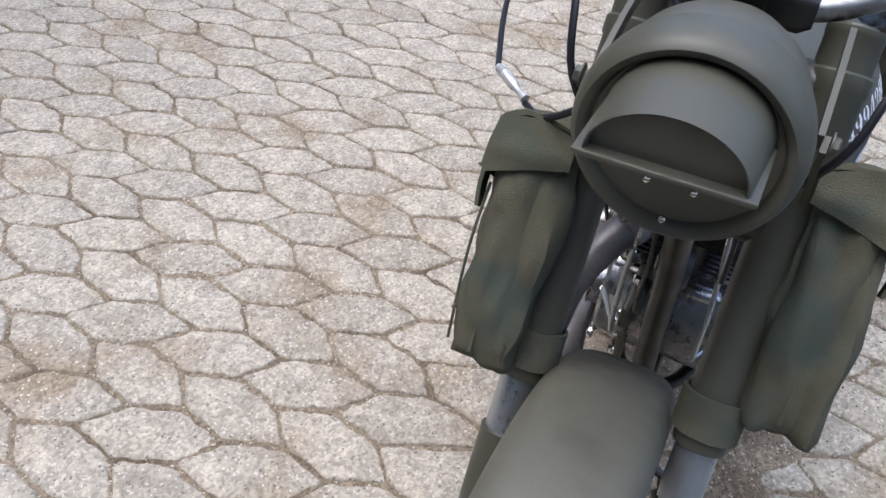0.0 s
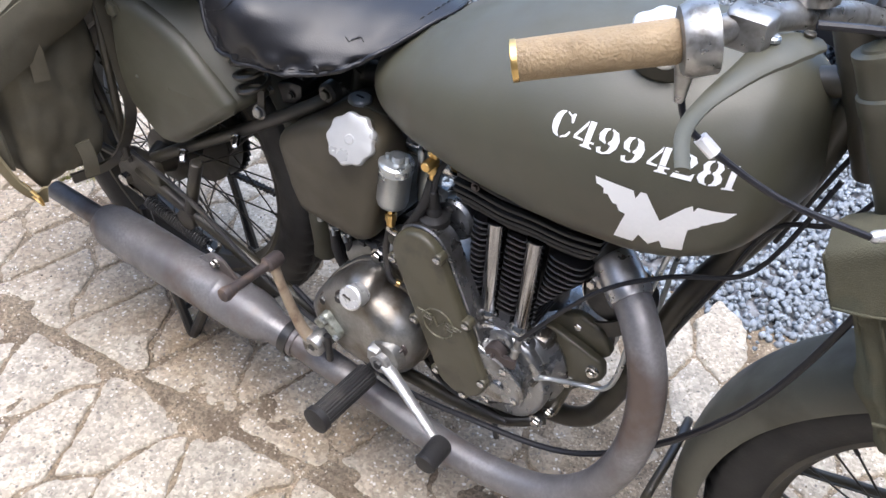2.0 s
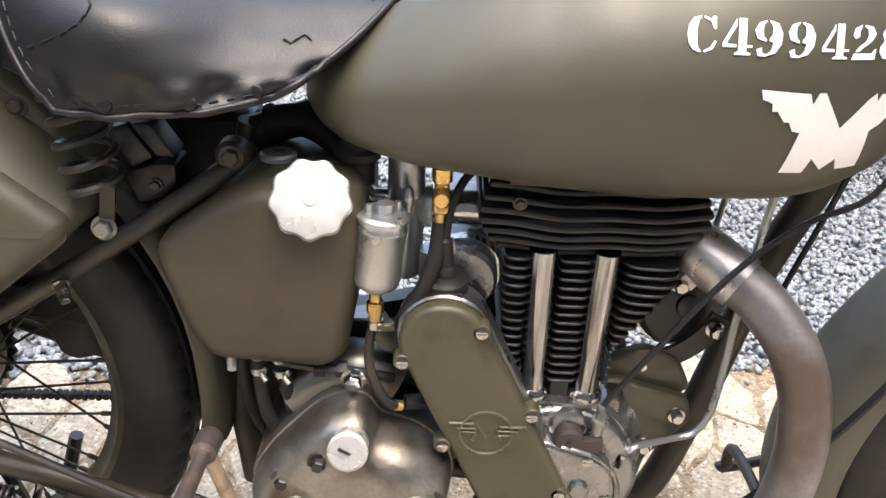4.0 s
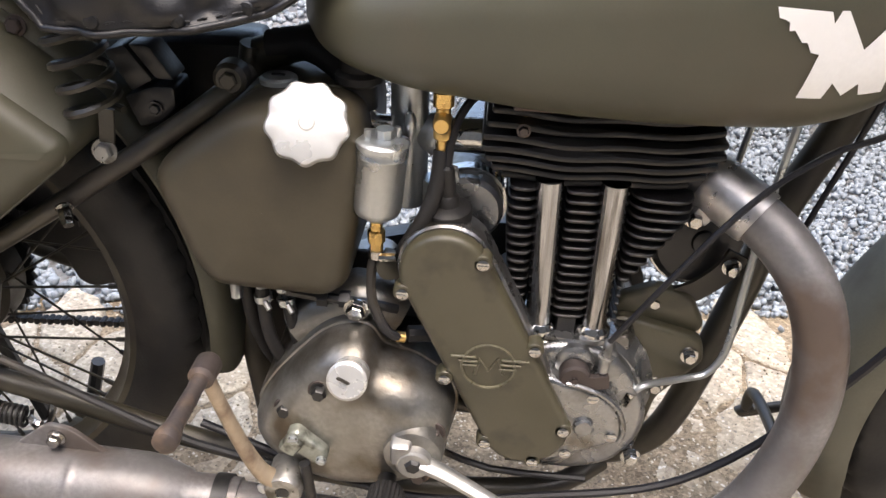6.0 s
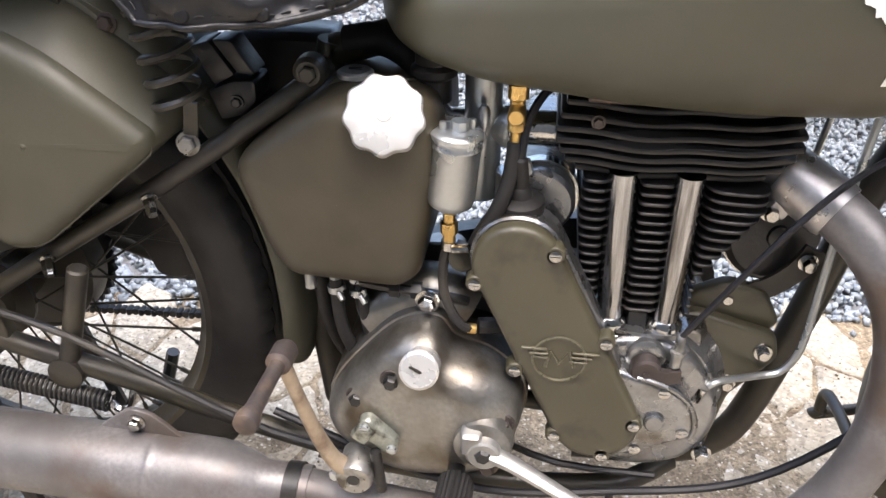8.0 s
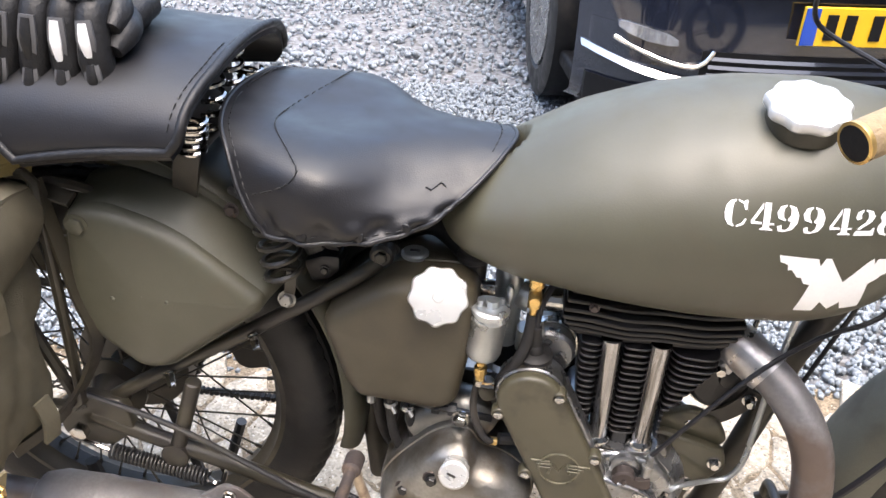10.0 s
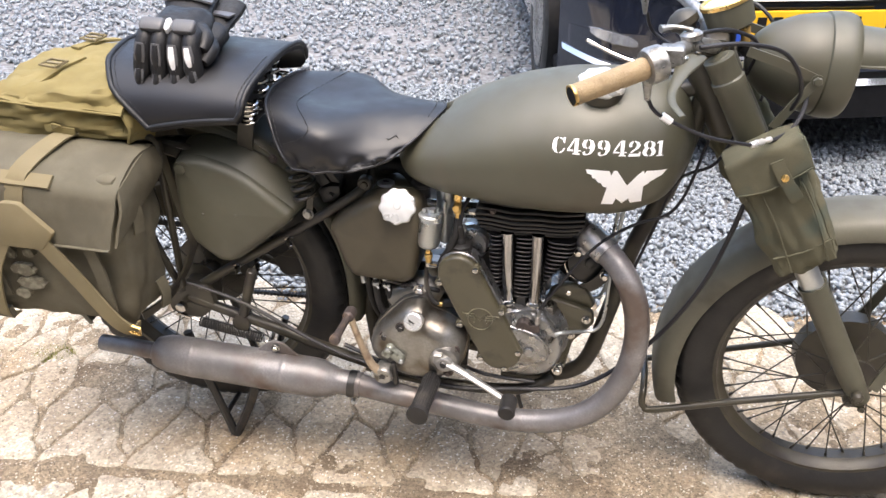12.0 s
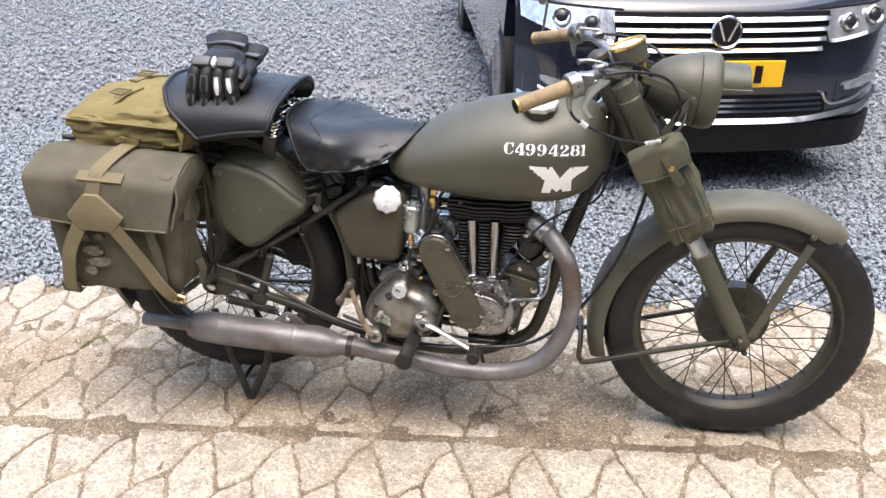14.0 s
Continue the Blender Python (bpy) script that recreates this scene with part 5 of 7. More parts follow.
def fin(x0, x1, y0, y1, z, thick, r, wave=0.0, ripple=0.0):
    out = rounded([(x0 + (x1 - x0) * k / 20, y0) for k in range(20)] + [(x1, y0), (x1, y1), (x0, y1)], r, 5) if ripple else rounded([(x0, y0), (x1, y0), (x1, y1), (x0, y1)], r, 5)
    rings = []
    for dz, ins in ((0, 0.0006), (thick * 0.3, 0), (thick * 0.7, 0), (thick, 0.0008)):
        rings.append([(p[0], p[1], z + dz + wave * (p[0] - CX) + ripple * math.sin(p[0] * 72 + 2.39) + 5 * ripple * ((p[0] - CX) / 0.1) ** 2) for p in shrunk(out, ins)])
    return loft(rings)


barrel = part("barrel", turned([(0.41, 0.05), (0.60, 0.05)], (CX, 0, 0), (0, 0, 1), 32), FIN, engine, "black cast iron finned barrel")
for i in range(15):
    z = 0.45 + i * 0.0092
    grow = min(1, 0.55 + i * 0.048)
    part("fin", fin(CX - 0.052 - 0.016 * grow, CX - 0.045 + 0.002, -0.083 - 0.006 * grow, 0.078, z, 0.003, 0.015, -0.03), FIN, barrel)
    part("fin", fin(CX + 0.038, max(0.708, min(0.76, 0.717 + 0.75 * (z - 0.5))), -0.08 - 0.01 * grow, 0.078, z, 0.003, 0.022, -0.03), FIN, barrel)
    part("fin", fin(CX - 0.0175, CX + 0.0125, -0.087, 0.03, z, 0.003, 0.008, 0.0), FIN, barrel)
head = part("cylinder_head", block((CX, 0, 0.625), (0.12, 0.13, 0.075), 0.015), FIN, engine)
for i in range(7):
    z = 0.584 + i * 0.0104
    grow = (0.8, 0.9, 0.96, 1.0, 1.0, 0.97, 0.92)[i]
    part("fin", fin(CX - 0.09 * grow - 0.004, CX + 0.105 * grow + 0.003, -0.098 * grow, 0.1 * grow, z, 0.0048, 0.045, 0.0, 0.0012), FIN, head)
part("rocker_box", block((CX - 0.005, 0, 0.668), (0.15, 0.12, 0.03), 0.012), BLACK, head)
part("rocker_plate", block((CX - 0.02, -0.075, 0.656), (0.1, 0.03, 0.006), 0.002), RUST, head)
bolt(head, (CX - 0.06, -0.099, 0.641), (0, -1, 0), 0.0045, 0.005, RUST)
part("rocker_bolt", turned([(0, 0.008), (0.012, 0.008), (0.014, 0.011), (0.02, 0.011)], (CX - 0.058, -0.07, 0.64), (0, 0, 1), 8), BRASS, head)
for x, tip in ((0.636, 0.632), (0.688, 0.689)):
    part("pushrod_tube", tube([(x, -0.078, 0.43), (tip, -0.083, 0.592)], 0.0125, 28), POLISHED, engine, "bright steel pushrod tube")
    part("tube_collar", turned([(0, 0.0168), (0.003, 0.0172), (0.007, 0.0165), (0.011, 0.013)], (x, -0.078, 0.4305), (0, 0, 1), 24), STEEL, engine)
# dynamo and magneto behind the cover
part("dynamo", turned([(-0.105, 0.028), (-0.1, 0.032), (0.1, 0.032)], (0.562, 0.03, 0.55), (0, 1, 0), 32), ALLOY, engine)
part("magneto_cap", turned([(0, 0.021), (0.01, 0.021), (0.012, 0.018), (0.014, 0.0105), (0.022, 0.0095), (0.024, 0.0075), (0.05, 0.006), (0.052, 0.004)], (0.546, -0.09, 0.552), (-0.05, -0.1, 1), 18), RUBBER, engine)
part("barrel_nut", block((0.662, -0.072, 0.433), (0.02, 0.02, 0.03), 0.003), BLACK, engine)
part("magneto_strap", turned([(-0.006, 0.0355), (0.006, 0.0355), (0.006, 0.0325), (-0.006, 0.0325)], (0.562, -0.05, 0.55), (0, 1, 0), 36, True), STEEL, engine)
part("spark_lead", tube([(0.5435, -0.095, 0.6), (0.548, -0.09, 0.635), (0.565, -0.075, 0.66), (0.6, -0.04, 0.665)], 0.004, 8, 5), CABLE, engine)
# carburettor, fuel filter and pipes
carb = part("carburettor", turned([(-0.045, 0.012), (-0.042, 0.0155), (-0.02, 0.017), (0.08, 0.017), (0.082, 0.0175), (0.094, 0.0175)], (0.506, -0.046, 0.585), (0, 0, 1), 32), ZINC, bike, "zinc carburettor body")
part("intake", turned([(0, 0.016), (0.05, 0.016), (0.052, 0.021), (0.062, 0.021)], (0.528, -0.046, 0.612), (1, 0, 0), 22), STEEL, carb)
part("throat", turned([(0, 0.0145), (0.01, 0.016), (0.016, 0.02), (0.02, 0.02)], (0.51, -0.046, 0.612), (1, 0, 0), 22), ZINC, carb)
part("air_elbow", turned([(0, 0.016), (0.02, 0.016), (0.024, 0.021), (0.03, 0.021), (0.034, 0.017), (0.05, 0.017)], (0.462, -0.05, 0.635), (0, 0, 1), 20), RUBBER, carb)
part("air_pipe", tube([(0.462, -0.05, 0.63), (0.475, -0.045, 0.615), (0.51, -0.035, 0.612)], 0.012, 12, 4), STEEL, carb)
part("float_bowl", turned([(0, 0.015), (0.03, 0.015), (0.034, 0.008)], (0.535, -0.06, 0.575), (0, 0, -1), 16), ZINC, carb)
part("idle_screw", turned([(-0.006, 0.002), (-0.001, 0.002), (0, 0.0035), (0.004, 0.0035), (0.005, 0.0055), (0.017, 0.0055), (0.023, 0.003)], (0.509, -0.072, 0.618), (0, -0.1, 1), 14), ZINC, carb)
part("banjo", turned([(0, 0.009), (0.012, 0.009)], (0.545, -0.075, 0.588), (0, -1, 0), 6), ZINC, carb)
fa, fb = Vector((0.489, -0.1, 0.628)), Vector((0.483, -0.1, 0.55))
filt = part("fuel_filter", turned([(0, 0.017), (0.001, 0.0215), (0.003, 0.0235), (0.007, 0.0235), (0.008, 0.0222), (0.012, 0.0222), (0.013, 0.0228), (0.015, 0.0228), (0.016, 0.022), (0.064, 0.0215), (0.07, 0.0195), (0.074, 0.014), (0.078, 0.009)], fa, fb - fa, 28), ZINC, bike, "small zinc canister fuel filter")
part("filter_top", turned([(0, 0.008), (0.008, 0.008)], fa + Vector((0.002, 0, 0)), (0, 0, 1), 8), ZINC, filt)
for dx, dy in ((-0.012, -0.004), (0.012, 0.005)):
    part("filter_stud", turned([(0, 0.003), (0.009, 0.003)], fa + Vector((dx, dy, -0.001)), (0, 0, 1), 8), ZINC, filt)
part("filter_union", turned([(0, 0.0055), (0.01, 0.0055), (0.011, 0.008), (0.022, 0.008), (0.023, 0.006), (0.03, 0.006)], fb, (0, 0, -1), 8), BRASS, filt, "brass hose union")
part("hose_clip", turned([(0, 0.0075), (0.008, 0.0075)], fb + Vector((0, 0, -0.03)), (0, 0, -1), 14), STEEL, filt)
part("clip_screw", turned([(0, 0.004), (0.016, 0.004)], fb + Vector((0.004, -0.006, -0.035)), (1, -0.2, 0.2), 8), STEEL, filt)
part("fuel_hose", tube([fb + Vector((0, 0, -0.03)), (0.478, -0.1, 0.495), (0.48, -0.105, 0.465), (0.495, -0.115, 0.44), (0.508, -0.112, 0.433)], 0.0048, 8, 5), RUBBER, filt)
part("hose_tip", turned([(0, 0.0052), (0.008, 0.0052)], (0.503, -0.113, 0.434), (1, 0.2, -0.2), 10), BRASS, filt)
part("tap_hose", tube([(0.538, -0.09, 0.615), (0.535, -0.098, 0.585), (0.525, -0.105, 0.555), (0.508, -0.1, 0.52), (0.505, -0.09, 0.48)], 0.0072, 10, 5), RUBBER, filt)
part("wire_cover", tube([(0.513, -0.105, 0.432), (0.533, -0.1, 0.43), (0.54, -0.095, 0.425)], 0.008, 8, 3), RUBBER, engine)
part("regulator_knob", turned([(0, 0.012), (0.02, 0.013), (0.022, 0.009)], (0.49, -0.085, 0.5), (0.3, -0.9, 0.2), 16), OLIVE_DARK, engine)
part("valve_lifter", Geo().join(turned([(0, 0.0145), (0.012, 0.0145), (0.014, 0.012)], (0.672, -0.106, 0.403), (0, -1, 0), 22), strip([(0.672, -0.116, 0.401), (0.69, -0.117, 0.4), (0.704, -0.115, 0.4015)], 0.014, 0.007, (0, -1, 0)), turned([(0, 0.003), (0.003, 0.003)], (0.672, -0.12, 0.403), (0, -1, 0), 10)), RUST, engine)
part("lifter_union", turned([(0, 0.0036), (0.004, 0.0036), (0.005, 0.0055), (0.017, 0.0055), (0.018, 0.0075), (0.021, 0.0075), (0.022, 0.0052), (0.036, 0.0046), (0.038, 0.003)], (0.698, -0.112, 0.405), (0.06, 0.1, 1), 10), PEWTER, engine)
for x, z, y in ((0.691, 0.384, -0.122), (0.714, 0.338, -0.122), (0.672, 0.312, -0.122)):
    bolt(engine, (x, y, z), (0, -1, 0), 0.0058, 0.0028, STEEL, True)
bolt(engine, (0.743, -0.095, 0.29), (0, -1, 0), 0.0075, 0.009)
part("pipe_union", turned([(0, 0.007), (0.016, 0.007)], (0.726, -0.096, 0.36), (0.35, 0, 1), 6), STEEL, engine)
part("horn", turned([(0, 0.03), (0.02, 0.048), (0.03, 0.049), (0.036, 0.044), (0.039, 0.03), (0.04, 0.012), (0.043, 0.011), (0.044, 0.008)], (0.782, 0.015, 0.503), (0.2, -1, 0.1), 32), BLACK, bike)
part("horn_rim", turned([(-0.003, 0.05), (0.003, 0.05), (0.003, 0.047), (-0.003, 0.047)], (0.782 + 0.004, 0.015 - 0.0245, 0.503 + 0.002), (0.2, -1, 0.1), 36, True), STEEL, bike.children[-1])
part("primary_case", plate(rounded([(0.36, 0.2), (0.36, 0.4), (0.6, 0.46), (0.76, 0.44), (0.78, 0.28), (0.7, 0.23), (0.45, 0.2)], 0.06, 6), 0.122, 0.085, 0.015, 4), BLACK, bike)

# gearbox
gear_out = [Vector((p.x, p.y)) for p in curve([(x, z, 0) for x, z in ((0.364, 0.335), (0.38, 0.367), (0.404, 0.397), (0.43, 0.424), (0.455, 0.436), (0.476, 0.434), (0.491, 0.415), (0.522, 0.405), (0.549, 0.383), (0.561, 0.355), (0.556, 0.318), (0.545, 0.284), (0.512, 0.268), (0.46, 0.26), (0.419, 0.268), (0.393, 0.286), (0.37, 0.307))], 4, True)]
dome = ((1.0, -0.09), (0.998, -0.112), (0.985, -0.122), (0.955, -0.132), (0.91, -0.1395), (0.84, -0.1455), (0.74, -0.15), (0.67, -0.1515), (0.6, -0.1525), (0.5, -0.153), (0.4, -0.1535), (0.28, -0.1538), (0.15, -0.154))


def cast_face(x, y, z):
    """The casting swells round the selector shaft."""
    far = ((x - 0.513) ** 2 + (z - 0.362) ** 2) / (2 * 0.034 ** 2)
    return (x, y - 0.011 * math.exp(-far) * min(1, max(0, (-0.1 - y) / 0.03)), z)


gearbox = part("gearbox", loft([[cast_face(0.462 + (p.x - 0.462) * k, y, 0.345 + (p.y - 0.345) * k) for p in gear_out] for k, y in dome]), GRIMY, bike, "grimy cast alloy gearbox", 60)
part("gearbox_shell", plate(shrunk(gear_out, -0.003), -0.1, 0.06, 0.004, 2), GRIMY, gearbox)
part("gearbox_top", tube([(0.40, -0.06, 0.405), (0.46, -0.06, 0.44), (0.5, -0.06, 0.425)], 0.03, 12, 3), GRIMY, gearbox)
part("filler_cap", turned([(-0.02, 0.017), (0.014, 0.0175), (0.017, 0.0185), (0.021, 0.0185), (0.023, 0.016)], (0.465, -0.147, 0.413), (0.0, -0.93, 0.36), 30), CAPS, gearbox, "slotted alloy filler plug")
part("cap_slot", block((0.465, -0.1695, 0.4215), (0.003, 0.002, 0.023), 0.0006, pose(0, 0, 0, 21, -42, 0)), BLACK, gearbox)
for x, z in ((0.4, 0.362), (0.436, 0.393), (0.543, 0.353), (0.53, 0.297)):
    part("stud_washer", turned([(0, 0.0115), (0.002, 0.011)], (x, -0.149 if x > 0.42 else -0.141, z), (0, -1, 0), 18), RUST, gearbox)
    bolt(gearbox, (x, -0.15 if x > 0.42 else -0.142, z), (0, -1, 0), 0.0072, 0.009, BLACK if x < 0.5 else RUST)
SELECTOR = material("oxidised_green_alloy", (0.33, 0.345, 0.3), 0.42, 0.55, vary=0.35, scale=60, dirt=(0.06, 0.055, 0.045), amount=0.45, dirt_scale=60, bump=0.5)
part("selector_clamp", plate(rounded([(0.405, 0.35), (0.416, 0.355), (0.428, 0.344), (0.444, 0.33), (0.443, 0.318), (0.432, 0.312), (0.42, 0.322), (0.406, 0.333)], 0.005), -0.166, -0.146, 0.004), SELECTOR, gearbox, "oxidised alloy selector clamp")
part("clamp_tab", block((0.41, -0.164, 0.338), (0.018, 0.012, 0.02), 0.003, pose(0, 0, 0, 0, 35, 0)), SELECTOR, gearbox)
for x, z in ((0.412, 0.346), (0.438, 0.322)):
    bolt(gearbox, (x, -0.166, z), (0, -1, 0), 0.005, 0.004, ZINC, True)
part("lever_boss", turned([(0, 0.03), (0.014, 0.027), (0.017, 0.022), (0.018, 0.014)], (0.525, -0.154, 0.338), (0, -1, 0), 30), GRIMY, gearbox)
gl = part("gear_lever", Geo().join(turned([(0, 0.0165), (0.022, 0.0165), (0.024, 0.014)], (0.527, -0.158, 0.338), (0, -1, 0), 24),
                                     block((0.515, -0.17, 0.348), (0.02, 0.022, 0.024), 0.004),
                                     tube([(0.527, -0.172, 0.338), (0.56, -0.182, 0.33), (0.61, -0.2, 0.315), (0.645, -0.212, 0.303), (0.655, -0.216, 0.3), (0.66, -0.22, 0.299)], [0.0115, 0.009, 0.0075, 0.0068, 0.0065, 0.006], 10, 5, flat=0.7)), LEVER, gearbox, "satin alloy gear lever")
part("lever_socket", turned([(0, 0.0085), (0.003, 0.006)], (0.527, -0.182, 0.338), (0, -1, 0), 6), BLACK, gl)
part("lever_rubber", turned([(0, 0.014), (0.004, 0.0165), (0.038, 0.0155), (0.042, 0.0165), (0.045, 0.014)], (0.661, -0.212, 0.3), (0.0, -1, 0.0), 22), RUBBER, gl)
ks = part("kickstarter", Geo().join(                                      tube([(0.402, -0.168, 0.292), (0.384, -0.174, 0.306), (0.369, -0.18, 0.345), (0.356, -0.188, 0.4), (0.348, -0.192, 0.437)], [0.012, 0.0105, 0.009, 0.008, 0.0085], 12, 5, flat=0.8)), material("worn_kick_crank", (0.42, 0.34, 0.25), 0.5, 0.5, dirt=(0.2, 0.14, 0.1), amount=0.3, dirt_scale=30), gearbox, "worn bare steel kickstart crank")
part("kick_pedal", turned([(-0.014, 0.0095), (-0.01, 0.0118), (0.012, 0.0115), (0.015, 0.0075), (0.03, 0.0068), (0.075, 0.0075), (0.084, 0.0095), (0.09, 0.0105), (0.096, 0.0098), (0.098, 0.007)], (0.348, -0.192, 0.443), (0, -1, 0.06), 18), RUST, ks)
part("crank_boss", turned([(0, 0.0185), (0.034, 0.0185), (0.037, 0.0165), (0.0372, 0.007), (0.035, 0.006)], (0.402, -0.145, 0.29), (0, -1, 0), 26), PEWTER, ks, "dark steel boss")
part("crank_centre", turned([(0, 0.0062), (0.003, 0.006)], (0.402, -0.179, 0.29), (0, -1, 0), 14), BLACK, ks)
part("cotter_pin", turned([(0, 0.0055), (0.05, 0.0055), (0.052, 0.004)], (0.422, -0.168, 0.318), (0.1, 0, -1), 12), BLACK, ks)
bolt(ks, (0.382, -0.166, 0.283), (-0.4, -0.9, 0), 0.006, 0.008, CAPS)
part("clutch_arm", tube([(0.53, -0.07, 0.262), (0.6, -0.1, 0.262), (0.7, -0.1, 0.258)], 0.004, 8, 3), BLACK, gearbox)

# footrests and brake pedal
fr = part("footrest_bar", tube([(0.5, -0.24, 0.29), (0.5, -0.15, 0.292), (0.505, -0.1, 0.26), (0.505, 0.1, 0.26), (0.5, 0.15, 0.292), (0.5, 0.24, 0.29)], 0.009, 10, 4), BLACK, bike)


def ribbed(length, r, at, axis):
    z = Vector(axis).normalized()
    x = z.orthogonal().normalized()
    y = z.cross(x)
    n = 48
    rings = []
    for a, s in ((0, 0.8), (0.003, 1.0), (0.088 * length / 0.1, 1.0), (0.09 * length / 0.1, 1.16), (0.099 * length / 0.1, 1.16), (length, 1.0)):
        rings.append([Vector(at) + z * a + r * s * (1 - (0.06 if (j % 2 and s <= 1.0) else 0)) * (math.cos(2 * math.pi * j / n) * x + math.sin(2 * math.pi * j / n) * y) for j in range(n)])
    return loft(rings)


part("footrest_rubber", ribbed(0.115, 0.018, (0.502, -0.17, 0.292), (-0.05, -1, 0)), RUBBER, fr, "ribbed black footrest rubber")
part("footrest_rubber", ribbed(0.115, 0.018, (0.502, 0.17, 0.292), (-0.05, 1, 0)), RUBBER, fr)
part("brake_pedal", Geo().join(tube([(0.5, 0.165, 0.26), (0.56, 0.17, 0.24), (0.62, 0.175, 0.27), (0.64, 0.18, 0.29)], 0.008, 8, 4), block((0.655, 0.2, 0.297), (0.05, 0.06, 0.008), 0.003)), OLIVE_DARK, fr)
part("brake_rod", tube([(0.5, -0.125, 0.25), (0.3, -0.125, 0.29), (0.1, -0.125, 0.39), (-0.03, -0.125, 0.43)], 0.0042, 8, 4), BLACK, fr)
part("pedal_stop", tube([(0.66, -0.05, 0.2), (0.665, -0.055, 0.17), (0.672, -0.058, 0.15)], 0.005, 8, 3), BLACK, fr)

# drive chain
runs = []
for z0, z1 in ((0.455, 0.385), (0.288, 0.305)):
    rows = []
    for i in range(240):
        u = i / 240
        w, h = (0.004, 0.0025) if i % 4 == 0 else ((0.006, 0.0042) if (i // 4) % 2 else (0.0045, 0.0042))
        q = Vector((-0.04 + u * 0.5, 0.063, z0 + (z1 - z0) * u))
        rows.append([q + Vector((0, -w, -h)), q + Vector((0, w, -h)), q + Vector((0, w, h)), q + Vector((0, -w, h))])
    runs.append(loft(rows))
chain = part("drive_chain", runs[0], BLACK, bike)
part("lower_run", runs[1], BLACK, chain)
part("chain_guard", plate(rounded([(-0.13, 0.42), (0.0, 0.397), (0.082, 0.39), (0.098, 0.345), (0.115, 0.338), (0.165, 0.352), (0.42, 0.34), (0.42, 0.455), (0.1, 0.53), (-0.1, 0.53)], 0.02), 0.072, 0.078, 0.002), BLACK, bike)

# exhaust
ex = [(0.715, -0.02, 0.605), (0.755, -0.036, 0.592), (0.79, -0.055, 0.576), (0.838, -0.09, 0.547), (0.872, -0.117, 0.498), (0.886, -0.13, 0.425), (0.878, -0.136, 0.345), (0.846, -0.14, 0.27), (0.79, -0.143, 0.218),
      (0.71, -0.144, 0.193), (0.62, -0.144, 0.19), (0.5, -0.144, 0.207), (0.4, -0.145, 0.222), (0.31, -0.148, 0.238)]
pipe = part("exhaust_pipe", tube(ex, 0.0235, 24, 6), EXHAUST, bike, "bare brownish steel exhaust pipe", 60)
clamp_path = curve(ex, 12)
part("port_clamp", tube(clamp_path[19:32], [0.0262] + [0.0275] * 11 + [0.0262], 28), CLAMP, pipe)
part("clamp_lug", block((0.771, -0.06, 0.556), (0.02, 0.018, 0.012), 0.003, pose(0, 0, 0, 0, 35, 0)), CLAMP, pipe)
bolt(pipe, (0.765, -0.064, 0.553), (0, -1, 0), 0.007, 0.012)
sa, sb = Vector((0.345, -0.147, 0.232)), Vector((-0.222, -0.156, 0.268))
prof = [(0, 0.0265), (0.05, 0.0265), (0.055, 0.03), (0.085, 0.0395), (0.1, 0.0415), (0.156, 0.042), (0.16, 0.042), (0.161, 0.0425), (0.166, 0.0425), (0.167, 0.042), (0.171, 0.042), (0.356, 0.042), (0.36, 0.042), (0.362, 0.0426), (0.366, 0.0426), (0.368, 0.042), (0.372, 0.042),
        (0.425, 0.040), (0.45, 0.032), (0.458, 0.02), (0.46, 0.0185), (0.58, 0.0175), (0.582, 0.0155), (0.5, 0.0145)]
sil = part("silencer", turned(prof, sa, sb - sa, 36), EXHAUST, bike, "long bare steel silencer with rust patches", 50)
part("silencer_clamp", turned([(-0.008, 0.029), (0.008, 0.029), (0.008, 0.026), (-0.008, 0.026)], sa + (sb - sa) * 0.03, sb - sa, 28, True), BLACK, sil)
bolt(sil, (0.33, -0.15, 0.196), (0, -1, 0), 0.006, 0.014, ZINC)
part("silencer_bracket", plate(rounded([(0.115, 0.283), (0.215, 0.275), (0.178, 0.31), (0.155, 0.315)], 0.008), -0.14, -0.135, 0.001, 1), EXHAUST, sil)
bolt(sil, (0.162, -0.14, 0.298), (0, -1, 0), 0.0072, 0.01)


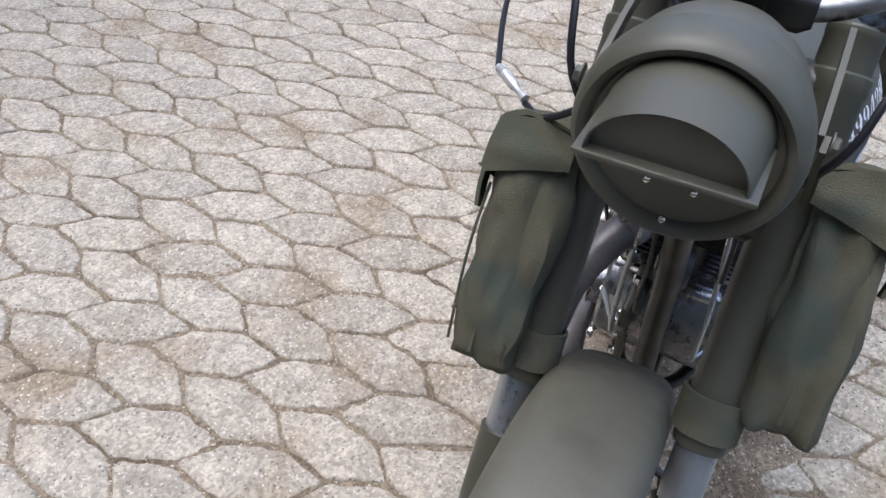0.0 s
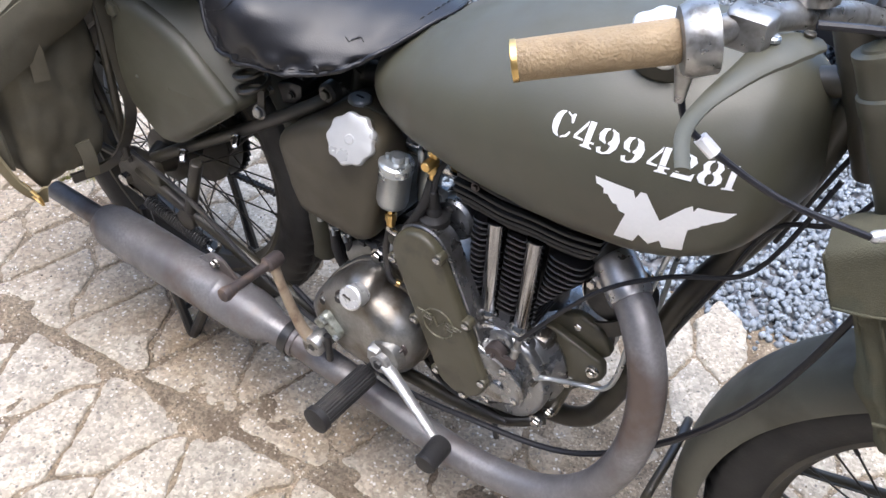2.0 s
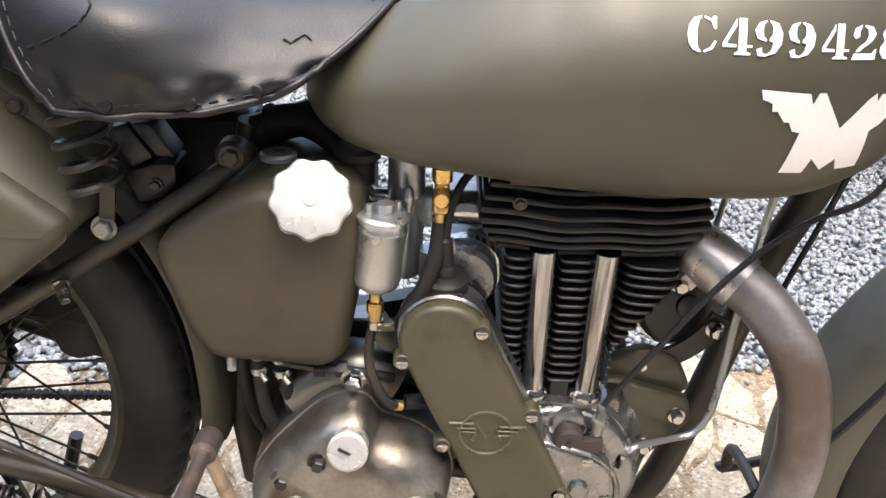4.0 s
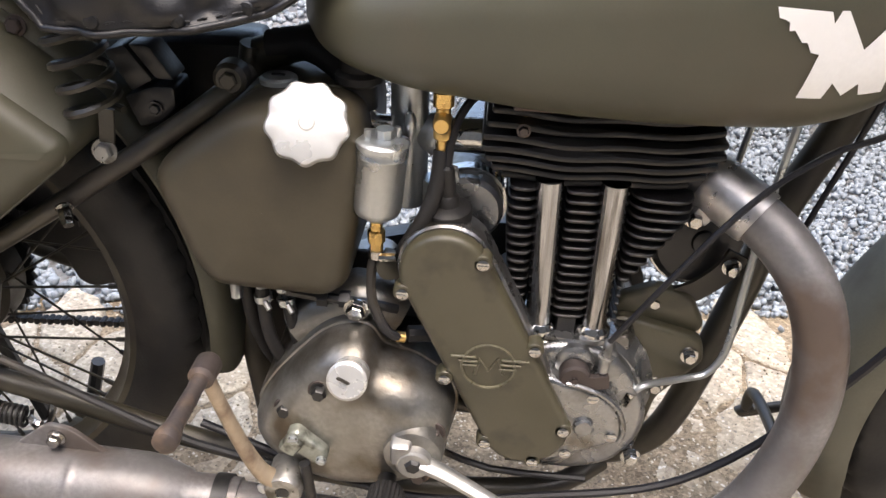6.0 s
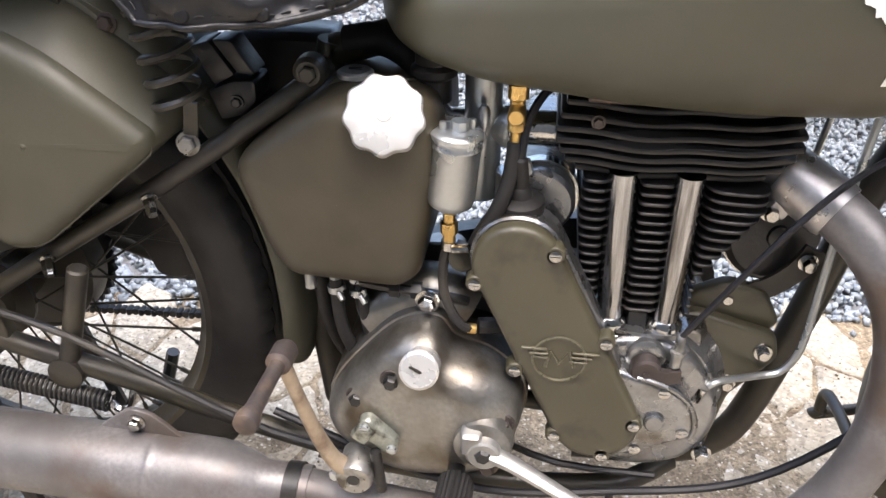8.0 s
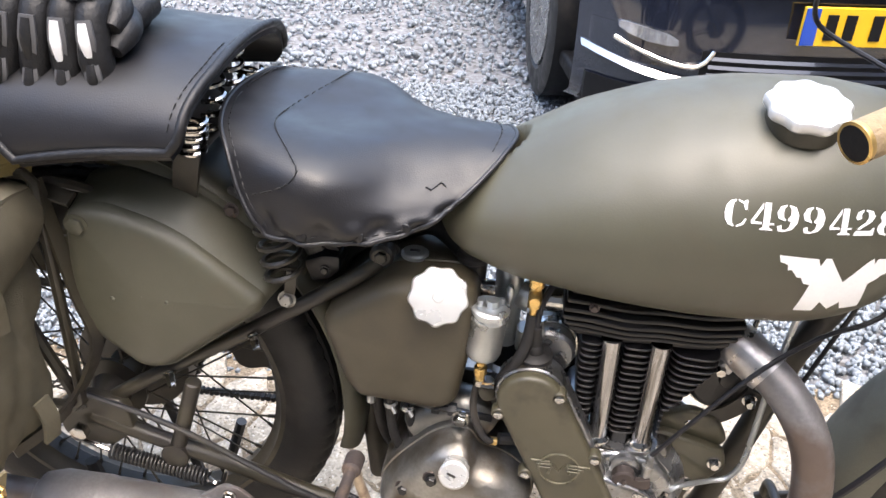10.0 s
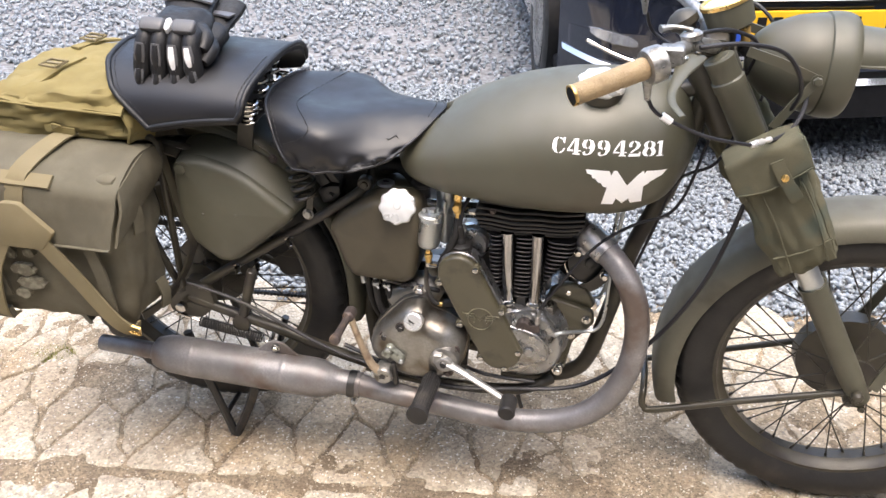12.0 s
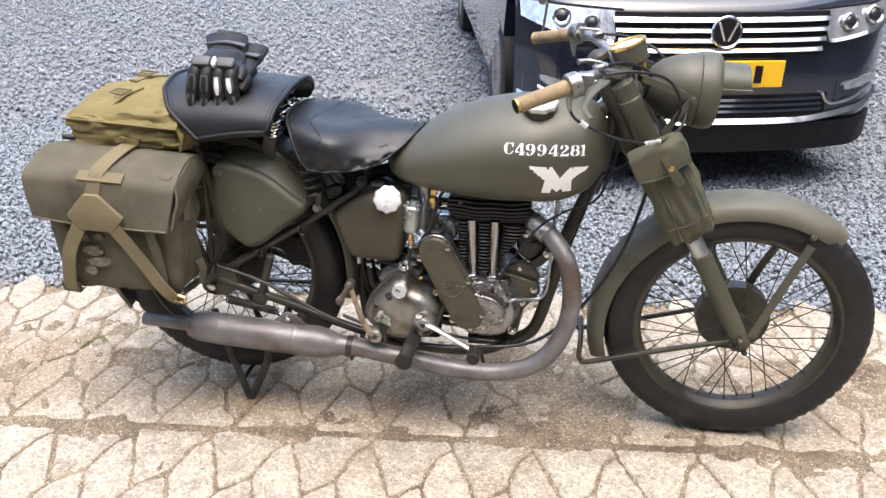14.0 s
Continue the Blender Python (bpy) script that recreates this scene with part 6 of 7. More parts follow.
# ---- luggage ----
def soft_box(size, m, bulge=0.012, wrinkle=0.004, corner=0.03, seed=0, n=9, taper=1.0, fold=(0, 0, 0), deep=0.0):
    """A stuffed cloth body: a rounded box with bulging faces and soft creases."""
    bm = bmesh.new()
    bmesh.ops.create_cube(bm, size=2)
    bmesh.ops.subdivide_edges(bm, edges=bm.edges, cuts=n, use_grid_fill=True)
    half = Vector(size) / 2
    for v in bm.verts:
        c = v.co.copy()
        q = Vector((c.x * half.x, c.y * half.y, c.z * half.z))
        lim = Vector((max(half[i] - corner, 0.001) for i in range(3)))
        core = Vector((max(-lim[i], min(lim[i], q[i])) for i in range(3)))
        d = q - core
        if d.length > 1e-6:
            q = core + d.normalized() * min(corner, min(half))
        for i in range(3):
            others = [j for j in range(3) if j != i]
            q[i] += math.copysign(bulge, c[i]) * abs(c[i]) ** 6 * (1 - c[others[0]] ** 2) * (1 - c[others[1]] ** 2)
        s = Vector((seed * 3.1, seed * 1.7, seed))
        q += wrinkle * Vector((noise.noise(q * 22 + s), noise.noise(q * 22 + s + Vector((9, 0, 0))), noise.noise(q * 22 + s + Vector((0, 9, 0)))))
        q += wrinkle * 0.6 * noise.noise(q * 60 + s) * (d.normalized() if d.length else Vector())
        if deep:
            w = noise.noise(Vector((q.x * fold[0], q.y * fold[1], q.z * fold[2])) + s) + 0.5 * noise.noise(Vector((q.x * fold[0], q.y * fold[1], q.z * fold[2])) * 2.3 + s)
            q += Vector((c.x * abs(c.x) ** 5, c.y * abs(c.y) ** 5, c.z * abs(c.z) ** 5)) * deep * (abs(w) * 2 - 0.6)
        if taper != 1.0:
            k = 1 + (taper - 1) * (0.5 - c.z / 2)
            q.x, q.y = q.x * k, q.y * k
        v.co = q
    g = Geo()
    bm.verts.index_update()
    g.v = [tuple(v.co) for v in bm.verts]
    g.f = [tuple(v.index for v in f.verts) for f in bm.faces]
    bm.free()
    return g.moved(m)


def cloth_sheet(rows, thick=0.004, k=3, wrinkle=0.0015, pitch=45):
    """A flap of cloth laid through rows of points."""
    fine = [curve(r, k) for r in rows]
    cols = list(zip(*fine))
    cols = [curve(c, k) for c in cols]
    grid = list(zip(*cols))
    m, n = len(grid), len(grid[0])
    normal = (Vector(rows[0][-1]) - Vector(rows[0][0])).cross(Vector(rows[-1][0]) - Vector(rows[0][0])).normalized()
    top, low = [], []
    for r in grid:
        for p in r:
            p = Vector(p) + normal * wrinkle * noise.noise(Vector(p) * pitch)
            top.append(tuple(p + normal * thick / 2))
            low.append(tuple(p - normal * thick / 2))
    g = Geo()
    g.v = top + low
    o = len(top)
    for i in range(m - 1):
        for j in range(n - 1):
            a, b, c, d = i * n + j, i * n + j + 1, (i + 1) * n + j + 1, (i + 1) * n + j
            g.f += [(a, b, c, d), (d + o, c + o, b + o, a + o)]
    rim = [j for j in range(n)] + [i * n + n - 1 for i in range(1, m)] + [(m - 1) * n + j for j in range(n - 2, -1, -1)] + [i * n for i in range(m - 2, 0, -1)]
    for a, b in zip(rim, rim[1:] + rim[:1]):
        g.f.append((b, a, a + o, b + o))
    return g


def buckle(at, u, v, w, h, r, mat, parent):
    u, v, at = Vector(u).normalized() * w / 2, Vector(v).normalized() * h / 2, Vector(at)
    part("buckle", tube([at - u - v, at + u - v, at + u + v, at - u + v], r, 6, closed=True), mat, parent)


# pannier
pannier = thing("pannier_bag", "large faded olive canvas pannier bag with tan webbing straps", "bag")
part("body", soft_box((0.335, 0.14, 0.306), pose(-0.228, -0.21, 0.561, 0, 0, 1), 0.012, 0.005, 0.02, 1, 20, 0.91, (9, 16, 9), 0.007), CANVAS, pannier)
part("lid", cloth_sheet([[(-0.41, -0.13, 0.733), (-0.3, -0.128, 0.738), (-0.16, -0.128, 0.733), (-0.05, -0.13, 0.723)],
                          [(-0.412, -0.2, 0.743), (-0.3, -0.2, 0.748), (-0.16, -0.2, 0.743), (-0.045, -0.2, 0.73)],
                          [(-0.415, -0.282, 0.713), (-0.3, -0.287, 0.715), (-0.16, -0.287, 0.71), (-0.045, -0.28, 0.7)],
                          [(-0.41, -0.3, 0.67), (-0.3, -0.303, 0.67), (-0.16, -0.303, 0.665), (-0.05, -0.3, 0.66)],
                          [(-0.402, -0.304, 0.605), (-0.3, -0.306, 0.595), (-0.16, -0.309, 0.592), (-0.065, -0.312, 0.592)]], 0.005, 7, 0.007, 14), CANVAS, pannier)
part("lid_side", cloth_sheet([[(-0.052, -0.13, 0.722), (-0.046, -0.2, 0.73), (-0.045, -0.28, 0.703)], [(-0.044, -0.135, 0.69), (-0.039, -0.2, 0.695), (-0.04, -0.293, 0.672)], [(-0.047, -0.15, 0.665), (-0.043, -0.2, 0.66), (-0.046, -0.302, 0.64)], [(-0.05, -0.2, 0.645), (-0.049, -0.23, 0.635), (-0.055, -0.31, 0.6)]], 0.005, 5, 0.004, 20), CANVAS, pannier)
part("lid_hem", tube([(-0.402, -0.308, 0.61), (-0.3, -0.31, 0.6), (-0.16, -0.313, 0.597), (-0.065, -0.316, 0.597)], 0.0045, 6, 4, flat=0.5), CANVAS, pannier)
part("top_strap", strip([(-0.185, -0.12, 0.748), (-0.2, -0.2, 0.755), (-0.228, -0.285, 0.724), (-0.24, -0.304, 0.673)], 0.036, 0.004, [(0, 0, 1), (0, -1, 0.3)], 4), WEBBING, pannier)
part("strap_keeper", strip([(-0.275, -0.29, 0.715), (-0.165, -0.291, 0.712)], 0.026, 0.005, (0, -0.6, 0.8)), WEBBING, pannier)
tab = rounded([(-0.255, 0.68), (-0.22, 0.68), (-0.165, 0.625), (-0.195, 0.588), (-0.275, 0.59), (-0.305, 0.625)], 0.006, 2)
part("leather_tab", plate(tab, -0.322, -0.312, 0.003, 2), WEBBING, pannier, "tan webbing tab")
part("long_strap", strip([(-0.275, -0.316, 0.605), (-0.32, -0.312, 0.53), (-0.345, -0.3, 0.44), (-0.352, -0.285, 0.405), (-0.352, -0.26, 0.395)], 0.034, 0.004, (0, -1, 0.05), 4), WEBBING, pannier)
part("long_strap", strip([(-0.195, -0.318, 0.602), (-0.15, -0.312, 0.53), (-0.105, -0.3, 0.44), (-0.085, -0.285, 0.405), (-0.075, -0.265, 0.398)], 0.032, 0.004, (0, -1, 0.05), 4), WEBBING, pannier)
part("short_strap", strip([(-0.345, -0.3, 0.62), (-0.335, -0.294, 0.55), (-0.325, -0.292, 0.46)], 0.024, 0.004, (0, -1, 0), 3), CANVAS, pannier)
part("short_strap", strip([(-0.125, -0.302, 0.62), (-0.11, -0.296, 0.54), (-0.105, -0.294, 0.45)], 0.024, 0.004, (0, -1, 0), 3), CANVAS, pannier)
buckle((-0.08, -0.285, 0.407), (1, 0, -0.3), (0.3, -0.3, 1), 0.036, 0.022, 0.003, BRASS, pannier)
part("strap_end", strip([(-0.352, -0.29, 0.43), (-0.354, -0.282, 0.402)], 0.045, 0.01, (0, -1, 0)), CANVAS, pannier)
part("side_loop", strip([(-0.052, -0.245, 0.68), (-0.046, -0.24, 0.64), (-0.05, -0.238, 0.595)], 0.022, 0.005, (1, -0.4, 0), 2), CANVAS, pannier)
part("side_loop", strip([(-0.054, -0.2, 0.47), (-0.048, -0.198, 0.44), (-0.054, -0.196, 0.405)], 0.022, 0.005, (1, -0.3, 0), 2), CANVAS, pannier)
part("back_frame", Geo().join(tube([(-0.4, -0.132, 0.748), (-0.055, -0.132, 0.738), (-0.048, -0.13, 0.728), (-0.05, -0.13, 0.41), (-0.06, -0.13, 0.4), (-0.4, -0.132, 0.4)], 0.007, 8)), OLIVE_DARK, pannier)
PAINT = material("worn_white_stencil", (0.2, 0.19, 0.14), 0.9, vary=0.3, dirt=(0.112, 0.1, 0.07), amount=0.8, dirt_scale=90)
for k, (x, z, w, h) in enumerate(((-0.288, 0.56, 0.022, 0.024), (-0.25, 0.562, 0.022, 0.02), (-0.272, 0.524, 0.05, 0.026), (-0.262, 0.495, 0.06, 0.026), (-0.285, 0.47, 0.03, 0.022))):
    spot = [(x + w / 2 * math.cos(a) * (1 + 0.35 * noise.noise((k * 7 + 2 * math.cos(a), 2 * math.sin(a), 0))), z + h / 2 * math.sin(a) * (1 + 0.35 * noise.noise((k * 5, 3 * math.cos(a), 3 * math.sin(a))))) for a in (2 * math.pi * j / 18 for j in range(18))]
    part("faded_mark", plate(spot, -0.2965, -0.286, 0.0005, 1), PAINT, pannier, "faded white painted mark")

pannier.location = (0.02, 0, 0.012)
far_pannier = copy_thing(pannier, pose(-0.436, 0, 0.012, 0, 0, 180))
tagged(far_pannier, "faded olive canvas pannier bag on the far side of the carrier", "bag", "pair of pannier bags")

# haversack
hav = thing("haversack", "small khaki canvas haversack strapped on the rear carrier", "bag")
hav.location = (0.012, 0, 0.006)
part("body", soft_box((0.275, 0.27, 0.11), pose(-0.215, -0.035, 0.79, 2, -2, 2), 0.012, 0.008, 0.022, 4, 20, 1.0, (7, 7, 34), 0.011), KHAKI, hav)
part("flap", cloth_sheet([[(-0.33, 0.1, 0.821), (-0.22, 0.105, 0.836), (-0.095, 0.1, 0.828)],
                           [(-0.335, 0.02, 0.844), (-0.22, 0.02, 0.858), (-0.09, 0.02, 0.848)],
                           [(-0.345, -0.08, 0.834), (-0.22, -0.085, 0.844), (-0.08, -0.08, 0.838)],
                           [(-0.35, -0.14, 0.822), (-0.22, -0.15, 0.826), (-0.07, -0.146, 0.823)],
                           [(-0.352, -0.172, 0.816), (-0.22, -0.182, 0.812), (-0.068, -0.177, 0.803)]], 0.006, 8, 0.008, 26), KHAKI, hav)
part("flap_hem", tube([(-0.352, -0.174, 0.817), (-0.22, -0.184, 0.813), (-0.068, -0.179, 0.804)], 0.0035, 6, 6, flat=0.6), KHAKI, hav)
part("side_fold", cloth_sheet([[(-0.075, -0.17, 0.806), (-0.072, -0.1, 0.828), (-0.078, 0.0, 0.831)], [(-0.062, -0.175, 0.78), (-0.06, -0.1, 0.79), (-0.068, 0.0, 0.79)], [(-0.072, -0.17, 0.745), (-0.07, -0.1, 0.742), (-0.075, 0.0, 0.745)]], 0.005, 5, 0.004), KHAKI, hav)
for x, y, z in ((-0.24, -0.097, 0.852), (-0.246, 0.05, 0.859)):
    part("strap", strip([(x + 0.02, y + 0.06, z + (0.007 if y < 0 else -0.008)), (x + 0.005, y + 0.01, z + 0.003), (x - 0.015, y - 0.045, z - (0.012 if y < 0 else -0.003))], 0.024, 0.005, (0, 0, 1), 3), KHAKI, hav)
    buckle((x, y, z + 0.013), (1, -0.25, 0), (0.25, 1, 0.1), 0.04, 0.03, 0.0028, WEBBING, hav)
    part("keeper", strip([(x - 0.016, y + 0.004, z + 0.013), (x + 0.018, y - 0.002, z + 0.013)], 0.008, 0.003, (0, 0, 1)), WEBBING, hav)
part("end_band", strip([(-0.085, -0.1, 0.851), (-0.06, -0.12, 0.83), (-0.052, -0.135, 0.79), (-0.06, -0.14, 0.745)], 0.05, 0.005, (1, -0.5, 0.1), 4), KHAKI, hav)
part("front_loop", strip([(-0.205, -0.178, 0.77), (-0.2, -0.186, 0.775), (-0.195, -0.178, 0.75)], 0.02, 0.004, (0, -1, 0), 2), KHAKI, hav)
part("front_loop", strip([(-0.225, -0.183, 0.772), (-0.165, -0.184, 0.768)], 0.012, 0.004, (0, -1, 0)), KHAKI, hav)
part("front_seam", tube([(-0.345, -0.165, 0.77), (-0.22, -0.175, 0.772), (-0.08, -0.165, 0.768)], 0.004, 6, 5), KHAKI, hav)


# bags on the fork legs
def fork_bag(side):
    bag = thing("fork_bag", "green canvas pouch with a brass stud strapped to the fork leg", "bag", "fork bags")
    # local: x across towards the front, y outwards, z up along the leg
    up = FORK_UP
    across = Vector((up.z, 0, -up.x)).normalized()
    at = (1.088, -0.128, 0.727) if side < 0 else (1.045, 0.138, 0.742)  # the far one hangs a little higher
    m = Matrix.Translation(at) @ Matrix(((across.x, 0, up.x, 0), (0, side, 0, 0), (across.z, 0, up.z, 0), (0, 0, 0, 1)))

    def put(g):
        g = g.moved(m)
        if side < 0:
            g.f = [tuple(reversed(f)) for f in g.f]
        return g

    part("body", put(soft_box((0.11, 0.07, 0.236), pose(0.0, 0.0, -0.012), 0.004, 0.003, 0.012, 7 + side, 18, 0.93, (24, 24, 8), 0.009)), GREENCANVAS, bag)
    flap = cloth_sheet([[(-0.055, -0.036, 0.1), (0.0, -0.036, 0.104), (0.055, -0.036, 0.102)], [(-0.058, 0.0, 0.111), (0.0, 0.0, 0.114), (0.058, 0.0, 0.112)],
                        [(-0.059, 0.033, 0.104), (0.0, 0.035, 0.108), (0.059, 0.033, 0.106)], [(-0.059, 0.041, 0.085), (0.0, 0.043, 0.085), (0.059, 0.041, 0.086)],
                        [(-0.06, 0.042, 0.05), (-0.01, 0.044, 0.042), (0.059, 0.042, 0.053)]], 0.005, 6, 0.005)
    part("flap", put(flap), GREENCANVAS, bag)
    for s in (-1, 1):
        part("flap_side", put(cloth_sheet([[(0.056 * s, -0.036, 0.1), (0.058 * s, 0.0, 0.11), (0.059 * s, 0.038, 0.104)], [(0.059 * s, -0.036, 0.085), (0.061 * s, 0.0, 0.083), (0.06 * s, 0.041, 0.078)], [(0.058 * s, -0.036, 0.073), (0.06 * s, 0.0, 0.064), (0.06 * s, 0.042, 0.05)]], 0.004, 5, 0.004)), GREENCANVAS, bag)
    part("flap_hem", put(tube([(-0.06, 0.045, 0.053), (-0.01, 0.047, 0.045), (0.059, 0.045, 0.056)], 0.0015, 6, 6)), GREENCANVAS, bag)
    part("tab", put(strip([(0.014, 0.047, 0.088), (0.015, 0.049, 0.06), (0.018, 0.05, 0.035), (0.021, 0.046, 0.012)], 0.02, 0.004, (0, 1, 0), 3)), GREENCANVAS, bag)
    part("stud", put(turned([(0, 0.0062), (0.003, 0.0058), (0.005, 0.003)], (0.016, 0.051, 0.058), (0, 1, 0), 16)), BRASS, bag, "brass stud")
    for x, x2 in ((-0.026, -0.03), (0.036, 0.03)):
        part("seam", put(tube([(x, 0.037, 0.04), (x + 0.002, 0.039, -0.03), (x2, 0.036, -0.12)], 0.0015, 6, 6)), GREENCANVAS, bag)
    part("bottom_seam", put(tube([(-0.048, 0.034, -0.085), (0.0, 0.038, -0.088), (0.048, 0.034, -0.083)], 0.002, 6, 5)), GREENCANVAS, bag)
    for x in (-0.0525, 0.0525):
        part("side_seam", put(tube([(x, 0.008, 0.06), (x * 1.01, 0.006, -0.03), (x * 0.955, 0.006, -0.118)], 0.0016, 6, 5)), GREENCANVAS, bag)
    part("leg_strap", turned([(-0.02, 0.0315), (0.02, 0.0315), (0.02, 0.028), (-0.02, 0.028)], on_fork(0.63, 0.09 * side), FORK_UP, 24, True), GREENCANVAS, bag)
    return bag


fork_bag(-1)
fork_bag(1)


# riding gloves on the pillion seat
def glove(name, m, bright):
    top = thing(name, "black leather riding glove with grey and white panels", "glove", "pair of gloves")

    def put(g):
        return g.moved(m)

    part("palm", put(soft_box((0.094, 0.105, 0.046), pose(0, 0.045, 0, 8, 0, 0), 0.008, 0.005, 0.02, 3, 8)), GLOVE, top)
    for i, (x, l, dx) in enumerate(((-0.042, 0.078, -0.008), (-0.014, 0.094, -0.003), (0.015, 0.09, 0.004), (0.043, 0.072, 0.01))):
        pts = [(x, 0.012, 0.002), (x, -0.012, -0.008), (x + dx * 0.6, -0.024, -0.02 - l * 0.4), (x + dx, -0.02, -0.02 - l * 0.8), (x + dx, -0.01, -0.024 - l)]
        finger = part("finger", put(tube(pts, [0.016, 0.0168, 0.0165, 0.0145, 0.008], 12, 4)), GLOVE, top)
        face = GLOVE_WHITE if bright and i > 1 else GLOVE
        for a, b, w, lit in ((0.02, 0.5, 0.0088, face), (0.6, 0.98, 0.008, GLOVE)):
            c0, c1 = (Vector(pts[1]).lerp(Vector(pts[3]), u) + Vector((0, -0.0225, 0)) for u in (a, b))
            part("guard_rim", put(tube([c0 + Vector((0, 0.003, 0.002)), (c0 + c1) / 2 + Vector((0, 0.001, 0)), c1 + Vector((0, 0.004, -0.003))], [w * 0.95, w * 1.2, w * 0.85], 8, 3, flat=0.4, up=(0, 1, 0))), GLOVE_GREY, finger)
            part("guard", put(tube([c0 + Vector((0, -0.001, 0)), (c0 + c1) / 2 + Vector((0, -0.003, 0)), c1 + Vector((0, 0.0005, 0))], [w * 0.5, w * 0.7, w * 0.45], 8, 3, flat=0.45, up=(0, 1, 0))), lit, finger)
    for x, mat, w in ((-0.027, GLOVE_GREY, 0.044), (0.003, GLOVE_WHITE, 0.011), (0.031, GLOVE_GREY, 0.042)):
        part("knuckle_guard", put(block((x, -0.006, 0.018), (w, 0.026, 0.018), 0.006, pose(0, 0, 0, 35, 0, 0))), mat, top)
    part("cuff", put(tube([(0.0, 0.08, 0.004), (-0.005, 0.105, 0.012), (-0.014, 0.14, 0.024), (-0.022, 0.17, 0.034)], [0.042, 0.042, 0.05, 0.052], 20, 4, flat=0.4)), GLOVE, top)
    part("cuff_strap", put(strip([(-0.055, 0.122, 0.03), (-0.01, 0.12, 0.038), (0.036, 0.125, 0.03)], 0.024, 0.004, (0, 0, 1), 3)), GLOVE_GREY, top)
    part("thumb", put(tube([(0.04, 0.04, 0.0), (0.06, 0.015, -0.006), (0.062, -0.012, -0.02)], [0.017, 0.015, 0.009], 12, 4)), GLOVE, top)
    return top


glove("riding_glove", pose(0.018, -0.095, 0.935, 0, 3, 4), True)
glove("riding_glove", pose(0.022, -0.082, 0.906, 0, -4, -12), False)

# ---- parked car ----
car = thing("parked_car", "glossy dark blue saloon car parked on the chippings", "car")
car.matrix_basis = pose(1.455, 1.67, 0, 0, 0, 12)


def mirror_x(g):
    o = Geo()
    o.v = [(-x, y, z) for x, y, z in g.v]
    o.f = [tuple(reversed(f)) for f in g.f]
    return o


def bow(x):
    """How far the car's nose falls back at this distance from its middle."""
    return 0.17 * abs(x / 0.86) ** 2.6 + 1.6 * max(0, abs(x) - 0.66) ** 1.5


def nose_strip(z0, z1, out, x0, x1, lean=0.0, n=28, deep=0.05):
    rings = []
    for i in range(n + 1):
        x = x0 + (x1 - x0) * i / n
        y = bow(x) - out
        rings.append([(x, y + lean, z1), (x, y + lean + deep, z1), (x, y + deep, z0), (x, y, z0)])
    return loft(rings)


def body_section(y, w, zb, zs, zt, crown):
    return [(-w, y, zb), (-w - 0.02, y, (zb + zs) / 2), (-w, y, zs), (-w * 0.85, y, zt - crown * 0.3), (-w * 0.4, y, zt), (w * 0.4, y, zt), (w * 0.85, y, zt - crown * 0.3), (w, y, zs), (w + 0.02, y, (zb + zs) / 2), (w, y, zb)]


def nose_ring(f, z):
    """A level line round the nose."""
    return [(x, bow(x) + f, z) for x in np.linspace(-0.83, 0.83, 37)]


shell = loft([nose_ring(0.1, 0.2), nose_ring(0.02, 0.24), nose_ring(0.0, 0.3), nose_ring(0.0, 0.45), nose_ring(0.01, 0.6), nose_ring(0.04, 0.78), nose_ring(0.09, 0.835), nose_ring(0.3, 0.885), nose_ring(0.62, 0.94), nose_ring(1.0, 0.985)], False, True)
part("nose", shell, CARPAINT, car, "glossy dark bonnet and bumper", 60)
rest = []
for y, w, zs, zt, zb in ((0.7, 0.81, 0.86, 0.94, 0.3), (1.15, 0.83, 0.9, 1.0, 0.25), (1.9, 0.83, 0.95, 1.46, 0.25), (2.6, 0.83, 0.96, 1.48, 0.25), (3.6, 0.83, 0.98, 1.35, 0.25), (4.3, 0.88, 0.95, 1.08, 0.28), (4.7, 0.82, 0.85, 1.0, 0.35)):
    rest.append(body_section(y, w, zb, zs, zt, 0.1))
part("cabin", loft(rest), CARPAINT, car)
GLASS = material("dark_glass", (0.02, 0.022, 0.025), 0.05, bump=0.0, rough_vary=0.02)
part("windscreen", loft([[(-0.7, 1.16, 1.008), (0.7, 1.16, 1.008)], [(-0.55, 1.87, 1.455), (0.55, 1.87, 1.455)]], False, True), GLASS, car)
part("grille", nose_strip(0.622, 0.79, 0.004, -0.45, 0.45, 0.026), PLASTIC, car)
for z, half in ((0.637, 0.425), (0.677, 0.437), (0.717, 0.448), (0.757, 0.46)):
    part("grille_bar", nose_strip(z, z + 0.016, 0.026 - (z - 0.637) * 0.12, -half, half, 0.016, 28, 0.03), CHROME, car, "chrome grille bar")
badge = part("badge", turned([(0, 0.067), (0.014, 0.067), (0.02, 0.062), (0.016, 0.057)], (0, 0.0, 0.715), (0, -1, 0.12), 40), CHROME, car, "round chrome badge")
part("badge_disc", turned([(0.014, 0.056), (0.0175, 0.054)], (0, 0.0, 0.715), (0, -1, 0.12), 40), PLASTIC, badge)
for s in (-1, 1):
    part("badge_bar", block((0.022 * s, -0.0185, 0.717), (0.011, 0.006, 0.088), 0.002, pose(0, 0, 0, 0, 22 * s, 0)), CHROME, badge)
part("lower_grille", nose_strip(0.352, 0.45, 0.004, -0.5, 0.5), PLASTIC, car)
for z in (0.375, 0.4, 0.425):
    part("grille_slat", nose_strip(z, z + 0.01, 0.012, -0.48, 0.48, 0.006, 24, 0.02), CARPAINT, car)
trim = []
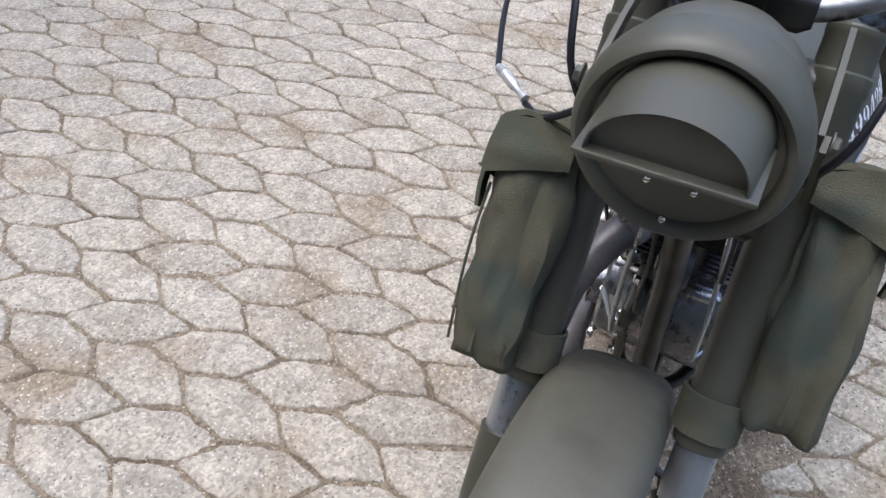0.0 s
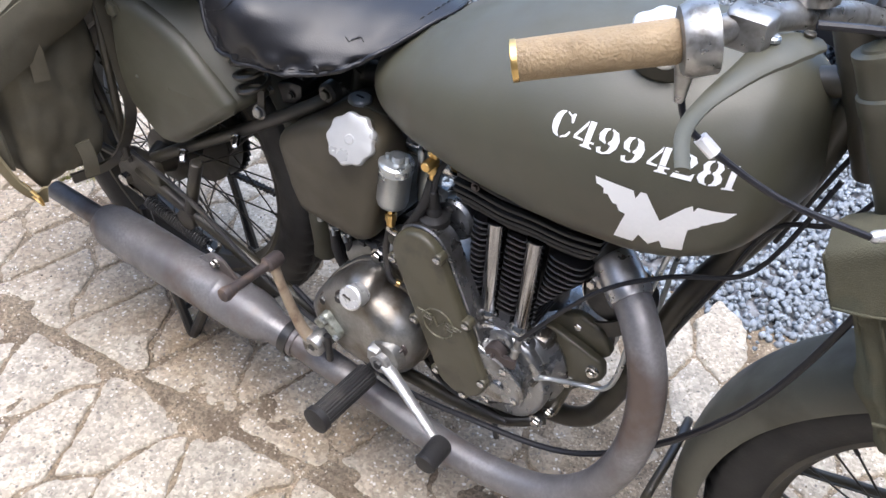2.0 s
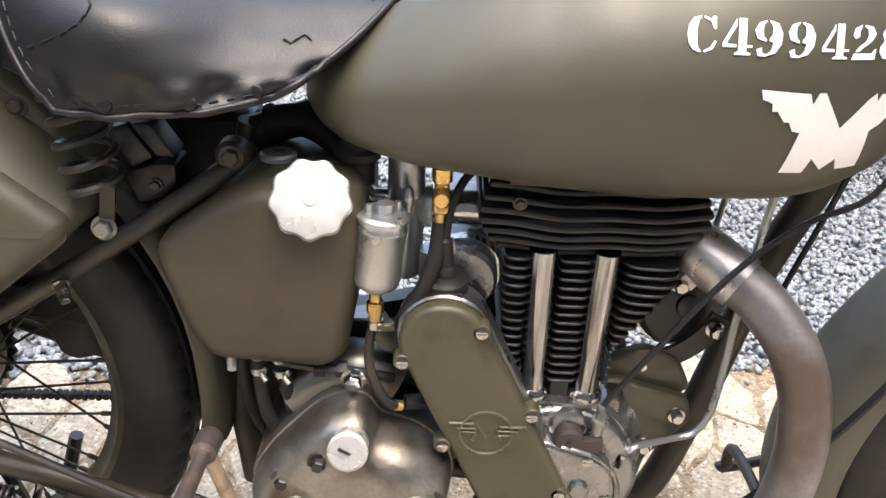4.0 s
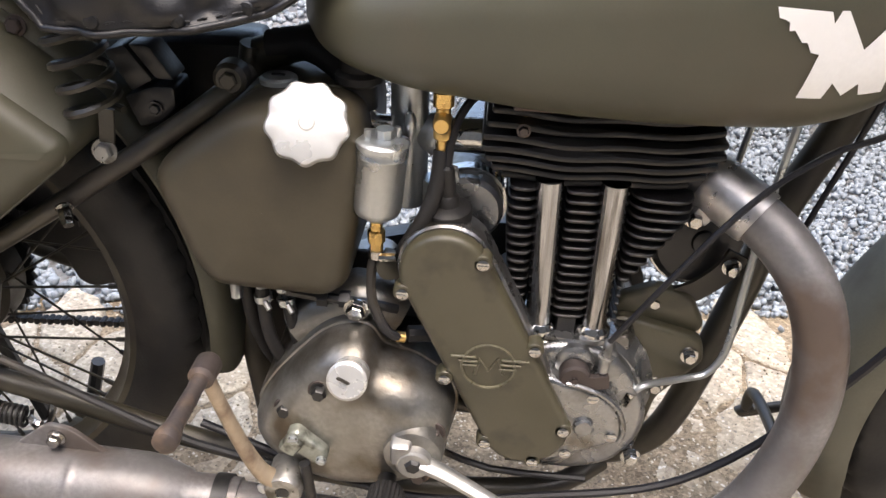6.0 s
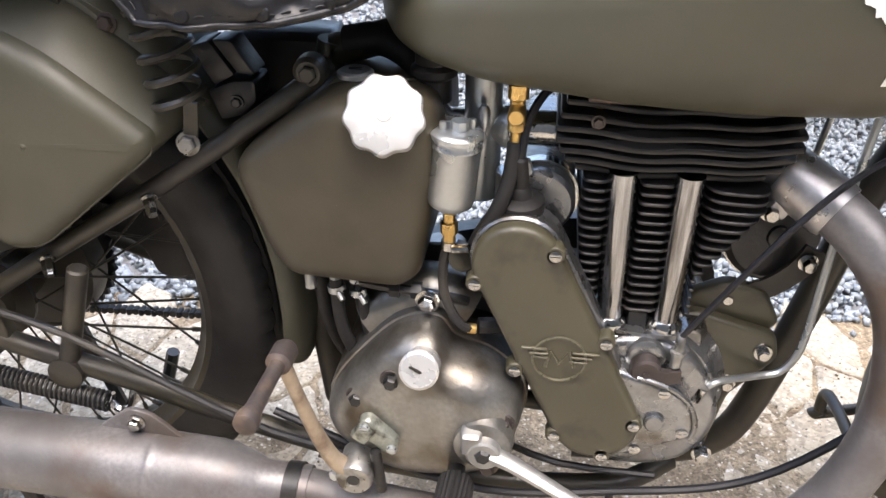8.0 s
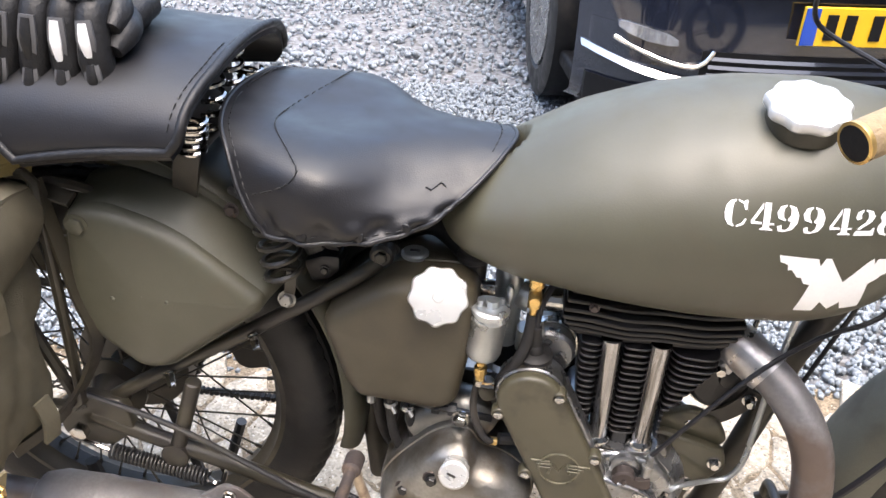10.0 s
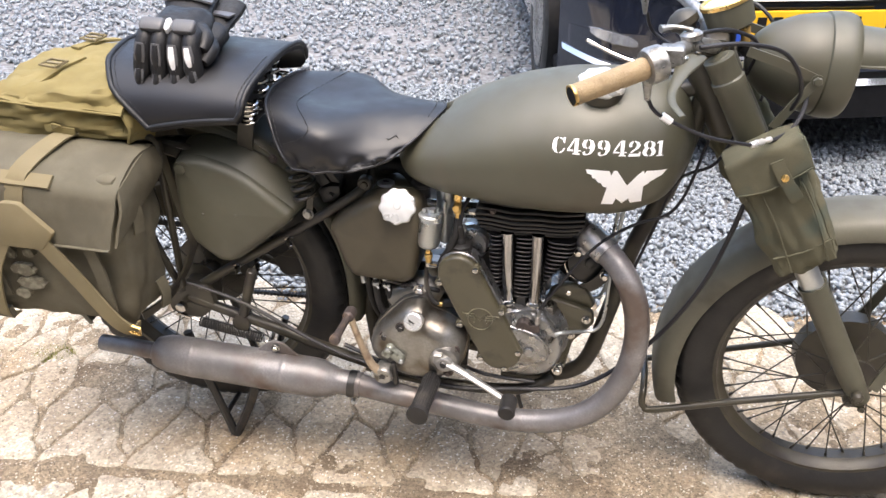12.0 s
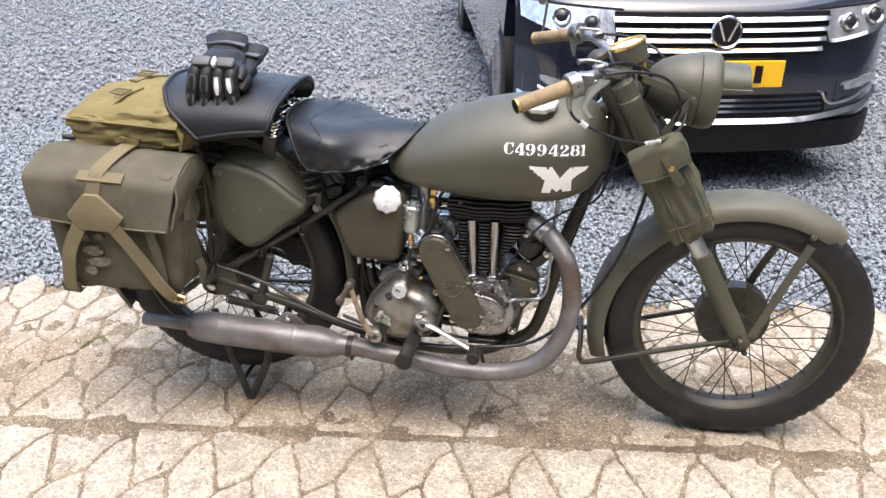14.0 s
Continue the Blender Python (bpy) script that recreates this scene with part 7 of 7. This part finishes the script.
for i in range(41):
    x = -0.82 + 1.64 * i / 40
    y, z = bow(x) - 0.028, 0.33 + 0.075 * max(0, abs(x) - 0.35) ** 1.6 / 0.47 ** 1.6
    trim.append([(x, y + 0.018, z + 0.019), (x, y + 0.05, z + 0.017), (x, y + 0.05, z), (x, y, z)])
part("bumper_trim", loft(trim), CHROME, car, "chrome bumper trim")
part("bumper_lip", nose_strip(0.2, 0.325, 0.012, -0.8, 0.8, -0.006, 30, 0.05), PLASTIC, car)
part("number_plate", block((0.0, -0.03, 0.548), (0.52, 0.012, 0.112), 0.004), PLATE, car, "yellow number plate")
part("plate_band", block((-0.236, -0.0385, 0.548), (0.042, 0.006, 0.106), 0.002), BLUE, car)
for k, x in enumerate((-0.175, -0.12, -0.04, 0.015, 0.07, 0.15)):
    part("plate_bar", block((x, -0.0385, 0.548), (0.032, 0.005, 0.072), 0.001), PLASTIC, car)
LENS = material("headlamp_lens", (0.62, 0.64, 0.67), 0.14, 0.75, vary=0.3, scale=25, bump=0.0)
for s in (-1, 1):
    fx = (lambda g: g) if s > 0 else mirror_x

    def lamp_outline(i, grow, out):
        """A strip of the swept headlight: i runs outwards from the grille."""
        u = i / 18
        x = 0.455 - grow + (0.36 + 2 * grow) * u
        zt = 0.79 + 0.022 * u - 0.07 * max(0, u - 0.75) ** 2 + grow
        zb = 0.668 + 0.075 * u ** 1.5 - grow
        y = bow(x) - out
        return [(x - 0.03 * (1 - u) * (zt - zb) / 0.12, y + 0.045, zt), (x, y + 0.12, zt), (x, y + 0.08, zb), (x, y, zb)]

    hl = part("headlight", fx(loft([lamp_outline(i, 0.0, 0.008) for i in range(19)])), LENS, car, "clear headlight")
    part("lamp_gasket", fx(loft([lamp_outline(i, 0.008, 0.004) for i in range(19)])), PLASTIC, hl)
    for x, z, r in ((0.545, 0.742, 0.036), (0.665, 0.764, 0.04)):
        part("reflector", fx(turned([(0, r), (0.012, r), (0.016, r * 0.85), (0.012, r * 0.72)], (x, bow(x) + 0.012, z), (0.15, -1, 0.4), 28)), CHROME, hl)
        part("projector_lens", fx(turned([(0.008, r * 0.74), (0.014, r * 0.6), (0.018, r * 0.35), (0.019, 0.002)], (x, bow(x) + 0.012, z), (0.15, -1, 0.4), 24)), GLASS, hl)
    strip_rings = []
    for i in range(15):
        x = 0.46 + 0.3 * i / 14
        z = 0.667 + 0.06 * (i / 14) ** 1.5
        y = bow(x) - 0.02
        strip_rings.append([(x, y + 0.012, z + 0.012), (x, y + 0.04, z + 0.012), (x, y + 0.04, z), (x, y, z)])
    part("light_strip", fx(loft(strip_rings)), CHROME, hl)
    part("fog_surround", fx(nose_strip(0.4, 0.5, 0.004, 0.54, 0.8, 0.004)), CARPAINT, car)
    part("fog_trim", fx(tube([(0.47, bow(0.47) - 0.01, 0.452), (0.495, bow(0.495) - 0.012, 0.415), (0.535, bow(0.535) - 0.014, 0.4), (0.63, bow(0.63) - 0.012, 0.418), (0.74, bow(0.74) - 0.008, 0.458)], 0.008, 8, 4)), CHROME, car)
    part("fog_light", fx(loft([[(x, bow(x) - 0.012, z + h), (x, bow(x) + 0.02, z + h), (x, bow(x) + 0.02, z - h), (x, bow(x) - 0.016, z - h)] for x, z, h in ((0.575, 0.468, 0.008), (0.6, 0.474, 0.016), (0.66, 0.484, 0.019), (0.71, 0.494, 0.016), (0.735, 0.5, 0.008))])), LENS, car, "narrow fog lamp")
    for y in (0.92, 3.6):
        w = part("wheel", turned([(-0.1, 0.3), (-0.09, 0.322), (0.09, 0.322), (0.1, 0.3), (0.1, 0.22), (0.08, 0.2), (0.085, 0.06)], (0.735 * s, y, 0.322), (s, 0, 0), 40), TYRE, car)
        part("rim", turned([(0.086, 0.2), (0.1, 0.2), (0.1, 0.05), (0.09, 0.02)], (0.735 * s, y, 0.322), (s, 0, 0), 30), ALLOY, w)
part("underside", block((0, 2.4, 0.24), (1.6, 4.4, 0.06), 0.02), PLASTIC, car)

# ---- paving ----
def paver_mesh(out, seed, name="paver"):
    """One worn concrete block from its outline: rounded corners, chamfered, with an uneven edge."""
    rnd = random.Random(seed)
    out = rounded(shrunk(out, 0.0045), 0.012, 3)
    dense = []
    for a, b in zip(out, out[1:] + out[:1]):
        k = max(1, int((b - a).length / 0.009))
        dense += [a + (b - a) * i / k for i in range(k)]
    dense = [p + Vector((noise.noise((p.x * 38, p.y * 38, seed)), noise.noise((p.x * 38, p.y * 38, seed + 50)))) * 0.006 + Vector((noise.noise((p.x * 130, p.y * 130, seed)), noise.noise((p.x * 130, p.y * 130, seed + 50)))) * 0.0032 for p in dense]
    rings = []
    for inset, z in ((0.0, -0.03), (0.0, -0.006), (0.002, -0.0022), (0.006, 0.0)):
        rings.append([(p.x * (1 - inset / p.length), p.y * (1 - inset / p.length), z + (0.0008 * noise.noise((p.x * 60, p.y * 60, seed + z)) if z > -0.01 else 0)) for p in dense])
    g = loft(rings, False)
    n = len(dense)
    g.f.append(tuple(range(3 * n, 4 * n)))
    me = bpy.data.meshes.new(name)
    me.from_pydata(g.v, [], g.f)
    me.materials.append(PAVER)
    me.shade_smooth()
    me.set_sharp_from_angle(angle=radians(50))
    return me


# six-sided blocks in columns, each column slanting against the next; the outlines for a pitch of 0.2156 by 0.2
HEX = [(-0.036, -0.075), (0.036, -0.125), (0.0705, -0.027), (0.036, 0.075), (-0.036, 0.125), (-0.0705, 0.027)]
NEXT = [(-0.0373, -0.127), (0.0373, -0.073), (0.0718, 0.025), (0.0373, 0.127), (-0.0373, 0.073), (-0.0718, -0.025)]
TEE = [(-0.1078, -0.093), (0.1078, -0.093), (0.1078, -0.06), (0.0705, -0.027), (0.036, 0.075), (-0.036, 0.125), (-0.0705, 0.027), (-0.1078, -0.06)]
WEDGE = [(0.0, -0.16), (0.0373, -0.073), (0.0718, 0.025), (0.0373, 0.127), (-0.0373, 0.073), (-0.0718, -0.025), (-0.0373, -0.127)]
KINDS = {}
for zone, su, sv in (("strip", 0.2076 / 0.2156, 1.0), ("field", 0.2115 / 0.2156, -0.203 / 0.2)):
    for kind, out, count in (("hex", HEX, 5), ("next", NEXT, 5), ("tee", TEE, 4), ("wedge", WEDGE, 4)):
        pts = [(x * su, y * sv) for x, y in out]
        if sv < 0:
            pts.reverse()
        KINDS[zone, kind] = [paver_mesh(pts, 31 * i + 7 * len(kind) + len(zone)) for i in range(count)]
spots = []
for i in range(-19, 17):
    u = 0.0975 + 0.2076 * i
    spots += [(("strip", "tee" if k == 0 else "hex"), u, JOINT + 0.1 + 0.2 * k) for k in range(4)]
    spots += [(("strip", "wedge" if k == 0 else "next"), u + 0.1038, JOINT + 0.2 + 0.2 * k) for k in range(3)]
for i in range(-23, 14):
    u = 0.69 + 0.2115 * i
    spots += [(("field", "tee" if k == 0 else "hex"), u, JOINT - 0.104 - 0.203 * k) for k in range(17)]
    spots += [(("field", "wedge" if k == 0 else "next"), u + 0.1058, JOINT - 0.2045 - 0.203 * k) for k in range(17)]
rnd = random.Random(5)
near, far = [], Geo()
for kind, u, v in spots:
    mesh = rnd.choice(KINDS[kind])
    m = Matrix.Rotation(LAY, 4, "Z") @ pose(u, v, rnd.uniform(-0.0022, 0.0018), rnd.uniform(-0.6, 0.6), rnd.uniform(-0.6, 0.6), rnd.uniform(-1.2, 1.2))
    inside = -1.05 < u < 1.75 and -1.15 < v < 0.7
    if inside and len(near) < 300:
        near.append((mesh, m))
    else:
        far.add([m @ p.co for p in mesh.vertices], [tuple(f.vertices) for f in mesh.polygons])
for mesh, m in near:
    part("paver", mesh, PAVER, bed).matrix_basis = m
FARPAVER = PAVER.copy()
for n in FARPAVER.node_tree.nodes:
    if n.type == "OBJECT_INFO":
        swap = FARPAVER.node_tree.nodes.new("ShaderNodeNewGeometry")
        FARPAVER.node_tree.links.new(swap.outputs["Random Per Island"], n.outputs["Random"].links[0].to_socket)
me = bpy.data.meshes.new("pavers")
me.from_pydata(far.v, [], far.f)
me.materials.append(FARPAVER)
me.shade_smooth()
me.set_sharp_from_angle(angle=radians(50))
ob = new("pavers", me)
ob.parent = bed
tagged(ob, "worn concrete pavers further off", kind="stuff")


# ---- chippings ----
def chippings(count, u0, u1, v0, v1, size, seed, edge=0.0):
    r = np.random.default_rng(seed)
    cube = np.array([(x, y, z) for x in (-1, 1) for y in (-1, 1) for z in (-1, 1)], float)
    quads = np.array([(0, 1, 3, 2), (4, 6, 7, 5), (0, 4, 5, 1), (2, 3, 7, 6), (0, 2, 6, 4), (1, 5, 7, 3)])
    u, v = r.uniform(u0, u1, count), v0 + (v1 - v0) * r.uniform(0, 1, count)
    if edge:
        v = np.where(v < v0 + edge, v0 + edge * r.uniform(0, 1, count) ** 0.5, v)
    s = size * r.uniform(0.45, 1.15, count)
    pts = cube[None] * r.uniform(0.55, 1.0, (count, 8, 3)) * r.uniform(0.5, 1.0, (count, 1, 3)) * (s / 2)[:, None, None]
    q = r.normal(size=(count, 4))
    q /= np.linalg.norm(q, axis=1, keepdims=True)
    w, x, y, z = q.T
    rot = np.stack([np.stack([1 - 2 * (y * y + z * z), 2 * (x * y - w * z), 2 * (x * z + w * y)], -1), np.stack([2 * (x * y + w * z), 1 - 2 * (x * x + z * z), 2 * (y * z - w * x)], -1),
                    np.stack([2 * (x * z - w * y), 2 * (y * z + w * x), 1 - 2 * (x * x + y * y)], -1)], -2)
    pts = np.einsum("nij,nkj->nki", rot, pts)
    pts[:, :, 0] += (u * CU - v * SU)[:, None]
    pts[:, :, 1] += (u * SU + v * CU)[:, None]
    pts[:, :, 2] += (-0.022 + r.uniform(0, 1, count) * size * 0.75)[:, None]
    faces = (quads[None] + 8 * np.arange(count)[:, None, None]).reshape(-1, 4)
    return pts.reshape(-1, 3), faces


def stones(name, sets, mat, label):
    vs, fs, k = [], [], 0
    for pts, faces in sets:
        vs.append(pts)
        fs.append(faces + k)
        k += len(pts)
    v, f = np.concatenate(vs), np.concatenate(fs)
    me = bpy.data.meshes.new(name)
    me.vertices.add(len(v))
    me.vertices.foreach_set("co", v.ravel().astype(np.float32))
    me.loops.add(f.size)
    me.loops.foreach_set("vertex_index", f.ravel().astype(np.int32))
    me.polygons.add(len(f))
    me.polygons.foreach_set("loop_start", np.arange(0, f.size, 4, dtype=np.int32))
    me.update(calc_edges=True)
    me.materials.append(mat)
    return tagged(new(name, me), label, "gravel", kind="stuff")


stones("gravel", [chippings(70000, -2.0, 3.2, EDGE + 0.06, 2.4, 0.0195, 1), chippings(52000, -5.5, 6.0, 2.4, 8.5, 0.03, 2), chippings(9000, -5.5, -2.0, EDGE + 0.05, 2.4, 0.03, 3), chippings(7000, 3.4, 6.0, EDGE + 0.05, 2.5, 0.03, 4),
                  chippings(500, -1.5, 2.2, EDGE - 0.06, EDGE + 0.1, 0.016, 6)], GRAVEL, "grey-blue basalt chippings beside the paving")

GRIT = material("pale_grit", (0.36, 0.31, 0.235), 0.85, per="island", spread=(0.5, 1.3), space="World")
stones("grit", [tuple((p + (0, 0, 0.0215), f) for p, f in [chippings(3400, -1.3, 1.9, -0.3, 0.42, 0.005, 9)])[0]], GRIT, "fine pale grit scattered on the paving")


def tufts(at, count, spread, seed):
    r = random.Random(seed)
    g = Geo()
    for _ in range(count):
        a, d = r.uniform(0, 6.3), spread * math.sqrt(r.random())
        x, y = at[0] + d * 1.6 * math.cos(a), at[1] + d * math.sin(a)
        h, w, t = r.uniform(0.003, 0.009), r.uniform(0.001, 0.002), r.uniform(0, 6.3)
        lean = (r.uniform(-1, 1) * 0.012, r.uniform(-1, 1) * 0.012)
        c, s = w * math.cos(t), w * math.sin(t)
        g.add([(x - c, y - s, -0.004), (x + c, y + s, -0.004), (x + lean[0], y + lean[1], h)], [(0, 1, 2)])
    return g


for k, (x, y, n, sp) in enumerate(((-0.585, 0.09, 700, 0.035), (-0.44, 0.16, 120, 0.02), (-0.33, 0.48, 200, 0.03))):
    tagged(part("moss", tufts((x, y), n, sp, k), MOSS), "tuft of green moss in a paving joint", "moss", "moss tufts", "stuff")

# ---- unseen walls, added to block low sky light from the sides ----
BLOCKER = material("plain_light_blocker", (0.2, 0.19, 0.175), 0.9, vary=0.3, scale=3, dirt=(0.12, 0.115, 0.1), amount=0.3, dirt_scale=1.5, space="World")
for name, at, size in (("wall_south", (0.5, -4.3, 2.45), (12.4, 0.2, 4.9)), ("wall_west", (-5.8, 2.4, 1.3), (0.2, 13.2, 2.6)), ("wall_east", (6.2, 2.4, 3.1), (0.2, 13.2, 6.2)), ("wall_north", (0.5, 9.1, 0.9), (12.4, 0.2, 1.8))):
    tagged(part(name, block(at, size, 0.01), BLOCKER), "plain unseen wall added to block low sky light", "wall", kind="structure")
